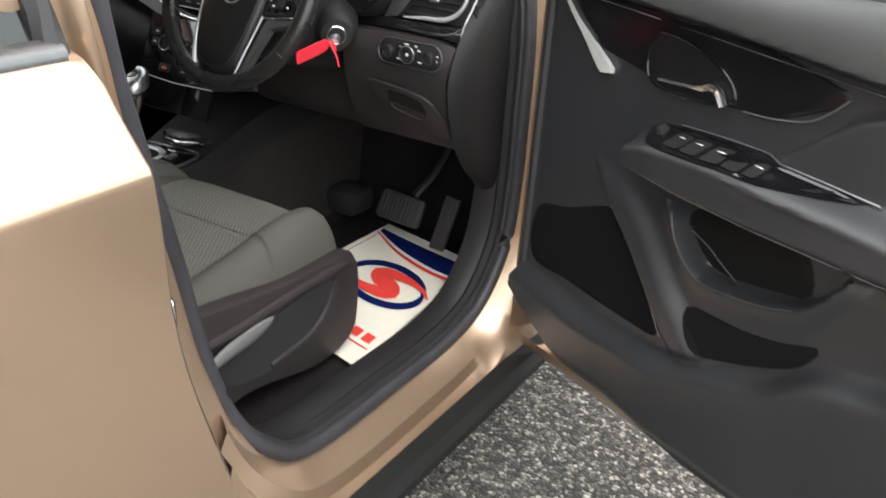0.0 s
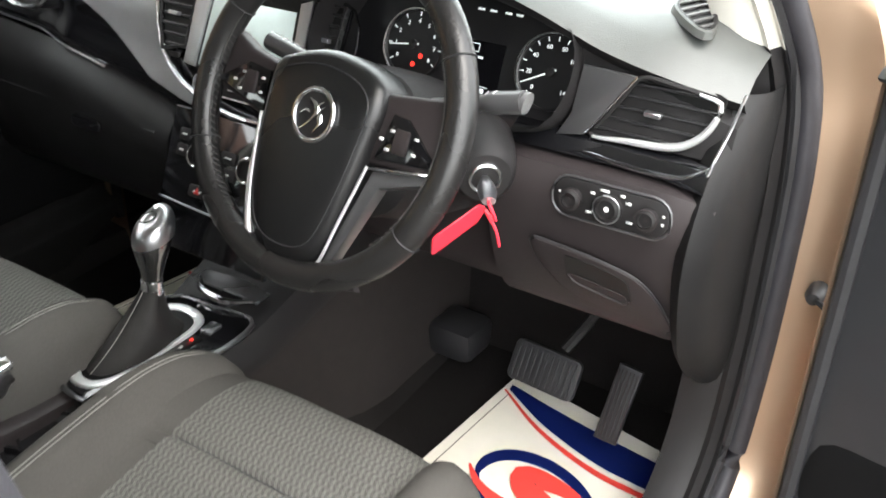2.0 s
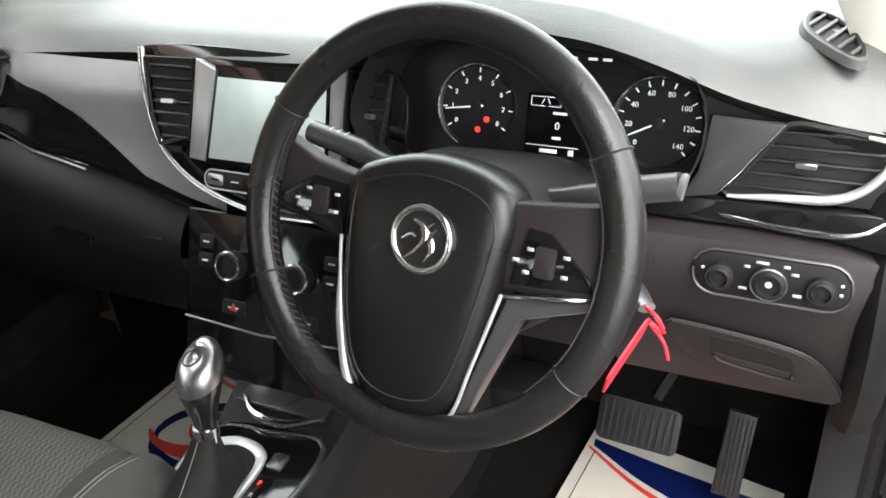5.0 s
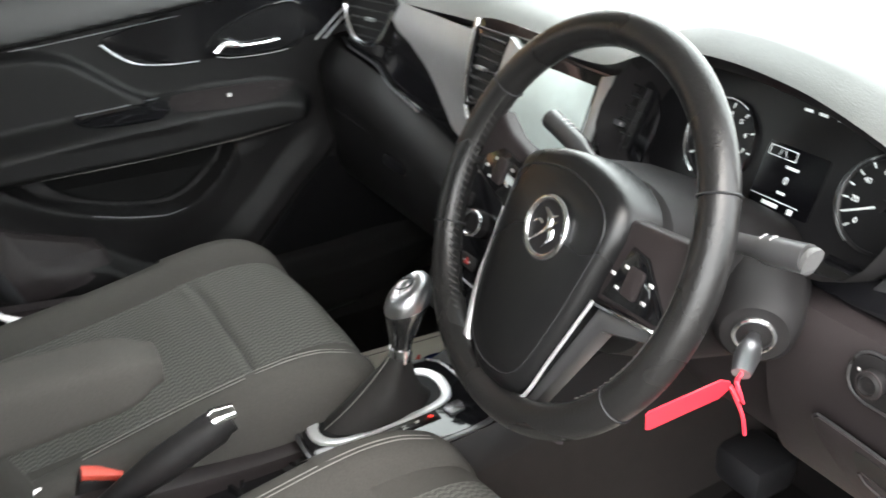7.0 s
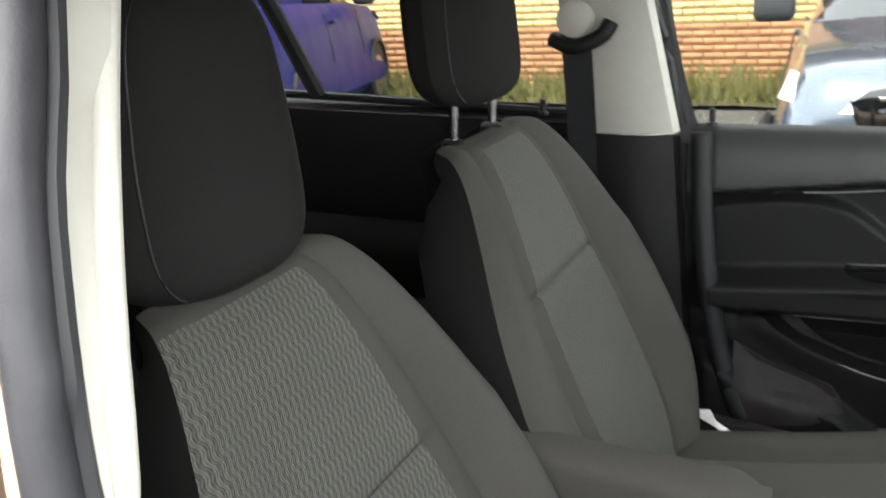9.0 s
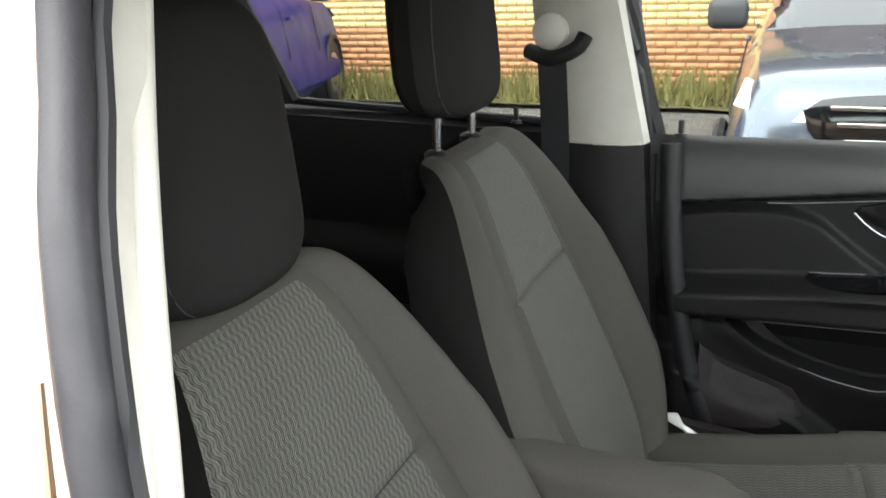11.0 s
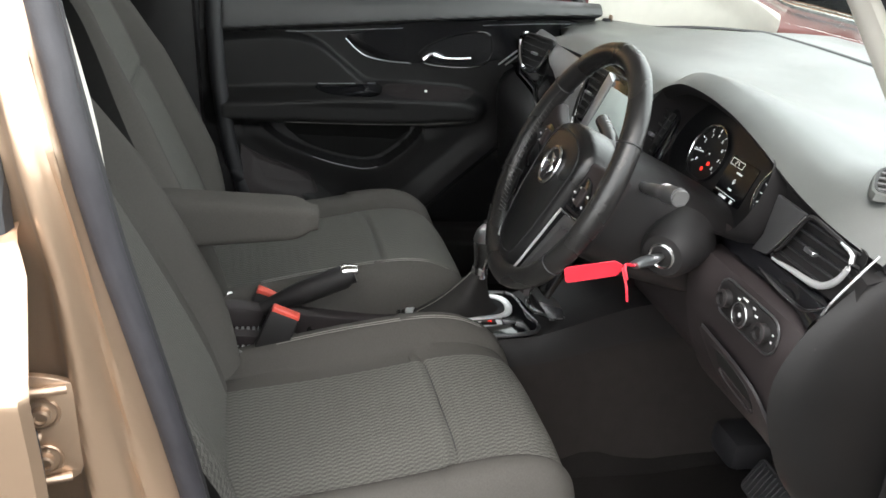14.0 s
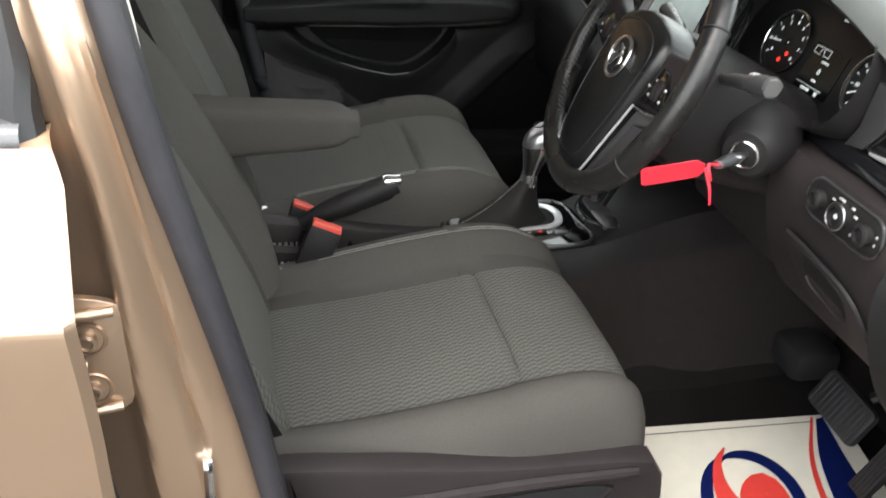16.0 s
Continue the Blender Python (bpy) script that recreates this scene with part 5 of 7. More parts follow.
# spokes with key pads
for s in (-1, 1):
    o = [(s * 0.074, 0.046), (s * 0.125, 0.052), (s * 0.172, 0.058), (s * 0.176, 0.0), (s * 0.170, -0.022), (s * 0.12, -0.026), (s * 0.078, -0.030)]
    if s < 0:
        o = [(-0.074, 0.046), (-0.125, 0.056), (-0.160, 0.072), (-0.180, 0.030), (-0.176, 0.008), (-0.12, -0.008), (-0.074, -0.02)]
    part("spoke", prism(o if s < 0 else o[::-1], 0.022, HUB @ pose(0, 0, -0.016), 0.007, 3), PLASTIC_GREY, wheel, "dark grey spoke")
    q = [(-0.166, 0.013), (-0.120, 0.040), (-0.083, 0.036), (-0.082, -0.012)] if s < 0 else [(0.088, -0.022), (0.100, 0.028), (0.120, 0.026), (0.158, -0.006), (0.160, -0.016)]
    kp = part("key_pad", prism(q, 0.005, HUB @ pose(0, 0, 0.005), 0.0015), GLOSS, wheel, "gloss black key pad")
    cxk = -0.110 if s < 0 else 0.118
    cyk = 0.018 if s < 0 else 0.002
    part("rocker_key", prism(rounded(0.018, 0.026, 0.003), 0.004, HUB @ pose(cxk, cyk, 0.009), 0.001), PLASTIC_GREY, kp)
    for dx, dy in ((-0.026, -0.002), (0.018, 0.008), (0.018, -0.010), (-0.016, -0.012), (0.0, 0.009), (0.0, -0.009), (-0.014, 0.010)):
        part("key_mark", box(-0.003, 0.003, -0.0015, 0.0015, 0, 0.0004, m=HUB @ pose(cxk + dx, cyk + dy * 0.9, 0.0102)), WHITE_MARK, kp)
for s, pts in ((1, [(0.086, -0.034), (0.165, -0.020), (0.172, -0.028), (0.100, -0.052), (0.060, -0.150), (0.045, -0.158), (0.064, -0.10)]),):
    part("lower_spoke", prism(pts, 0.016, HUB @ pose(0, 0, -0.012), 0.004), SATIN_DARK, wheel, "satin grey lower spoke")
    part("spoke_edge", tube([HUB @ Vector((x, y, 0.006)) for x, y in ((0.083, -0.034), (0.165, -0.021))], 0.0026, 6), CHROME, wheel)
part("lower_spoke", prism([(0.045, -0.155), (0.012, -0.165), (0.03, -0.180), (0.10, -0.165), (0.085, -0.150)], 0.010, HUB @ pose(0, 0, -0.012), 0.003), PLASTIC_GREY, wheel)

# column shroud, stalks, ignition lock
col = thing("steering_column", pose(0.34, 0.2, 0.9), "black steering column shroud with stalks and ignition lock", "steering column")
ax = Vector((0, math.cos(radians(20)), -math.sin(radians(20))))
rows = []
for d, w, h in ((0.030, 0.080, 0.068), (0.042, 0.094, 0.080), (0.12, 0.102, 0.084), (0.20, 0.098, 0.078), (0.28, 0.09, 0.07)):
    c = Vector((0.355, 0.016, 0.980)) + ax * d
    rows.append([c + Vector((math.copysign(abs(math.cos(a)) ** 0.6, math.cos(a)) * w, math.sin(a) * h * 0.34, math.copysign(abs(math.sin(a)) ** 0.7, math.sin(a)) * h)) for a in np.linspace(0, 2 * math.pi, 28, endpoint=False)])
part("shroud", sheet(rows, close_u=True, cap=True), PLASTIC, col, "black column shroud")
for pts, r, nm in ((spline([(0.30, 0.125, 0.995), (0.215, 0.145, 1.010), (0.150, 0.155, 1.021)], 12), [0.009] * 6 + [0.0125] * 6, "wiper_stalk"), (spline([(0.42, 0.105, 1.004), (0.49, 0.100, 1.022), (0.556, 0.097, 1.038)], 12), [0.0075] * 4 + [0.009] * 4 + [0.0125] * 4, "indicator_stalk")):
    st = part(nm, tube(pts, r, 14), STALK, col, "black control stalk with white markings")
    p, q = Vector(pts[-1]), Vector(pts[-3])
    if nm == "indicator_stalk":
        EM = frame_of(p, (0, -1, 0.2), (0.2, 0.0, 1))
        cap_ = part("stalk_cap", prism(rounded(0.021, 0.023, 0.009), 0.006, EM @ pose(0, 0, -0.004), 0.002), GREY, st, "grey end cap")
        part("cap_outline", tube([EM @ Vector((x, y, 0.0025)) for x, y in rounded(0.012, 0.018, 0.003)], 0.0007, 5, True), DARK_MARK, cap_)
    d = (p - q).normalized()
    for k in range(3):
        part("stalk_mark", ring(r[-5 + k] + 0.0006, 0.0004, frame_of(q - d * 0.010 * k, d.cross(Vector((0, 0, 1))), (0, 0, 1)), 10, 4, 60, 100), WHITE_MARK, st)
IG = frame_of((0.500, 0.122, 0.930), (0.75, 0.62, 0.0), (0.1, -0.1, 1))
NZ = (IG.to_3x3() @ Vector((0, 0, 1)))
rows = []
for d, r in ((-0.075, 0.046), (-0.03, 0.042), (-0.006, 0.036), (0.0, 0.030)):
    rows.append([IG @ Vector((r * math.cos(a), r * math.sin(a), d)) for a in np.linspace(0, 2 * math.pi, 26, endpoint=False)])
lock = part("ignition_lock", sheet(rows, close_u=True, cap=True), PLASTIC, col, "round ignition lock")
part("lock_ring", ring(0.0175, 0.0026, IG @ pose(0, 0, 0.001), 26, 8), CHROME, lock, "chrome lock ring")

key = thing("ignition_key", IG, "car key in the ignition with a red plastic tag", "key")
K0, TAG_A, TAG_B = IG @ Vector((0, 0, 0.0)), Vector((0.547, 0.042, 0.934)), Vector((0.531, -0.026, 0.915))
kt = Vector((0.540, 0.062, 0.934))
part("key_head", tube([K0, K0 + (kt - K0) * 0.35, K0 + (kt - K0) * 0.6, kt], [0.005, 0.010, 0.011, 0.008], 10, flat=0.6), SATIN, key, "silver and black key head")
part("tag_strap", tube(spline([kt, TAG_A + Vector((0.006, 0, 0.006)), TAG_A + Vector((0.012, 0.004, -0.012)), TAG_A], 14), 0.0022, 6), RED, key, "red strap")
part("strap_tail", tube(spline([TAG_A, TAG_A + Vector((0.012, 0.005, -0.022)), TAG_A + Vector((0.016, 0.008, -0.042))], 8), 0.0018, 6), RED, key)
td = (TAG_B - TAG_A)
TM = frame_of(TAG_A, td, (0.28, -0.05, 0.9))
tag = part("tag", prism([(0.0, -0.005), (0.009, -0.0135), (td.length, -0.014), (td.length + 0.004, -0.011), (td.length + 0.004, 0.011), (td.length, 0.014), (0.009, 0.0135), (0.0, 0.005)], 0.002, TM, 0.0006), RED, key, "red plastic key tag with dark scribbles")
for i, (x, y, w) in enumerate(((0.035, 0.007, 0.03), (0.04, 0.0, 0.036), (0.036, -0.007, 0.028), (0.055, 0.003, 0.012))):
    part("scribble", box(x - w / 2, x + w / 2, y - 0.0012, y + 0.0012, 0.0019, 0.0024, m=TM @ pose(0, 0, 0, 0, 0, 4 * (-1) ** i)), DARK_MARK, tag)

# ---- centre console ----
con = thing("centre_console", pose(0.03, 0, 0.31), "black centre console with gear selector and cup holders", "console")
rows = []
for y, z, wl in ((0.74, 0.70, 0.12), (0.50, 0.69, 0.11), (0.32, 0.665, 0.105), (0.24, 0.64, 0.10), (0.16, 0.605, 0.105), (0.10, 0.585, 0.105), (-0.12, 0.568, 0.098), (-0.16, 0.555, 0.085), (-0.34, 0.545, 0.075), (-0.50, 0.54, 0.075), (-0.70, 0.53, 0.075)):
    c = 0.035
    rows.append(spline([(c - wl - 0.045, y, 0.33), (c - wl - 0.02, y, 0.48), (c - wl, y, z - 0.02), (c - wl + 0.012, y, z), (c, y, z - 0.004), (c + wl - 0.012, y, z), (c + wl, y, z - 0.02), (c + wl + 0.02, y, 0.48), (c + wl + 0.045, y, 0.33)], 25))
strips = [spline([r[j] for r in rows], 40) for j in range(25)]
part("console_body", sheet(strips, keep=lambda i, j: 7 <= i < 17), PLASTIC, con, "black console body")
part("console_side", sheet(strips, keep=lambda i, j: i < 7), SIDE_TRIM, con, "dark brown-black console side trim")
part("console_side", sheet(strips, keep=lambda i, j: i >= 17), SIDE_TRIM, con)
GT = frame_of((0.035, -0.005, 0.5825), (1, 0, 0), (0, 1, 0.075))
INLAY_BLACK = mat("matt_black_inlay", (0.006, 0.006, 0.006), 0.35)
plate = part("selector_plate", prism(smooth_outline([(-0.075, 0.11), (0.08, 0.12), (0.082, 0.0), (0.072, -0.10), (0.03, -0.125), (-0.03, -0.125), (-0.068, -0.10), (-0.075, 0.0)], 40), 0.006, GT, 0.002), GLOSS, con, "gloss black gear selector plate")
gate = smooth_outline([(-0.066, 0.070), (-0.036, 0.094), (0.008, 0.088), (0.026, 0.060), (0.026, -0.010), (0.020, -0.080), (0.0, -0.112), (-0.034, -0.114), (-0.056, -0.088), (-0.064, 0.0)], 56)
gcx, gcy = -0.020, -0.008
ringed = lambda k, d: [GT @ Vector((gcx + (x - gcx) * k, gcy + (y - gcy) * (1 - (1 - k) * 0.62), d)) for x, y in gate]
part("chrome_surround", sheet([ringed(k, d) for k, d in ((1.04, 0.003), (1.03, 0.0075), (1.0, 0.0095), (0.84, 0.0095), (0.80, 0.0080), (0.78, 0.002))], close_u=True), BRIGHT, plate, "wide chrome gear surround")
part("gate_well", sheet([ringed(k, 0.0066) for k in (0.79, 0.5, 0.05)], close_u=True, cap=True), RUBBER, plate, "dark gear gate")
part("outer_surround", tube([GT @ Vector((x, y, 0.003)) for x, y in smooth_outline([(-0.080, 0.10), (0.0, 0.118), (0.083, 0.118), (0.086, 0.0), (0.074, -0.10), (0.030, -0.130), (-0.034, -0.130), (-0.072, -0.10), (-0.081, 0.0)], 44)], 0.0042, 8, True), SATIN_DARK, plate, "satin grey outer edge")
part("range_strip", prism([(0.032, 0.048), (0.050, 0.048), (0.044, -0.066), (0.030, -0.060)], 0.003, GT @ pose(0, 0, 0.005)), INLAY_BLACK, plate)
for t, y in (("P", 0.036), ("R", 0.016), ("N", -0.004), ("D", -0.024), ("M", -0.044)):
    words(t, 0.010, GT @ pose(0.040, y, 0.0085), LIT_RED if t == "P" else WHITE_MARK, plate, "range_letter")
part("button", prism(rounded(0.022, 0.026, 0.004), 0.004, GT @ pose(0.042, 0.074, 0.006), 0.001), SATIN_DARK, plate)
rows = []
for k in np.linspace(0, 1, 18):
    r = 0.030 * (1 - k) ** 1.5 + 0.0165
    c = Vector((0.018 + 0.010 * k, -0.020 + 0.032 * k, 0.590 + 0.086 * k))
    fold = 0.0028 * math.sin(math.pi * k)
    rows.append([c + Vector(((r * (1 - 0.12 * (1 - k)) + fold * math.sin(3 * a + 4 * k)) * math.cos(a), (r * (1 + 0.75 * (1 - k)) + fold * math.sin(2 * a + 1 - 3 * k)) * math.sin(a), 0.004 * (1 - k) * math.sin(a))) for a in np.linspace(0, 2 * math.pi, 28, endpoint=False)])
lever = thing("gear_lever", pose(0.02, 0.02, 0.585), "automatic gear lever with chrome-capped knob and leather boot", "gear lever")
boot_rows = rows
part("boot", sheet(rows, close_u=True, cap=True), BOOT_LEATHER, lever, "black leather boot")
kn = [(0.0, 0.0135, 0.0140), (0.010, 0.0140, 0.0148), (0.026, 0.0170, 0.0190), (0.045, 0.0215, 0.0250), (0.062, 0.0250, 0.0300), (0.077, 0.0262, 0.0325), (0.089, 0.0245, 0.0305), (0.098, 0.0190, 0.0240), (0.103, 0.0100, 0.0130), (0.104, 0.0010, 0.0010)]
kn = spline(kn, 26)
rows = [[Vector((0.029, 0.012 + 0.18 * h, 0.682 + h)) + Vector((rx * math.cos(a), ry * math.sin(a), 0.10 * h * math.sin(a))) for a in np.linspace(0, 2 * math.pi, 28, endpoint=False)] for h, rx, ry in kn]
cut_ = next(i for i, q in enumerate(kn) if q[0] > 0.066)
knob = part("knob", sheet(rows[:cut_ + 1], close_u=True, cap=True), SMOKED, lever, "smoked chrome knob")
part("knob_cap", sheet([[q + (q - Vector((0.029, 0.026, 0.745))) * 0.015 for q in r] for r in rows[cut_:]], close_u=True, cap=True), SATIN, lever, "bright satin knob cap")
part("cap_button", ring(0.0125, 0.0011, frame_of((0.029, 0.020, 0.7835), (1, 0, 0), (0, 1, 0.28)), 26, 6, sx=0.8), RUBBER, knob, "dark groove round the knob button")
part("collar", tube([(0.029, 0.011, 0.668), (0.029, 0.012, 0.688)], 0.0155, 18), CHROME, lever)
part("boot_stitching", tube([r[21] + Vector((0, -0.0006, 0)) for r in [[Vector(q) for q in rr] for rr in boot_rows]], 0.0008, 5), STITCH, lever)
# front tray with chrome bow
part("tray_bow", tube(spline([(-0.03, 0.150, 0.612), (0.0, 0.128, 0.606), (0.05, 0.122, 0.606), (0.095, 0.140, 0.612)], 20), [0.003 + 0.004 * math.sin(math.pi * i / 19) for i in range(20)], 8), CHROME, con, "chrome tray bow")
part("tray_lip", box(-0.04, 0.10, 0.142, 0.205, 0.606, 0.611, 0.002), SATIN_DARK, con)
# cup holders and rear tray
for y in (-0.19, -0.275):
    part("cup_holder", lathe([(0.040, 0.0), (0.042, 0.006), (0.038, 0.006), (0.034, -0.05), (0.001, -0.05)], pose(0.045, y, 0.552), 30), GLOSS, con, "gloss-rimmed cup holder")
tr = part("rear_tray", box(-0.012, 0.112, -0.62, -0.378, 0.535, 0.556, 0.004), PLASTIC_GREY, con, "ribbed grey rubber tray")
RIB = mat("grey_rubber_ribs", (0.30, 0.31, 0.31), 0.5)
for i in range(19):
    part("rib", box(-0.004, 0.104, -0.58 + i * 0.0102, -0.5745 + i * 0.0102, 0.555, 0.5605, 0.001, 1), RIB, tr)
part("tray_rim", tube([(-0.008, -0.60, 0.561), (-0.008, -0.384, 0.561), (0.106, -0.384, 0.561), (0.106, -0.60, 0.561)], 0.003, 6), GLOSS, tr)
# handbrake
hbk = thing("handbrake", pose(0.07, -0.4, 0.55), "black handbrake lever with chrome release button", "handbrake")
pts = spline([(0.048, -0.400, 0.610), (0.050, -0.365, 0.628), (0.054, -0.315, 0.653), (0.057, -0.265, 0.676), (0.058, -0.236, 0.687)], 20)
part("lever", tube(pts, [0.012 + 0.008 * min(1, i / 9) - 0.005 * (i > 17) for i in range(20)], 14, flat=1.15), PLASTIC, hbk, "black lever grip")
part("release_button", tube([Vector(pts[-5]) + Vector((0, 0, 0.013)), Vector(pts[-3]) + Vector((0, 0, 0.015)), Vector(pts[-1]) + Vector((0, 0.004, 0.009))], [0.012, 0.0145, 0.012], 14, flat=0.7), CHROME, hbk, "chrome release button")
part("gaiter", tube(spline([(0.046, -0.375, 0.545), (0.047, -0.378, 0.58), (0.049, -0.372, 0.612)], 8), [0.034, 0.032, 0.030, 0.027, 0.024, 0.021, 0.018, 0.014], 14), LEATHER, hbk)
# belt buckles
for base, top, nm in (((0.128, -0.400, 0.545), (0.121, -0.363, 0.641), "seat_belt_buckle"), ((-0.020, -0.415, 0.515), (-0.023, -0.384, 0.605), "seat_belt_buckle")):
    b, t = Vector(base), Vector(top)
    bk = thing("seat_belt_buckle", pose(*base), "black seat belt buckle with red release button", "seat belt buckle", "belt buckles")
    d = (t - b).normalized()
    m = frame_of(b, d, (0.12, 0.95, -0.3))
    L = (t - b).length
    part("buckle_body", box(0.02, L, -0.027, 0.027, -0.013, 0.013, 0.005, 2, m), PLASTIC, bk)
    part("release_button", box(L - 0.004, L + 0.006, -0.025, 0.025, -0.0115, 0.0115, 0.002, 2, m), RED_BUTTON, bk, "red release button")
    part("buckle_stalk", box(-0.06, 0.03, -0.016, 0.016, -0.004, 0.004, 0.002, 1, m), PLASTIC, bk)

# ---- footwell ----
def floor_mat(name, corners, flip, label):
    """A printed paper mat laid over the carpet; corners: far left, far right, near right, near left."""
    a, b, c, d = [Vector(p) for p in corners]
    t = thing(name, pose(*((a + b + c + d) / 4)), label, "floor mat", "paper floor mats")

    def at(u, v, lift=0.0):
        p = (a * (1 - u) + b * u) * (1 - v) + (d * (1 - u) + c * u) * v
        z = floor_z(p.x, p.y) + 0.006 + 0.004 * noise.noise((p.x * 7, p.y * 7, 3)) + lift
        return (p.x, p.y, max(z, p.z + lift))
    part("paper", sheet([[at(u, v) for u in np.linspace(0, 1, 15)] for v in np.linspace(0, 1, 21)]), PAPER, t, "cream printed paper")

    def shape(nm, pts, mt, lift):
        bm = bmesh.new()
        n = len(pts)
        cx, cy = sum(p[0] for p in pts) / n, sum(p[1] for p in pts) / n
        rings = [[at(cx + (x - cx) * s, cy + (y - cy) * s, lift) for x, y in pts] for s in (1, 0.66, 0.33, 0.02)]
        part(nm, sheet(rings, bm, close_u=True, cap=True), mt, t)

    def band(nm, up, lo, mt, lift=0.0025):
        part(nm, sheet([[at(*p, lift) for p in spline(up, 16)], [at(*((np.array(p) + q) / 2), lift) for p, q in zip(spline(up, 16), spline(lo, 16))], [at(*p, lift) for p in spline(lo, 16)]]), mt, t)
    band("blue_band", [(0.03, 0.07), (0.35, 0.075), (0.7, 0.07), (0.99, 0.06)], [(0.04, 0.10), (0.35, 0.17), (0.7, 0.20), (0.99, 0.185)], INK_BLUE)
    band("red_band", [(0.02, 0.105), (0.35, 0.190), (0.7, 0.222), (1.0, 0.205)], [(0.02, 0.115), (0.35, 0.208), (0.7, 0.245), (1.0, 0.228)], INK_RED)
    band("blue_band", [(0.01, 0.93), (0.35, 0.90), (0.6, 0.95)], [(0.01, 0.99), (0.35, 0.985), (0.6, 0.985)], INK_BLUE)
    # swirl mark
    cx, cy, rx, ry = 0.56, 0.46, 0.36, 0.175
    def arc(r0, r1, a0, a1, nm, mt, lift):
        A = np.radians(np.linspace(a0, a1, 26))
        w = np.sin(np.linspace(0.12, math.pi - 0.05, 26)) ** 0.6
        mid_r = (r0 + r1) / 2
        part(nm, sheet([[at(cx + rx * (mid_r + s * (r1 - r0) / 2 * k) * math.cos(q), cy + ry * (mid_r + s * (r1 - r0) / 2 * k) * math.sin(q), lift) for q, k in zip(A, w)] for s in (-1, 0, 1)]), mt, t)
    arc(0.74, 1.0, 165, 350, "swirl", INK_BLUE, 0.0025)
    arc(0.74, 1.0, -15, 170, "swirl", INK_BLUE, 0.0025)
    mid_l = spline([(1.0, -0.16), (0.72, -0.42), (0.25, -0.52), (-0.22, -0.36), (-0.12, -0.06), (0.12, 0.06), (0.22, 0.36), (-0.25, 0.52), (-0.72, 0.42), (-1.0, 0.16)], 40)
    wid = np.interp(np.linspace(0, 1, 40), [0, 0.15, 0.32, 0.5, 0.68, 0.85, 1], [0.02, 0.10, 0.22, 0.27, 0.22, 0.10, 0.02])
    tang = np.gradient(mid_l, axis=0)
    nrm = np.stack([-tang[:, 1], tang[:, 0]], 1) / np.linalg.norm(tang, axis=1)[:, None]
    part("swirl", sheet([[at(cx + rx * (p[0] + s_ * w * q[0]), cy + ry * (p[1] + s_ * w * q[1]), 0.0045) for p, q, w in zip(mid_l, nrm, wid)] for s_ in (-1, -0.5, 0, 0.5, 1)]), INK_RED, t)
    for i in range(8):
        x0 = 0.12 + i * 0.098
        shape("printed_bar", [(x0, 0.80), (x0 + 0.07, 0.80), (x0 + 0.07, 0.855), (x0, 0.855)], INK_RED if i > 3 else INK_BLUE, 0.0025)
    shape("printed_bar", [(0.2, 0.885), (0.9, 0.885), (0.9, 0.893), (0.2, 0.893)], INK_RED, 0.0025)
    part("printed_line", tube([at(0.06, v, 0.003) for v in np.linspace(0.12, 0.9, 12)], 0.0008, 4), DARK_MARK, t)
    part("printed_line", tube([at(0.95, v, 0.003) for v in np.linspace(0.24, 0.95, 12)], 0.0008, 4), DARK_MARK, t)
    return t


floor_mat("floor_mat", [(0.355, 0.545, 0.35), (0.66, 0.50, 0.34), (0.70, -0.03, 0.318), (0.31, 0.06, 0.318)], 1, "cream paper mat with blue and red print on the driver's carpet")
floor_mat("floor_mat", [(-0.41, 0.50, 0.36), (-0.12, 0.53, 0.36), (-0.13, 0.03, 0.318), (-0.50, 0.02, 0.318)], 1, "cream paper mat with blue and red print on the passenger carpet")

ped = thing("brake_pedal", pose(0.447, 0.50, 0.42), "wide ribbed black rubber brake pedal", "pedal", "pedals")
PM = frame_of((0.442, 0.470, 0.440), (1, 0, -0.05), (0, 0.45, 0.9))
part("pedal_pad", prism(rounded(0.125, 0.072, 0.012), 0.012, PM, 0.003), RUBBER, ped)
for i in range(11):
    part("pedal_rib", box(-0.053 + i * 0.0106 - 0.002, -0.053 + i * 0.0106 + 0.002, -0.030, 0.030, 0.012, 0.0155, 0.001, 1, PM), RUBBER, ped)
part("pedal_arm", tube(spline([(0.46, 0.50, 0.47), (0.49, 0.56, 0.54), (0.51, 0.66, 0.68)], 10), 0.010, 8), PLASTIC, ped)
ped = thing("accelerator_pedal", pose(0.59, 0.45, 0.39), "narrow ribbed black accelerator pedal", "pedal", "pedals")
PM = frame_of((0.588, 0.440, 0.445), (1, 0, -0.05), (0, 0.40, 0.92))
part("pedal_pad", prism([(-0.022, -0.060), (0.016, -0.060), (0.022, 0.068), (-0.018, 0.07)], 0.010, PM, 0.003), RUBBER, ped)
for i in range(6):
    part("pedal_rib", box(-0.016 + i * 0.0065 - 0.0012, -0.016 + i * 0.0065 + 0.0012, -0.055, 0.062, 0.010, 0.0125, 0.0006, 1, PM), PLASTIC_GREY, ped)
part("footrest", box(0.17, 0.27, 0.50, 0.60, 0.35, 0.42, 0.02, 2), RUBBER, body, "ribbed rubber foot rest")

# ---- doors ----


def sm(a, b, x):
    t = min(1.0, max(0.0, (x - a) / (b - a)))
    return t * t * (3 - 2 * t)


def curve(table, u):
    t = np.array(table, float)
    return float(np.interp(u, t[:, 0], t[:, 1]))


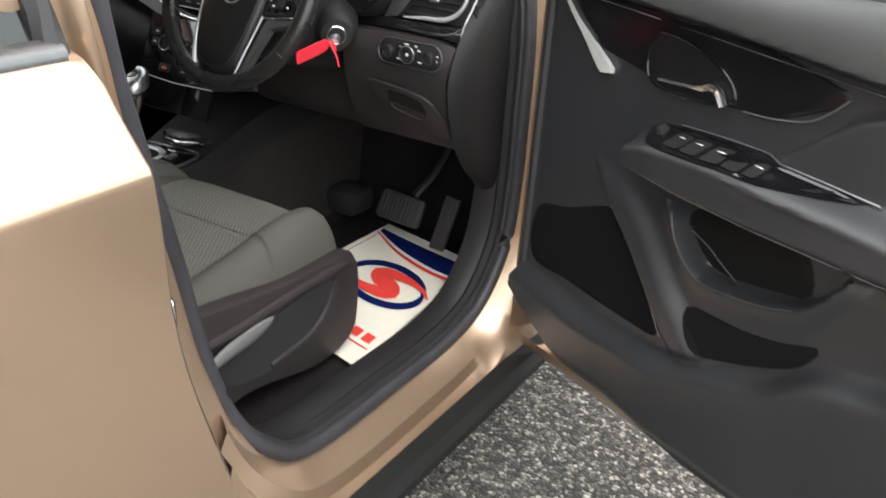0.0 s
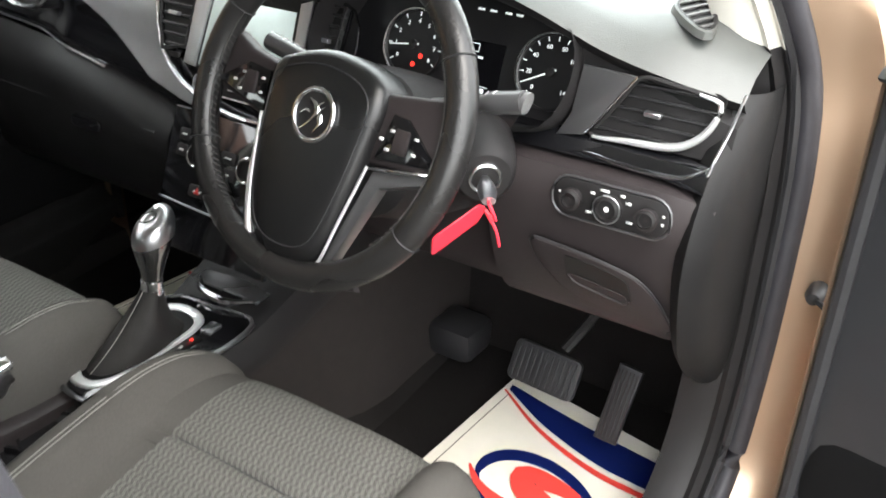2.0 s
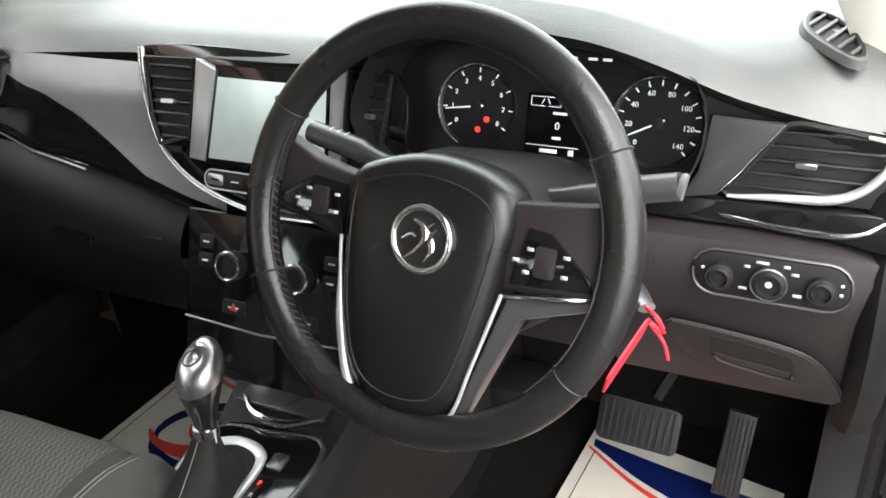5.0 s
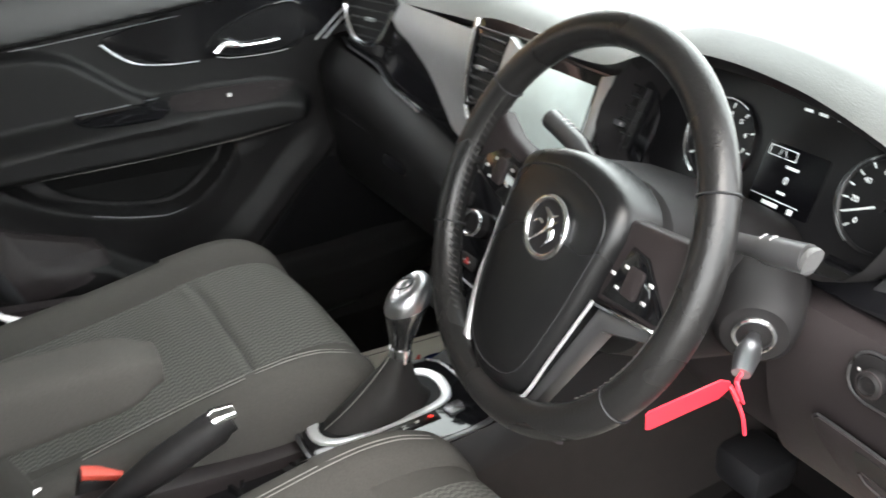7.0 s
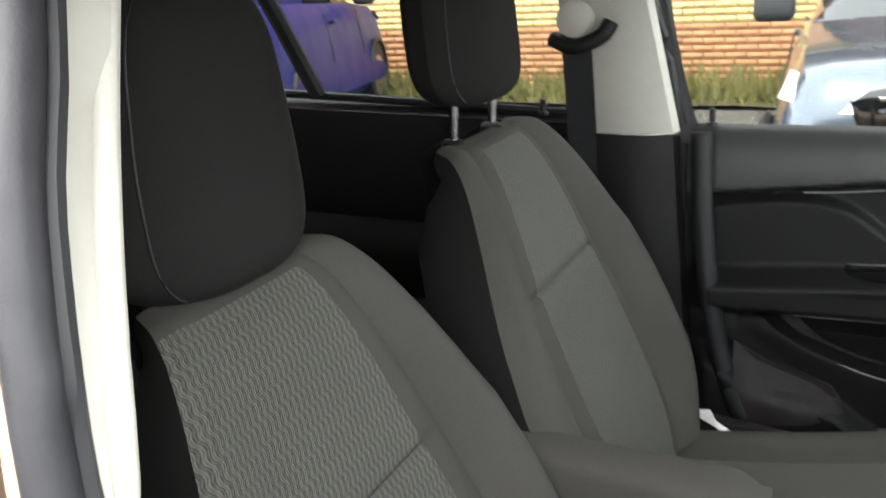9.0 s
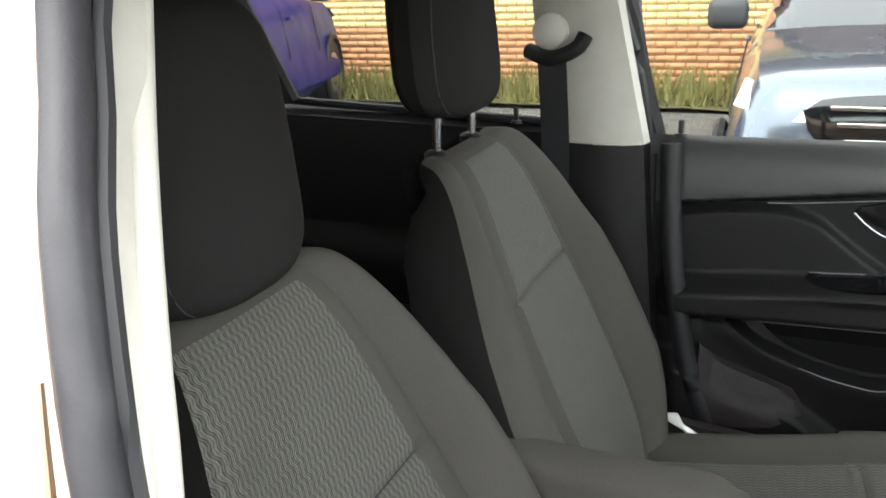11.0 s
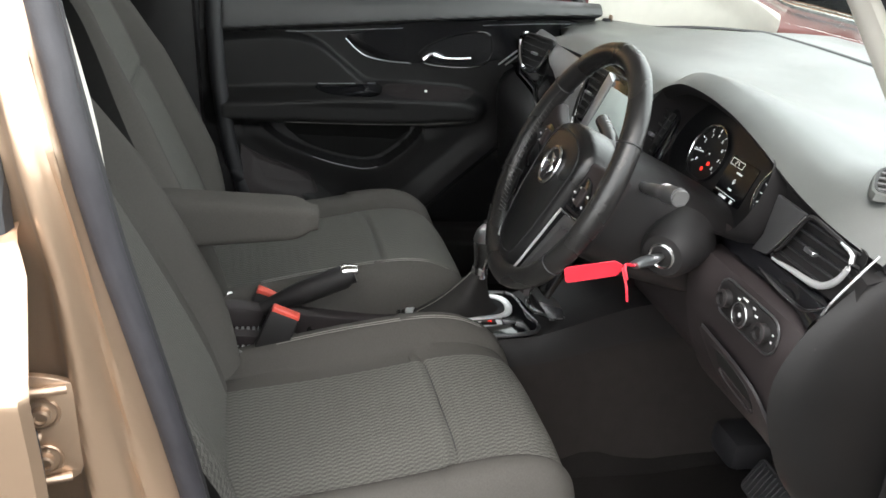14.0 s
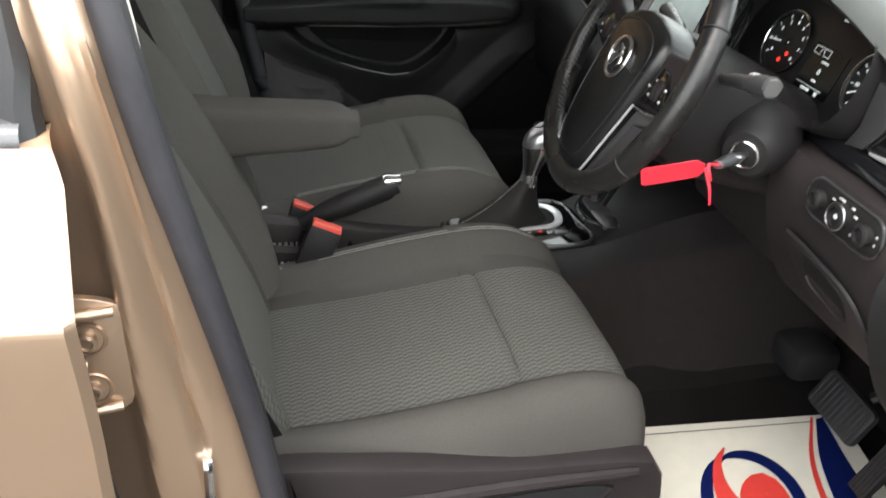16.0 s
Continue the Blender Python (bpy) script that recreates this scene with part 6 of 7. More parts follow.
PAD_TOP = [tuple(p) for p in spline([(0.40, 0.848), (0.505, 0.853), (0.585, 0.856), (0.623, 0.875), (0.673, 0.913), (0.723, 0.948), (0.792, 0.963), (0.882, 0.959), (0.96, 0.946), (1.04, 0.930)], 50)]
BELT = [(0.0, 1.058), (0.18, 1.046), (0.50, 1.014), (0.73, 0.989), (0.96, 0.965), (1.04, 0.955)]
LEDGE = [(0.27, 0.800), (0.29, 0.818), (0.32, 0.832), (0.36, 0.842), (0.48, 0.846), (0.60, 0.840), (0.80, 0.828), (1.04, 0.815)]
UNDER = [(0.27, 0.790), (0.29, 0.775), (0.33, 0.766), (0.45, 0.754), (0.60, 0.748), (1.04, 0.744)]
BIN_TOP = [tuple(p) for p in spline([(0.0, 0.475), (0.13, 0.462), (0.25, 0.450), (0.39, 0.460), (0.486, 0.478), (0.558, 0.502), (0.65, 0.535), (0.73, 0.588), (0.82, 0.612), (0.92, 0.655), (1.04, 0.69)], 50)]
POCKET = [tuple(p) for p in spline([(0.44, 0.745), (0.47, 0.700), (0.511, 0.660), (0.555, 0.634), (0.603, 0.630), (0.665, 0.641), (0.724, 0.658), (0.80, 0.690), (0.86, 0.735), (0.90, 0.76)], 40)]


POCKET_R = [tuple(p) for p in spline([(0.375, 0.745), (0.403, 0.712), (0.430, 0.668), (0.484, 0.628), (0.560, 0.630), (0.620, 0.640), (0.666, 0.655), (0.695, 0.678), (0.722, 0.715), (0.745, 0.752), (0.755, 0.765)], 40)]


def relief(u, z, side):
    """How far the door lining stands into the car; side: +1 driver, -1 passenger."""
    bz = curve(BELT, u)
    k = min(1.0, max(0.0, (1.086 - z) / (1.086 - bz)))
    w = 0.008 + 0.044 * math.sqrt(1 - (1 - k) ** 2) * sm(bz - 0.014, bz + 0.006, z)
    pt = curve(PAD_TOP, u + 0.030 * (side > 0))
    w += 0.024 * sm(pt + 0.004, pt - 0.014, z) * sm(0.80, 0.84, z) * sm(0.50, 0.60, u)
    le, un = curve(LEDGE, u), curve(UNDER, u)
    w += 0.072 * sm(0.270, 0.325, u) * sm(le + 0.014, le - 0.026, z) * sm(un - 0.020, un + 0.022, z)
    w += 0.014 * sm(un + 0.01, un - 0.05, z) * sm(0.30, 0.45, u)
    rim = POCKET_R if side > 0 else POCKET
    if rim[0][0] < u < rim[-1][0]:
        po = curve(rim, u)
        w -= 0.030 * sm(po - 0.002, po + 0.012, z) * sm(0.752, 0.735, z)
        w += 0.007 * sm(po - 0.06, po - 0.006, z) * sm(po + 0.010, po, z)
    bt = curve(BIN_TOP, u)
    w += 0.040 * sm(bt + 0.006, bt - 0.032, z)
    ridge = u - 0.30 - (0.682 - z) * 1.06
    w += 0.022 * sm(-0.062, -0.035, ridge) * sm(0.075, 0.0, ridge) * sm(0.76, 0.68, z) * sm(bt - 0.012, bt + 0.02, z)
    w -= 0.045 * sm(0.345, 0.28, z)
    return 0.012 + (w - 0.012) * sm(1.0, 0.945, u)


# speaker cloth; its near-black also paints the shade in the bin opening
SPEAKER_AND_SHADE = mat("speaker_cloth_and_bin_shade", (0.006, 0.006, 0.0065), 0.85, bump=0.5, bump_scale=900, spec=0.12)
INLAY = mat("door_inlay_black", (0.007, 0.007, 0.008), 0.20, spec=0.4)


def door_lining(d, place, side):
    """The inner lining with its parts. place(u, w, z) gives world places; side: +1 driver, -1 passenger."""
    us, zs = np.linspace(0.015, 1.03, 190), np.linspace(0.275, 1.085, 185)

    def low(u):
        return curve([(0.0, 0.43), (0.06, 0.395), (0.165, 0.345), (0.326, 0.302), (0.52, 0.278), (0.80, 0.280), (0.92, 0.33), (1.04, 0.42)], u)
    rows = [[place(u, relief(u, max(z, low(u)), side), max(z, low(u))) for u in us] for z in zs]
    above = np.array([[z > curve(BELT, u) - 0.004 for u in us] for z in zs])
    # lit copy of the skin on the open door, shaded copy on the closed one
    part("lining", sheet(rows, keep=lambda i, j: not above[i][j]), DOOR_SKIN_LIT if side > 0 else SKIN_SHADED, d, "black moulded door lining")
    part("belt_skin", sheet(rows, keep=lambda i, j: above[i][j]), BELT_SKIN, d, "dark grey soft skin along the waistline")

    def flat(u, z, lift):
        return place(u, relief(u, z, side) + lift, z)

    def patch(nm, outline, mt, lift, parent=None, label=""):
        n = len(outline)
        cx, cy = sum(p[0] for p in outline) / n, sum(p[1] for p in outline) / n
        rings = [[flat(cx + (x - cx) * s, cy + (y - cy) * s, lift * (1 if s < 1 else 0.2)) for x, y in outline] for s in (1.0, 0.97, 0.85, 0.7, 0.55, 0.4, 0.25, 0.12, 0.02)]
        return part(nm, sheet(rings, close_u=True, cap=True), mt, parent or d, label)
    inlay = smooth_outline([(0.06, 1.035), (0.2, 1.03), (0.45, 1.012), (0.62, 0.975), (0.66, 0.958), (0.60, 0.925), (0.54, 0.908), (0.45, 0.905), (0.36, 0.905), (0.26, 0.925), (0.16, 0.945), (0.10, 0.975)], 60)
    patch("gloss_inlay", inlay, INLAY, 0.004, label="piano black inlay")
    part("inlay_edge", tube([flat(u, z, 0.005) for u, z in spline([(0.655, 0.957), (0.632, 0.935), (0.60, 0.916), (0.547, 0.907), (0.49, 0.905)], 16)], 0.0014, 6), SATIN, d)
    part("belt_trim_line", tube([flat(u, z, 0.004) for u, z in spline([(0.05, 1.030), (0.18, 1.022), (0.5, 0.992), (0.73, 0.970), (0.80, 0.966)], 20)], 0.0009, 5), SATIN, d)
    # handle
    cup = patch("handle_cup", smooth_outline([(0.29, 0.985), (0.36, 0.985), (0.44, 0.955), (0.47, 0.92), (0.42, 0.905), (0.30, 0.915)], 36), mat("handle_cup_black", (0.01, 0.01, 0.011), 0.25), 0.006, label="black handle cup")
    hp = spline([(0.322, 0.921), (0.36, 0.922), (0.41, 0.924), (0.44, 0.930), (0.46, 0.905)] if side > 0 else [(0.338, 0.928), (0.37, 0.925), (0.41, 0.925), (0.44, 0.932), (0.46, 0.918)], 20)
    part("release_lever", tube([flat(u, z, 0.014) for u, z in hp], [0.0035 + 0.004 * sm(9, 14, i) for i in range(20)], 8), CHROME, cup, "chrome release lever")
    part("cup_rim", tube([flat(u, z, 0.007) for u, z in smooth_outline([(0.29, 0.987), (0.36, 0.987), (0.442, 0.957), (0.474, 0.92), (0.42, 0.902), (0.298, 0.912)], 36)], 0.0016, 6, True), GLOSS, cup)
    # armrest insert with switches
    if side > 0:
        ins = patch("switch_panel", smooth_outline([(0.315, 0.838), (0.35, 0.852), (0.48, 0.856), (0.60, 0.852), (0.74, 0.842), (0.64, 0.832), (0.48, 0.828), (0.36, 0.828)], 40), GLOSS, 0.004, label="black window switch panel")
        for u in (0.405, 0.445, 0.490, 0.530):
            sw = patch("window_switch", [(u + x, 0.841 + 0.55 * y) for x, y in rounded(0.034, 0.026, 0.005)], PLASTIC, 0.009, ins)
            part("switch_mark", tube([flat(u - 0.006, 0.845, 0.0105), flat(u + 0.006, 0.845, 0.0105)], 0.0010, 5), WHITE_MARK, sw)
        lk = patch("lock_switch", [(0.568 + x, 0.842 + 0.55 * y) for x, y in rounded(0.026, 0.026, 0.005)], PLASTIC, 0.008, ins)
        part("switch_mark", tube([flat(0.560, 0.845, 0.0095), flat(0.576, 0.845, 0.0095)], 0.0012, 5), WHITE_MARK, lk)
        part("mirror_switch", lathe([(0.011, 0), (0.010, 0.008), (0.001, 0.009)], Matrix.Translation(flat(0.355, 0.842, 0.004)) @ Euler((radians(55), 0, radians(60))).to_matrix().to_4x4(), 16), PLASTIC_GREY, ins)
        part("panel_edge", tube([flat(u, z, 0.006) for u, z in spline([(0.38, 0.858), (0.48, 0.859), (0.60, 0.855), (0.75, 0.844)], 20)], 0.0014, 6), SATIN, ins)
    else:
        ins = patch("pull_slot", smooth_outline([(0.57, 0.850), (0.72, 0.846), (0.70, 0.830), (0.58, 0.832)], 26), GLOSS, 0.003, label="black pull slot")
        part("slot_edge", tube([flat(u, z, 0.004) for u, z in ((0.575, 0.852), (0.65, 0.851), (0.72, 0.848))], 0.0012, 5), SATIN, ins)
        patch("bin_corner", [(0.905, 0.685), (0.876, 0.668), (0.848, 0.654), (0.790, 0.634), (0.730, 0.612), (0.716, 0.590), (0.706, 0.566), (0.76, 0.545), (0.849, 0.531), (0.900, 0.540), (0.905, 0.61)], PLASTIC_GREY, 0.009, label="grey corner panel above the bin")
        for du in (0.0, 0.018):
            part("sweep_line", tube([place(u + du, relief(u + du, z, side) + 0.006, z) for u, z in ((0.242, 0.914), (0.212, 0.940), (0.180, 0.967))], 0.0022, 6), SATIN, d, "satin line sweeping towards the dash")
        patch("switch_panel", smooth_outline([(0.31, 0.838), (0.38, 0.850), (0.55, 0.850), (0.54, 0.832), (0.38, 0.828)], 26), PLASTIC_GREY, 0.003)
        part("switch_mark", box(-0.003, 0.003, -0.003, 0.003, -0.003, 0.003, m=Matrix.Translation(flat(0.45, 0.842, 0.005))), WHITE_MARK, ins)
    if side > 0:
        part("speaker_rim", tube([flat(u, z, 0.003) for u, z in spline([(0.235, 0.672), (0.262, 0.664), (0.30, 0.628), (0.35, 0.576), (0.425, 0.490)], 20)], 0.0012, 5), SATIN_DARK, d)
        part("pocket_rib", tube([flat(u, z, 0.010) for u, z in spline([(0.430, 0.690), (0.470, 0.675), (0.505, 0.655), (0.540, 0.638)], 14)], 0.0012, 6), SATIN_DARK, d, "thin satin rib in the pocket")
        patch("mirror_trim", smooth_outline([(0.056, 1.018), (0.085, 0.994), (0.140, 0.957), (0.204, 0.913), (0.190, 0.904), (0.170, 0.906), (0.120, 0.956), (0.078, 0.994)], 30), PALE_METAL, 0.010, label="satin silver trim strip")
    part("armrest_seam", tube([flat(u, curve(UNDER, u) + 0.008, 0.001) for u in np.linspace(0.345, 0.80, 24)], 0.0009, 5), STITCH, d)
    # pull pocket
    if side > 0:
        hollow = [(0.412, 0.712), (0.440, 0.668), (0.488, 0.638), (0.558, 0.642), (0.620, 0.652), (0.660, 0.664), (0.655, 0.700), (0.625, 0.728), (0.545, 0.735), (0.460, 0.735)]
        lip_line = [(0.401, 0.716), (0.430, 0.667), (0.484, 0.627), (0.559, 0.629), (0.620, 0.639), (0.664, 0.653)]
        # dark sheet over the lining: shade inside the bin, put in as colour
        patch("bin_opening_shade", smooth_outline([(0.472, 0.572), (0.53, 0.578), (0.583, 0.580), (0.65, 0.592), (0.715, 0.612), (0.69, 0.570), (0.64, 0.542), (0.58, 0.518), (0.525, 0.504), (0.492, 0.524)], 40), SPEAKER_AND_SHADE, 0.003, label="dark sheet for the shade in the bin opening")
    else:
        hollow = [(0.468, 0.735), (0.60, 0.742), (0.72, 0.742), (0.80, 0.735), (0.76, 0.695), (0.724, 0.676), (0.665, 0.658), (0.603, 0.648), (0.56, 0.652), (0.51, 0.685)]
        lip_line = [(0.724, 0.657), (0.665, 0.640), (0.603, 0.629), (0.575, 0.630), (0.555, 0.634)]
    # near-black sheet that paints the shade down in the pull pocket
    pk = patch("door_pocket_shade", smooth_outline(hollow, 40), mat("pocket_shade_black", (0.005, 0.005, 0.005), 0.7, spec=0.2), 0.002, label="dark sheet for the shade in the pocket recess")
    part("pocket_lip", tube([flat(u, z, 0.002) for u, z in spline(lip_line, 26)], [0.0008 + 0.0010 * math.sin(math.pi * i / 25) for i in range(26)], 8), SATIN_DARK, pk)
    # speaker grille
    patch("speaker_panel", smooth_outline([(0.035, 0.60), (0.13, 0.630), (0.235, 0.668), (0.262, 0.655), (0.33, 0.590), (0.42, 0.492), (0.30, 0.475), (0.15, 0.482), (0.035, 0.49)], 44), SPEAKER_AND_SHADE, 0.002, label="black speaker grille")


def door_shell(d, place, skin, handle=True):
    """Painted skin, edges, window frame and glass."""
    prof = [(1.075, -0.015), (1.06, -0.045), (1.0, -0.075), (0.92, -0.105), (0.86, -0.120), (0.80, -0.122), (0.70, -0.112), (0.55, -0.108), (0.45, -0.115), (0.36, -0.115), (0.25, -0.105), (0.235, -0.07), (0.25, -0.02), (0.29, 0.0)]
    pr = spline([(w, z) for z, w in prof], 40)
    part("outer_skin", sheet([[place(u, w, z) for w, z in pr] for u in np.linspace(0.0, 1.05, 16)]), skin, d, "bronze painted outer skin")
    for u in (0.0, 1.05):
        part("door_edge", sheet([[place(u, w, z) for w in np.linspace(wa, 0.02, 6)] for z, wa in [(1.07, -0.02), (1.0, -0.075), (0.9, -0.11), (0.7, -0.112), (0.5, -0.11), (0.36, -0.11), (0.30, -0.08)]]), skin, d)
        part("edge_seal", tube(spline([place(u + (0.012 if u < 0.5 else -0.012), 0.010, z) for z in (0.40, 0.55, 0.75, 0.95, 1.06)], 16), 0.011, 8), RUBBER, d, "black edge seal")
    fr = spline([(0.072, 1.075), (0.128, 1.158), (0.24, 1.27), (0.42, 1.385), (0.64, 1.46), (0.95, 1.49), (1.08, 1.46), (1.10, 1.35), (1.07, 1.20), (1.03, 1.08)], 50)
    lean = lambda z: -0.015 - 0.30 * max(0, z - 1.07)
    part("window_frame", tube([place(u, lean(z), z) for u, z in fr], 0.016, 8), RUBBER, d, "black window frame")
    rows = []
    for k in np.linspace(0, 1, 9):
        z = 1.06 + 0.40 * k
        u0 = float(np.interp(z, [p[1] for p in fr[:20]], [p[0] for p in fr[:20]]))
        rows.append([place(u, lean(z), z) for u in np.linspace(u0, 1.06, 8)])
    pane(part("window_glass", sheet(rows), GLASS, d, "clear side window"))
    part("waist_seal", tube([place(u, 0.002, 1.085) for u in np.linspace(0.04, 1.03, 14)], 0.008, 8), RUBBER, d)


# driver's door, standing open
HX, HY, OPEN = 0.872, 0.290, 62.0
dv = Vector((math.sin(radians(OPEN)), -math.cos(radians(OPEN)), 0))
nv = Vector((-math.cos(radians(OPEN)), -math.sin(radians(OPEN)), 0))
rdoor = thing("driver_door", pose(HX, HY, 0.3), "open driver's door with black moulded lining", "car door")


def place_r(u, w, z):
    p = Vector((HX, HY, 0)) + dv * u + nv * w
    return (p.x, p.y, (z + 0.047 + 0.061 * u) / 1.02)


door_lining(rdoor, place_r, 1)
door_shell(rdoor, place_r, PAINT)
chk = part("check_strap", tube(spline([(0.842, 0.350, 0.780), (0.880, 0.325, 0.774), (0.93, 0.305, 0.768)], 8), 0.004, 6), RUBBER, rdoor, "black door check strap")
part("check_boss", lathe([(0.012, -0.02), (0.012, 0.006), (0.010, 0.010), (0.008, 0.016), (0.001, 0.018)], pose(0.841, 0.362, 0.780, 90), 14), RUBBER, chk)

ldoor = thing("passenger_door", pose(-0.66, 0.5, 0.3), "closed passenger door with black moulded lining and chrome handle", "car door")


def place_l(u, w, z):
    return (-0.690 + w, 0.500 - u, z)


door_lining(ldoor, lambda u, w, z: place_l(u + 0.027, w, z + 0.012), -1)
door_shell(ldoor, place_l, PAINT)
part("quarter_post", tube([place_l(0.28, -0.012, 1.08), place_l(0.27, -0.06, 1.23)], 0.014, 8), RUBBER, ldoor, "black quarter light post")
part("lock_pin", lathe([(0.012, 0), (0.010, 0.006), (0.005, 0.007), (0.0055, 0.030), (0.001, 0.032)], pose(*place_l(0.986, 0.016, 1.094)), 12), RUBBER, ldoor, "black lock pin")
mir = thing("door_mirror", pose(-0.93, 0.27, 1.1), "bronze door mirror with black surround", "door mirror")
rows = []
for k, (dy, s) in enumerate(((0.0, 0.96), (0.02, 1.0), (0.06, 0.95), (0.10, 0.75), (0.125, 0.4))):
    rows.append([(-0.965 + x * s, 0.235 + dy, 1.13 + y * s) for x, y in smooth_outline([(-0.11, 0.06), (0.0, 0.075), (0.09, 0.06), (0.105, 0.0), (0.08, -0.065), (-0.05, -0.07), (-0.11, -0.05)], 30)])
part("housing", sheet(rows, close_u=True, cap=True), PAINT, mir, "bronze mirror housing")
part("mirror_glass", prism(smooth_outline([(-0.10, 0.05), (0.0, 0.065), (0.08, 0.052), (0.095, 0.0), (0.07, -0.055), (-0.05, -0.06), (-0.10, -0.04)], 30), 0.003, frame_of((-0.965, 0.228, 1.13), (1, 0.10, 0), (0, 0, 1))), mat("mirror", (0.9, 0.9, 0.9), 0.02, 1.0, vary=0.0), mir, "mirror glass")
part("mirror_foot", box(-0.88, -0.72, 0.25, 0.30, 1.06, 1.09, 0.01), RUBBER, mir)

# left rear door: lining, window, frame
lrear = thing("rear_door", pose(-0.7, -1.2, 0.3), "closed rear passenger door with black lining", "car door", "rear doors")
rows = [[(-0.70 + w + 0.02 * math.sin(k), y, z) for y in np.linspace(-0.70, -1.62, 12)] for k, (w, z) in enumerate(((0.01, 0.40), (0.05, 0.45), (0.05, 0.62), (0.02, 0.70), (0.07, 0.78), (0.07, 0.84), (0.03, 0.87), (0.03, 1.0), (0.02, 1.095), (-0.01, 1.11)))]
rows = [[(p[0], p[1], p[2] + 0.05 * max(0, (-p[1] - 0.75)) * (p[2] - 0.4)) for p in r] for r in rows]
part("lining", sheet(rows), PLASTIC, lrear, "black rear door lining")
pane(part("window_glass", sheet([[(-0.715 + 0.25 * (z - 1.1), y, z) for y in (-0.66, -1.0, -1.62)] for z in (1.07, 1.25, 1.50)]), GLASS, lrear))
part("waist_seal", tube(spline([(-0.69, -0.70, 1.108), (-0.69, -1.06, 1.127), (-0.69, -1.60, 1.155)], 10), 0.009, 8), RUBBER, lrear)
part("lock_pin", lathe([(0.012, 0), (0.010, 0.006), (0.005, 0.007), (0.0055, 0.030), (0.001, 0.032)], pose(-0.675, -0.80, 1.108), 12), RUBBER, lrear)
part("window_post", tube(spline([(-0.68, -1.30, 1.14), (-0.63, -1.36, 1.32), (-0.59, -1.42, 1.48)], 10), 0.018, 8), RUBBER, lrear, "black window post")
part("outer_skin", sheet([[(-0.70 - w, y, z) for y in np.linspace(-0.66, -1.7, 8)] for w, z in ((0.02, 1.08), (0.09, 0.95), (0.12, 0.85), (0.11, 0.6), (0.12, 0.3))]), PAINT, lrear)

# right rear door: painted skin behind the open doorway
rrear = thing("rear_door", pose(0.85, -1.2, 0.3), "closed bronze rear door with dark window", "car door", "rear doors")
prof = [(0.735, 1.032), (0.752, 1.030), (0.764, 1.024), (0.783, 0.998), (0.806, 0.963), (0.825, 0.936), (0.836, 0.921), (0.8415, 0.914), (0.8435, 0.910), (0.8445, 0.905), (0.8450, 0.895), (0.845, 0.855), (0.845, 0.79), (0.846, 0.71), (0.849, 0.62), (0.853, 0.50), (0.856, 0.40), (0.854, 0.30), (0.83, 0.26)]
pr = []
for (xa, za), (xb, zb) in zip(prof[:-1], prof[1:]):
    pr += [(xa + (xb - xa) * t_ / 3, za + (zb - za) * t_ / 3) for t_ in range(3)]
pr.append(prof[-1])
pr = [(x, z + 0.034) for x, z in pr]


def front_edge(z):
    return curve([(0.294, -0.484), (0.384, -0.519), (0.534, -0.564), (0.634, -0.594), (0.70, -0.609), (0.777, -0.620), (0.834, -0.622), (0.887, -0.626), (0.93, -0.630), (0.956, -0.633), (1.034, -0.638), (1.066, -0.650)], z)


rows = []
for x, z in pr:
    f = front_edge(z)
    ysr = [f - 0.012, f, f - 0.008] + list(np.linspace(f - 0.05, -1.72, 12))
    rows.append([(x - (0.05 if i == 0 else 0.008 if i == 1 else 0.0), y, z) for i, y in enumerate(ysr)])
part("outer_skin", sheet(rows), PAINT, rrear, "bronze painted skin with shoulder crease")
part("window_glass", sheet([[(0.738 - 0.30 * (z - 1.06), y, z) for y in (-0.676 - 0.12 * (z - 1.06), -1.1, -1.65)] for z in (1.04, 1.25, 1.50)]), DARKGLASS, rrear, "dark tinted rear window")
part("waist_seal", sheet([[(x, y, z + 0.028 + 0.010 * max(0, -y - 0.75)) for y in (-0.668, -0.672, -0.78, -1.1, -1.65)] for x, z in ((0.742, 1.022), (0.757, 1.023), (0.762, 1.028), (0.762, 1.041), (0.758, 1.046), (0.740, 1.052))]), SATIN_DARK, rrear, "dark satin waist moulding")
part("window_frame", tube(spline([(0.742, -0.668, 1.054), (0.722, -0.676, 1.12), (0.690, -0.690, 1.22), (0.648, -0.712, 1.33), (0.60, -0.735, 1.44)], 16), 0.017, 8), RUBBER, rrear, "black window frame")
part("edge_seal", tube([(0.79, front_edge(z) - 0.022, z) for z in np.linspace(0.36, 0.88, 14)], 0.010, 6), RUBBER, rrear)

# hinge of the rear door and striker of the front one, on the pillar
HM = frame_of((0.741, -0.640, 0.846), (0.06, -0.99, 0.0), (0, 0.06, -1))
hg = part("hinge", prism(smooth_outline([(-0.030, 0.050), (0.0, 0.058), (0.05, 0.058), (0.05, -0.058), (-0.028, -0.058), (-0.034, 0.0)], 36), 0.007, HM, 0.002), PAINT, body, "bronze painted rear door hinge with two bolts")
for y in (0.028, -0.026):
    bt = part("bolt", lathe([(0.0165, 0), (0.0165, 0.002), (0.0095, 0.003), (0.009, 0.010), (0.006, 0.011), (0.005, 0.008), (0.001, 0.008)], HM @ pose(0.002, y, 0.007), 22), PAINT, hg)
    part("bolt_washer", ring(0.0160, 0.0022, HM @ pose(0.002, y, 0.0092), 22, 6), PAINT, bt)
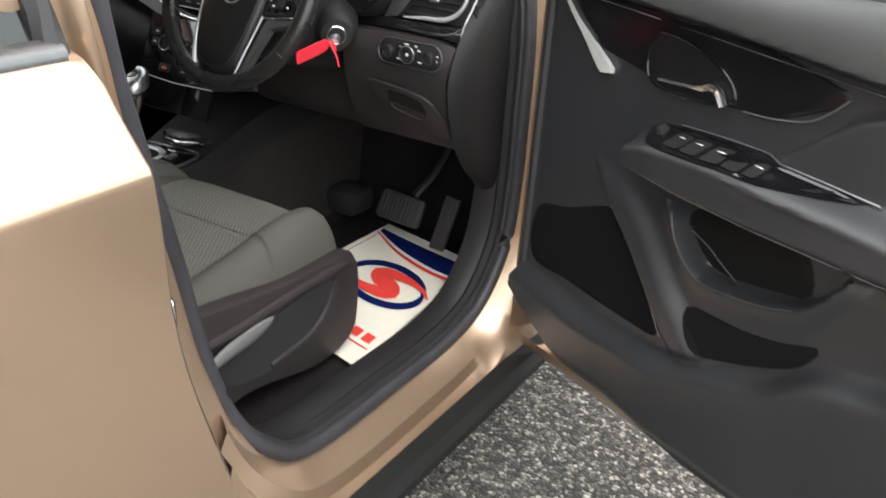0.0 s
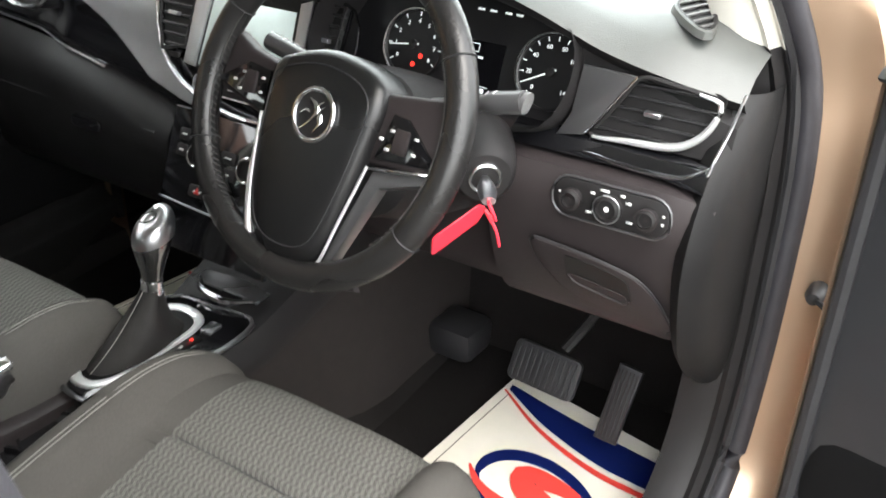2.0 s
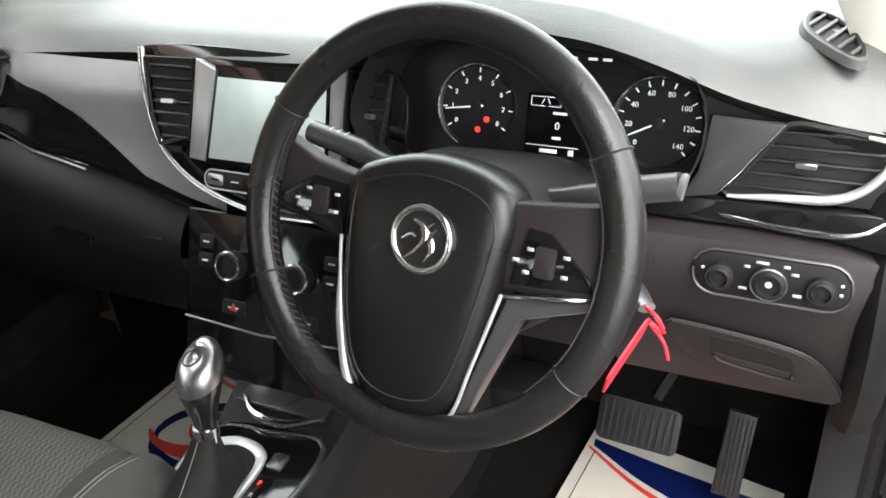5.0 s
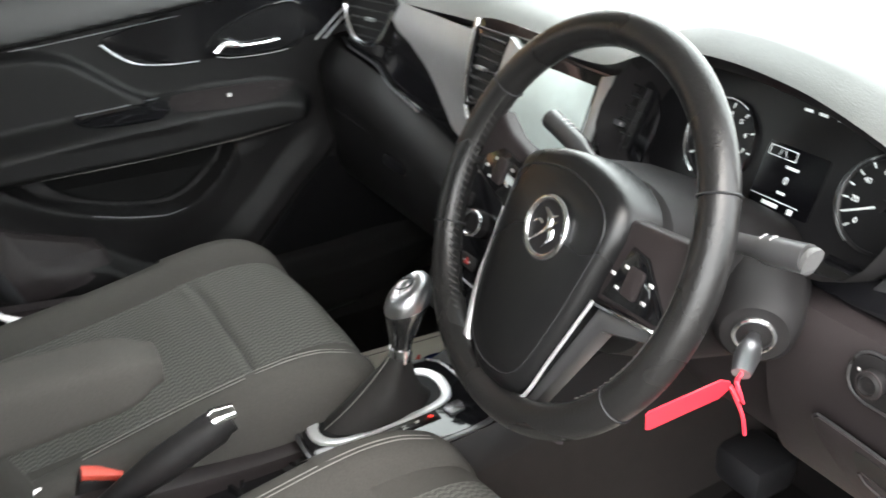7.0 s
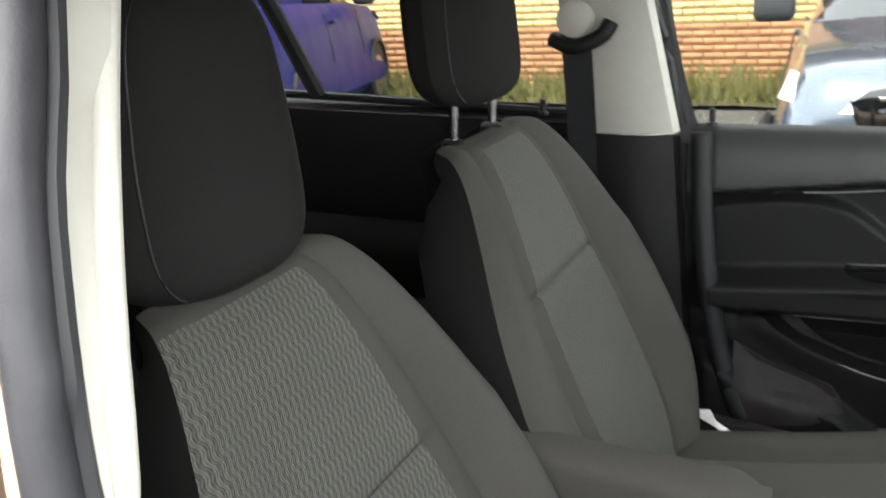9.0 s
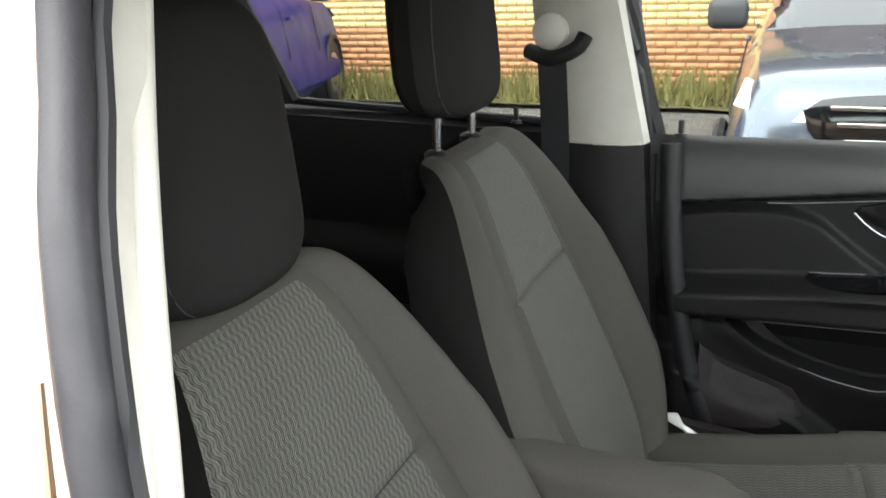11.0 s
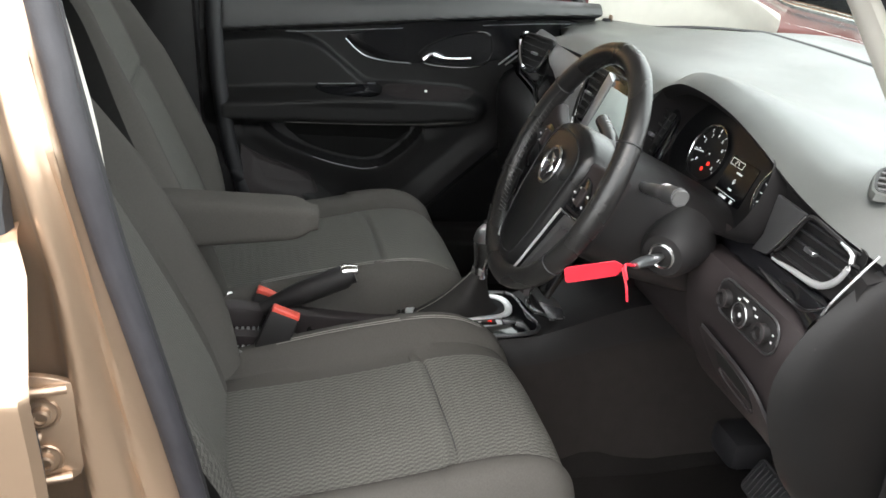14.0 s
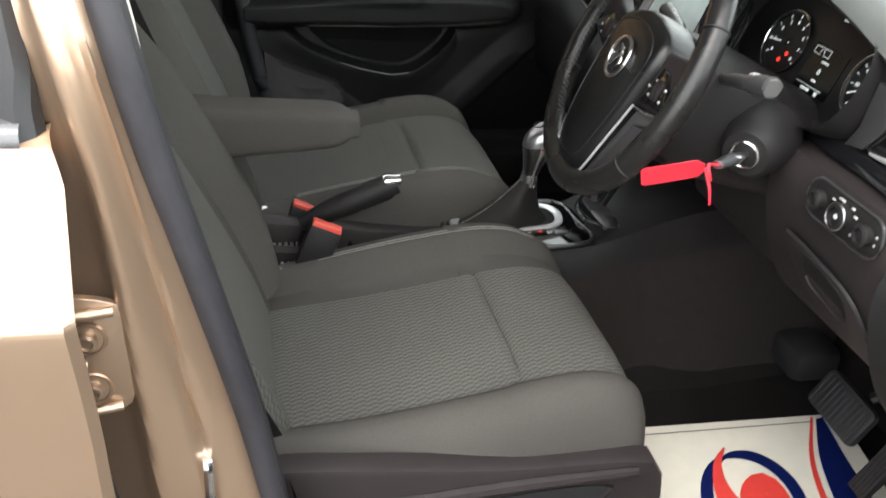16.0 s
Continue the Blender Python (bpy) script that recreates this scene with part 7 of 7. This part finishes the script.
for y in (0.050, -0.054):
    part("hinge_lug", tube([HM @ Vector((-0.022, y, 0.009)), HM @ Vector((0.0, y, 0.013)), HM @ Vector((0.045, y, 0.016))], 0.0052, 10), PAINT, hg)
part("hinge_arm", tube([HM @ Vector((0.004, 0.001, 0.008)), HM @ Vector((0.05, 0.001, 0.014))], 0.008, 10), PAINT, hg)
SM = frame_of((0.735, -0.559, 0.692), (0.10, -0.99, 0), (0, 0.10, -1))
st = part("striker", prism(rounded(0.052, 0.062, 0.006), 0.005, SM, 0.001), CHROME, body, "bright steel door striker")
part("striker_bar", tube(spline([SM @ Vector((-0.012, 0.022, 0.004)), SM @ Vector((-0.012, 0.020, 0.016)), SM @ Vector((-0.012, -0.020, 0.016)), SM @ Vector((-0.012, -0.022, 0.004))], 16), 0.006, 8), CHROME, st)
for y in (0.018, -0.018):
    part("striker_bolt", lathe([(0.009, 0), (0.008, 0.004), (0.005, 0.004), (0.001, 0.002)], SM @ pose(0.014, y, 0.005), 14), SATIN, st)
part("film_patch", prism(rounded(0.034, 0.036, 0.004), 0.0015, frame_of((0.733, -0.546, 0.748), (0.10, -0.99, 0), (0, 0.10, -1)), 0.0007), PAINT, body, "clear film patch over the paint")

# seat belt on the left pillar
sb = thing("seat_belt", pose(-0.62, -0.71, 1.1), "black seat belt hanging from its guide on the pillar", "seat belt")
part("belt_webbing", sheet([[(-0.600 + 0.010 * sm(0.9, 1.08, z) + 0.205 * max(0, z - 1.085), -0.700 + dy, z) for dy in (-0.026, 0, 0.026)] for z in np.linspace(0.45, 1.24, 16)]), RUBBER, sb, "black belt webbing")
gd = part("belt_guide", tube(spline([(-0.565, -0.745, 1.258), (-0.548, -0.70, 1.246), (-0.548, -0.655, 1.262), (-0.556, -0.64, 1.285)], 12), 0.014, 10), PLASTIC, sb, "black belt guide")
part("guide_cover", lathe([(0.032, 0), (0.030, 0.018), (0.018, 0.026), (0.001, 0.027)], frame_of((-0.572, -0.705, 1.290), (0, 1, 0), (0, 0, 1)), 18), TRIM_WHITE, sb)
# metal belt anchors seen beside the seats
for p in ((-0.035, -0.445, 0.580), (-0.50, -0.44, 0.600)):
    part("belt_anchor", prism([(-0.038, 0.014), (-0.012, 0.020), (0.002, 0.004), (0.036, -0.008), (0.036, -0.024), (0.012, -0.018), (0.006, -0.008), (-0.030, 0.002)], 0.003, frame_of(p, (0.1, 0.95, -0.1), (-0.45, 0.1, 0.85)), 0.001), PALE_METAL, sb, "pale bent metal anchor")
part("anchor_cover", prism(smooth_outline([(-0.040, 0.020), (0.0, 0.018), (0.045, -0.004), (0.030, -0.022), (-0.035, -0.020)], 22), 0.006, frame_of((0.140, -0.455, 0.565), (0.15, 0.95, -0.1), (-0.5, 0.1, 0.85)), 0.002), GREY, sb, "grey plastic anchor cover")

# ---- outside ----
BRICK = mat("orange_brick", (0.40, 0.185, 0.085), 0.85, vary=0.35, grain=30, bump=0.6, bump_scale=80)
wall = thing("brick_wall", pose(-9.0, -3, 0), "orange brick wall with pale mortar", "wall", kind="structure")
part("mortar", box(-9.18, -9.005, -18, 8, 0, 2.4, 0.0), mat("pale_mortar", (0.40, 0.22, 0.12), 0.9), wall)
def courses(lo, hi):
    bm = bmesh.new()
    rnd = random.Random(lo)
    for k in range(lo, hi):
        for i in range(100):
            y0 = -17 + i * 0.22 + (0.11 if k % 2 else 0)
            box(-9.16, -9.000 - 0.004 * rnd.random(), y0, y0 + 0.205, k * 0.075, k * 0.075 + 0.060, bm=bm)
    return bm


part("brick_courses", courses(0, 10), BRICK, wall, "orange brick courses")
part("brick_courses", courses(10, 16), mat("buff_brick", (0.55, 0.42, 0.17), 0.85, vary=0.2, grain=30, bump=0.6, bump_scale=80), wall, "band of yellow buff bricks")
part("brick_courses", courses(16, 32), BRICK, wall)
solo("verge", sheet([[(x, y, 0.05 + 0.05 * noise.noise((x, y, 1))) for x in np.linspace(-9.02, -7.9, 8)] for y in np.linspace(-16, 8, 40)]), mat("verge_soil", (0.06, 0.055, 0.02), 0.95, vary=0.5), "grass verge along the wall", "verge", "structure")


def blades():
    bm = bmesh.new()
    rnd = random.Random(4)
    for _ in range(5000):
        x, y = rnd.uniform(-8.95, -7.95), rnd.uniform(-9, 4)
        h, a = rnd.uniform(0.12, 0.45), rnd.uniform(0, 6.28)
        dx, dy = 0.012 * math.cos(a), 0.012 * math.sin(a)
        lx, ly = rnd.uniform(-0.12, 0.12), rnd.uniform(-0.12, 0.12)
        v = [bm.verts.new(q) for q in ((x - dx, y - dy, 0.03), (x + dx, y + dy, 0.03), (x + dx * 0.7 + lx / 2, y + dy + ly / 2, h * 0.6), (x + lx, y + ly, h))]
        bm.faces.new(v)
    return bm


solo("grass", blades(), mat("dry_grass", (0.12, 0.11, 0.03), 0.8, vary=0.5), "long yellowing grass by the wall", "grass", "stuff", smooth=False)
YELLOW = mat("pale_yellow_render", (0.45, 0.36, 0.16), 0.8)
house = thing("house", pose(-16, -3, 0), "pale yellow rendered house behind the wall", "house")
part("wall", box(-20, -15, -14, 6, 0, 5.2), YELLOW, house)
part("roof", prism([(-14.5, 5.1), (6.5, 5.1), (6.0, 7.5), (-14.0, 7.5)], 5.6, frame_of((-14.6, 0, 0), (0, 1, 0), (0, 0, 1))), mat("roof_tiles", (0.16, 0.09, 0.07), 0.85), house)
for y in (-10, -5, 1):
    w_ = part("window", box(-15.02, -14.97, y - 0.7, y + 0.7, 1.2, 2.5), WHITE_MARK, house, "white framed window")
    part("pane", box(-14.975, -14.96, y - 0.62, y + 0.62, 1.28, 2.42), DARKGLASS, w_)


def parked_car(name, m, paint, label, grille=False):
    """A parked car nose to +y of its own axes."""
    c = thing(name, m @ Matrix.Diagonal((0.88 if grille else 1, 1, 1.05 if grille else 1.1, 1)), label, "car", "parked cars")
    st = []
    for y, zb, zt, w, wt in ((2.08, 0.32, 0.62, 0.62, 0.58), (2.03, 0.24, 0.88, 0.78, 0.70), (1.82, 0.20, 0.97, 0.86, 0.78), (1.2, 0.20, 1.02, 0.89, 0.80), (0.85, 0.20, 1.04, 0.90, 0.82), (0.0, 0.20, 1.06, 0.90, 0.83), (-1.2, 0.20, 1.09, 0.90, 0.83), (-1.8, 0.24, 1.08, 0.87, 0.80), (-2.05, 0.34, 1.0, 0.78, 0.72), (-2.1, 0.45, 0.7, 0.70, 0.66)):
        prof = [(-w, zb + 0.03), (-w - 0.02, (zb + zt) / 2), (-wt, zt - 0.05), (-wt * 0.75, zt), (0, zt + 0.02), (wt * 0.75, zt), (wt, zt - 0.05), (w + 0.02, (zb + zt) / 2), (w, zb + 0.03), (0, zb)]
        st.append([(x, y, z) for x, z in prof])
    part("body", sheet([spline(r, 40, True) for r in spline_rows(st, 40)], close_u=True, cap=True), paint, c, local=True)
    cab = []
    for y, z, w in ((1.0, 1.02, 0.76), (0.45, 1.30, 0.68), (0.15, 1.45, 0.60), (-0.5, 1.52, 0.585), (-1.3, 1.50, 0.58), (-1.75, 1.36, 0.60), (-2.0, 1.06, 0.70)):
        cab.append([(-w - 0.03 * (1.5 - z), y, 1.0), (-w, y, (z + 1.0) / 2), (-w + 0.05, y, z - 0.03), (0, y, z + 0.02), (w - 0.05, y, z - 0.03), (w, y, (z + 1.0) / 2), (w + 0.03 * (1.5 - z), y, 1.0)])
    rows = spline_rows(cab, 34)
    g = [spline(r, 30) for r in rows]
    isglass = lambda i, j: (2 < j < 9 or 20 <= j < 27) or i < 12 or i > 29
    part("cabin_glass", sheet(g, keep=lambda i, j: isglass(i, j) and not (14 <= i <= 15 or 25 <= i <= 26)), DARKGLASS, c, "dark windows", local=True)
    part("roof", sheet(g, keep=lambda i, j: not (isglass(i, j) and not (14 <= i <= 15 or 25 <= i <= 26))), paint, c, local=True)
    for sx in (-1, 1):
        for y in (1.32, -1.28):
            mw = pose(sx * 0.835, y, 0.32, 0, 90 * sx)
            wh = part("wheel", lathe([(0.18, 0.10), (0.30, 0.105), (0.32, 0.08), (0.32, -0.08), (0.30, -0.10), (0.1, -0.10)], mw, 28), RUBBER, c, "black tyre", local=True)
            part("rim", lathe([(0.20, 0.095), (0.19, 0.108), (0.05, 0.10), (0.001, 0.112)], mw, 28), SATIN, wh, local=True)
            part("wheel_arch", ring(0.345, 0.03, mw @ pose(0, 0, 0.10), 30, 6, 0, 360), PLASTIC, c, local=True)
        part("headlight", sheet([[(sx * x, y, z) for x, y, z in r] for r in (((0.46, 2.060, 0.87), (0.62, 2.00, 0.89), (0.80, 1.82, 0.92)), ((0.46, 2.085, 0.80), (0.64, 2.045, 0.80), (0.84, 1.90, 0.83)))]), SATIN, c, "clear headlight", local=True)
        part("mirror", box(sx * 0.98 - 0.11, sx * 0.98 + 0.11, 0.62, 0.74, 1.02, 1.16, 0.04, 3), RUBBER, c, "black door mirror", local=True)
        part("door_handle", box(sx * 0.905 - 0.015, sx * 0.905 + 0.015, -0.25, -0.08, 0.90, 0.93, 0.008), paint, c, local=True)
        for y in (0.75, -0.35, -1.35):
            part("door_gap", tube([(sx * 0.925, y, 0.35), (sx * 0.93, y, 0.65), (sx * 0.86, y, 0.98)], 0.006, 5), RUBBER, c, local=True)
    part("bumper_intake", prism(rounded(1.1, 0.16, 0.05), 0.03, frame_of((0, 2.06, 0.38), (1, 0, 0), (0, 0, 1)) @ pose(0, 0, -0.045)), RUBBER, c, local=True)
    if grille:
        gr = part("grille", prism(smooth_outline([(-0.50, 0.10), (0.50, 0.10), (0.44, -0.10), (0.28, -0.17), (-0.28, -0.17), (-0.44, -0.10)], 34), 0.03, frame_of((0, 2.060, 0.775), (-1, 0, 0), (0, -0.12, 1)), 0.01), GLOSS, c, "black grille with chrome bars", local=True)
        for i in range(4):
            part("grille_bar", box(-0.46 + 0.03 * i, 0.46 - 0.03 * i, 2.088, 2.105, 0.846 - i * 0.055, 0.862 - i * 0.055, 0.004), CHROME, gr, local=True)
        part("grille_badge", ring(0.042, 0.009, frame_of((0, 2.115, 0.825), (-1.4, 0, 0), (0, 0, 1)), 26, 8, sx=1.6), CHROME, gr, "oval chrome badge", local=True)
    return c


def spline_rows(st, n):
    """Interpolates between cross-sections of equal size."""
    cols = [spline([r[j] for r in st], n) for j in range(len(st[0]))]
    return [[cols[j][i] for j in range(len(cols))] for i in range(n)]


BLUE = mat("glossy_blue_paint", (0.006, 0.013, 0.095), 0.38, 0.0, vary=0.06, spec=0.14)
SILVER = mat("pale_silver_paint", (0.10, 0.12, 0.15), 0.25, 0.6, vary=0.05, coat=0.8)
BROWN = mat("dark_red_brown_paint", (0.10, 0.03, 0.025), 0.3, 0.3, coat=0.8)
parked_car("parked_car", pose(-4.5, 0.23, 0, 0, 0, -90), SILVER, "blue-grey car with chrome grille parked nose towards the doorway", True)
parked_car("parked_car", pose(-6.35, -5.55, 0, 0, 0, 104.5), BLUE, "deep blue hatchback parked by the wall")
parked_car("parked_car", pose(-4.9, 2.15, 0, 0, 0, -88), BROWN, "dark red-brown car parked beside the silver one")
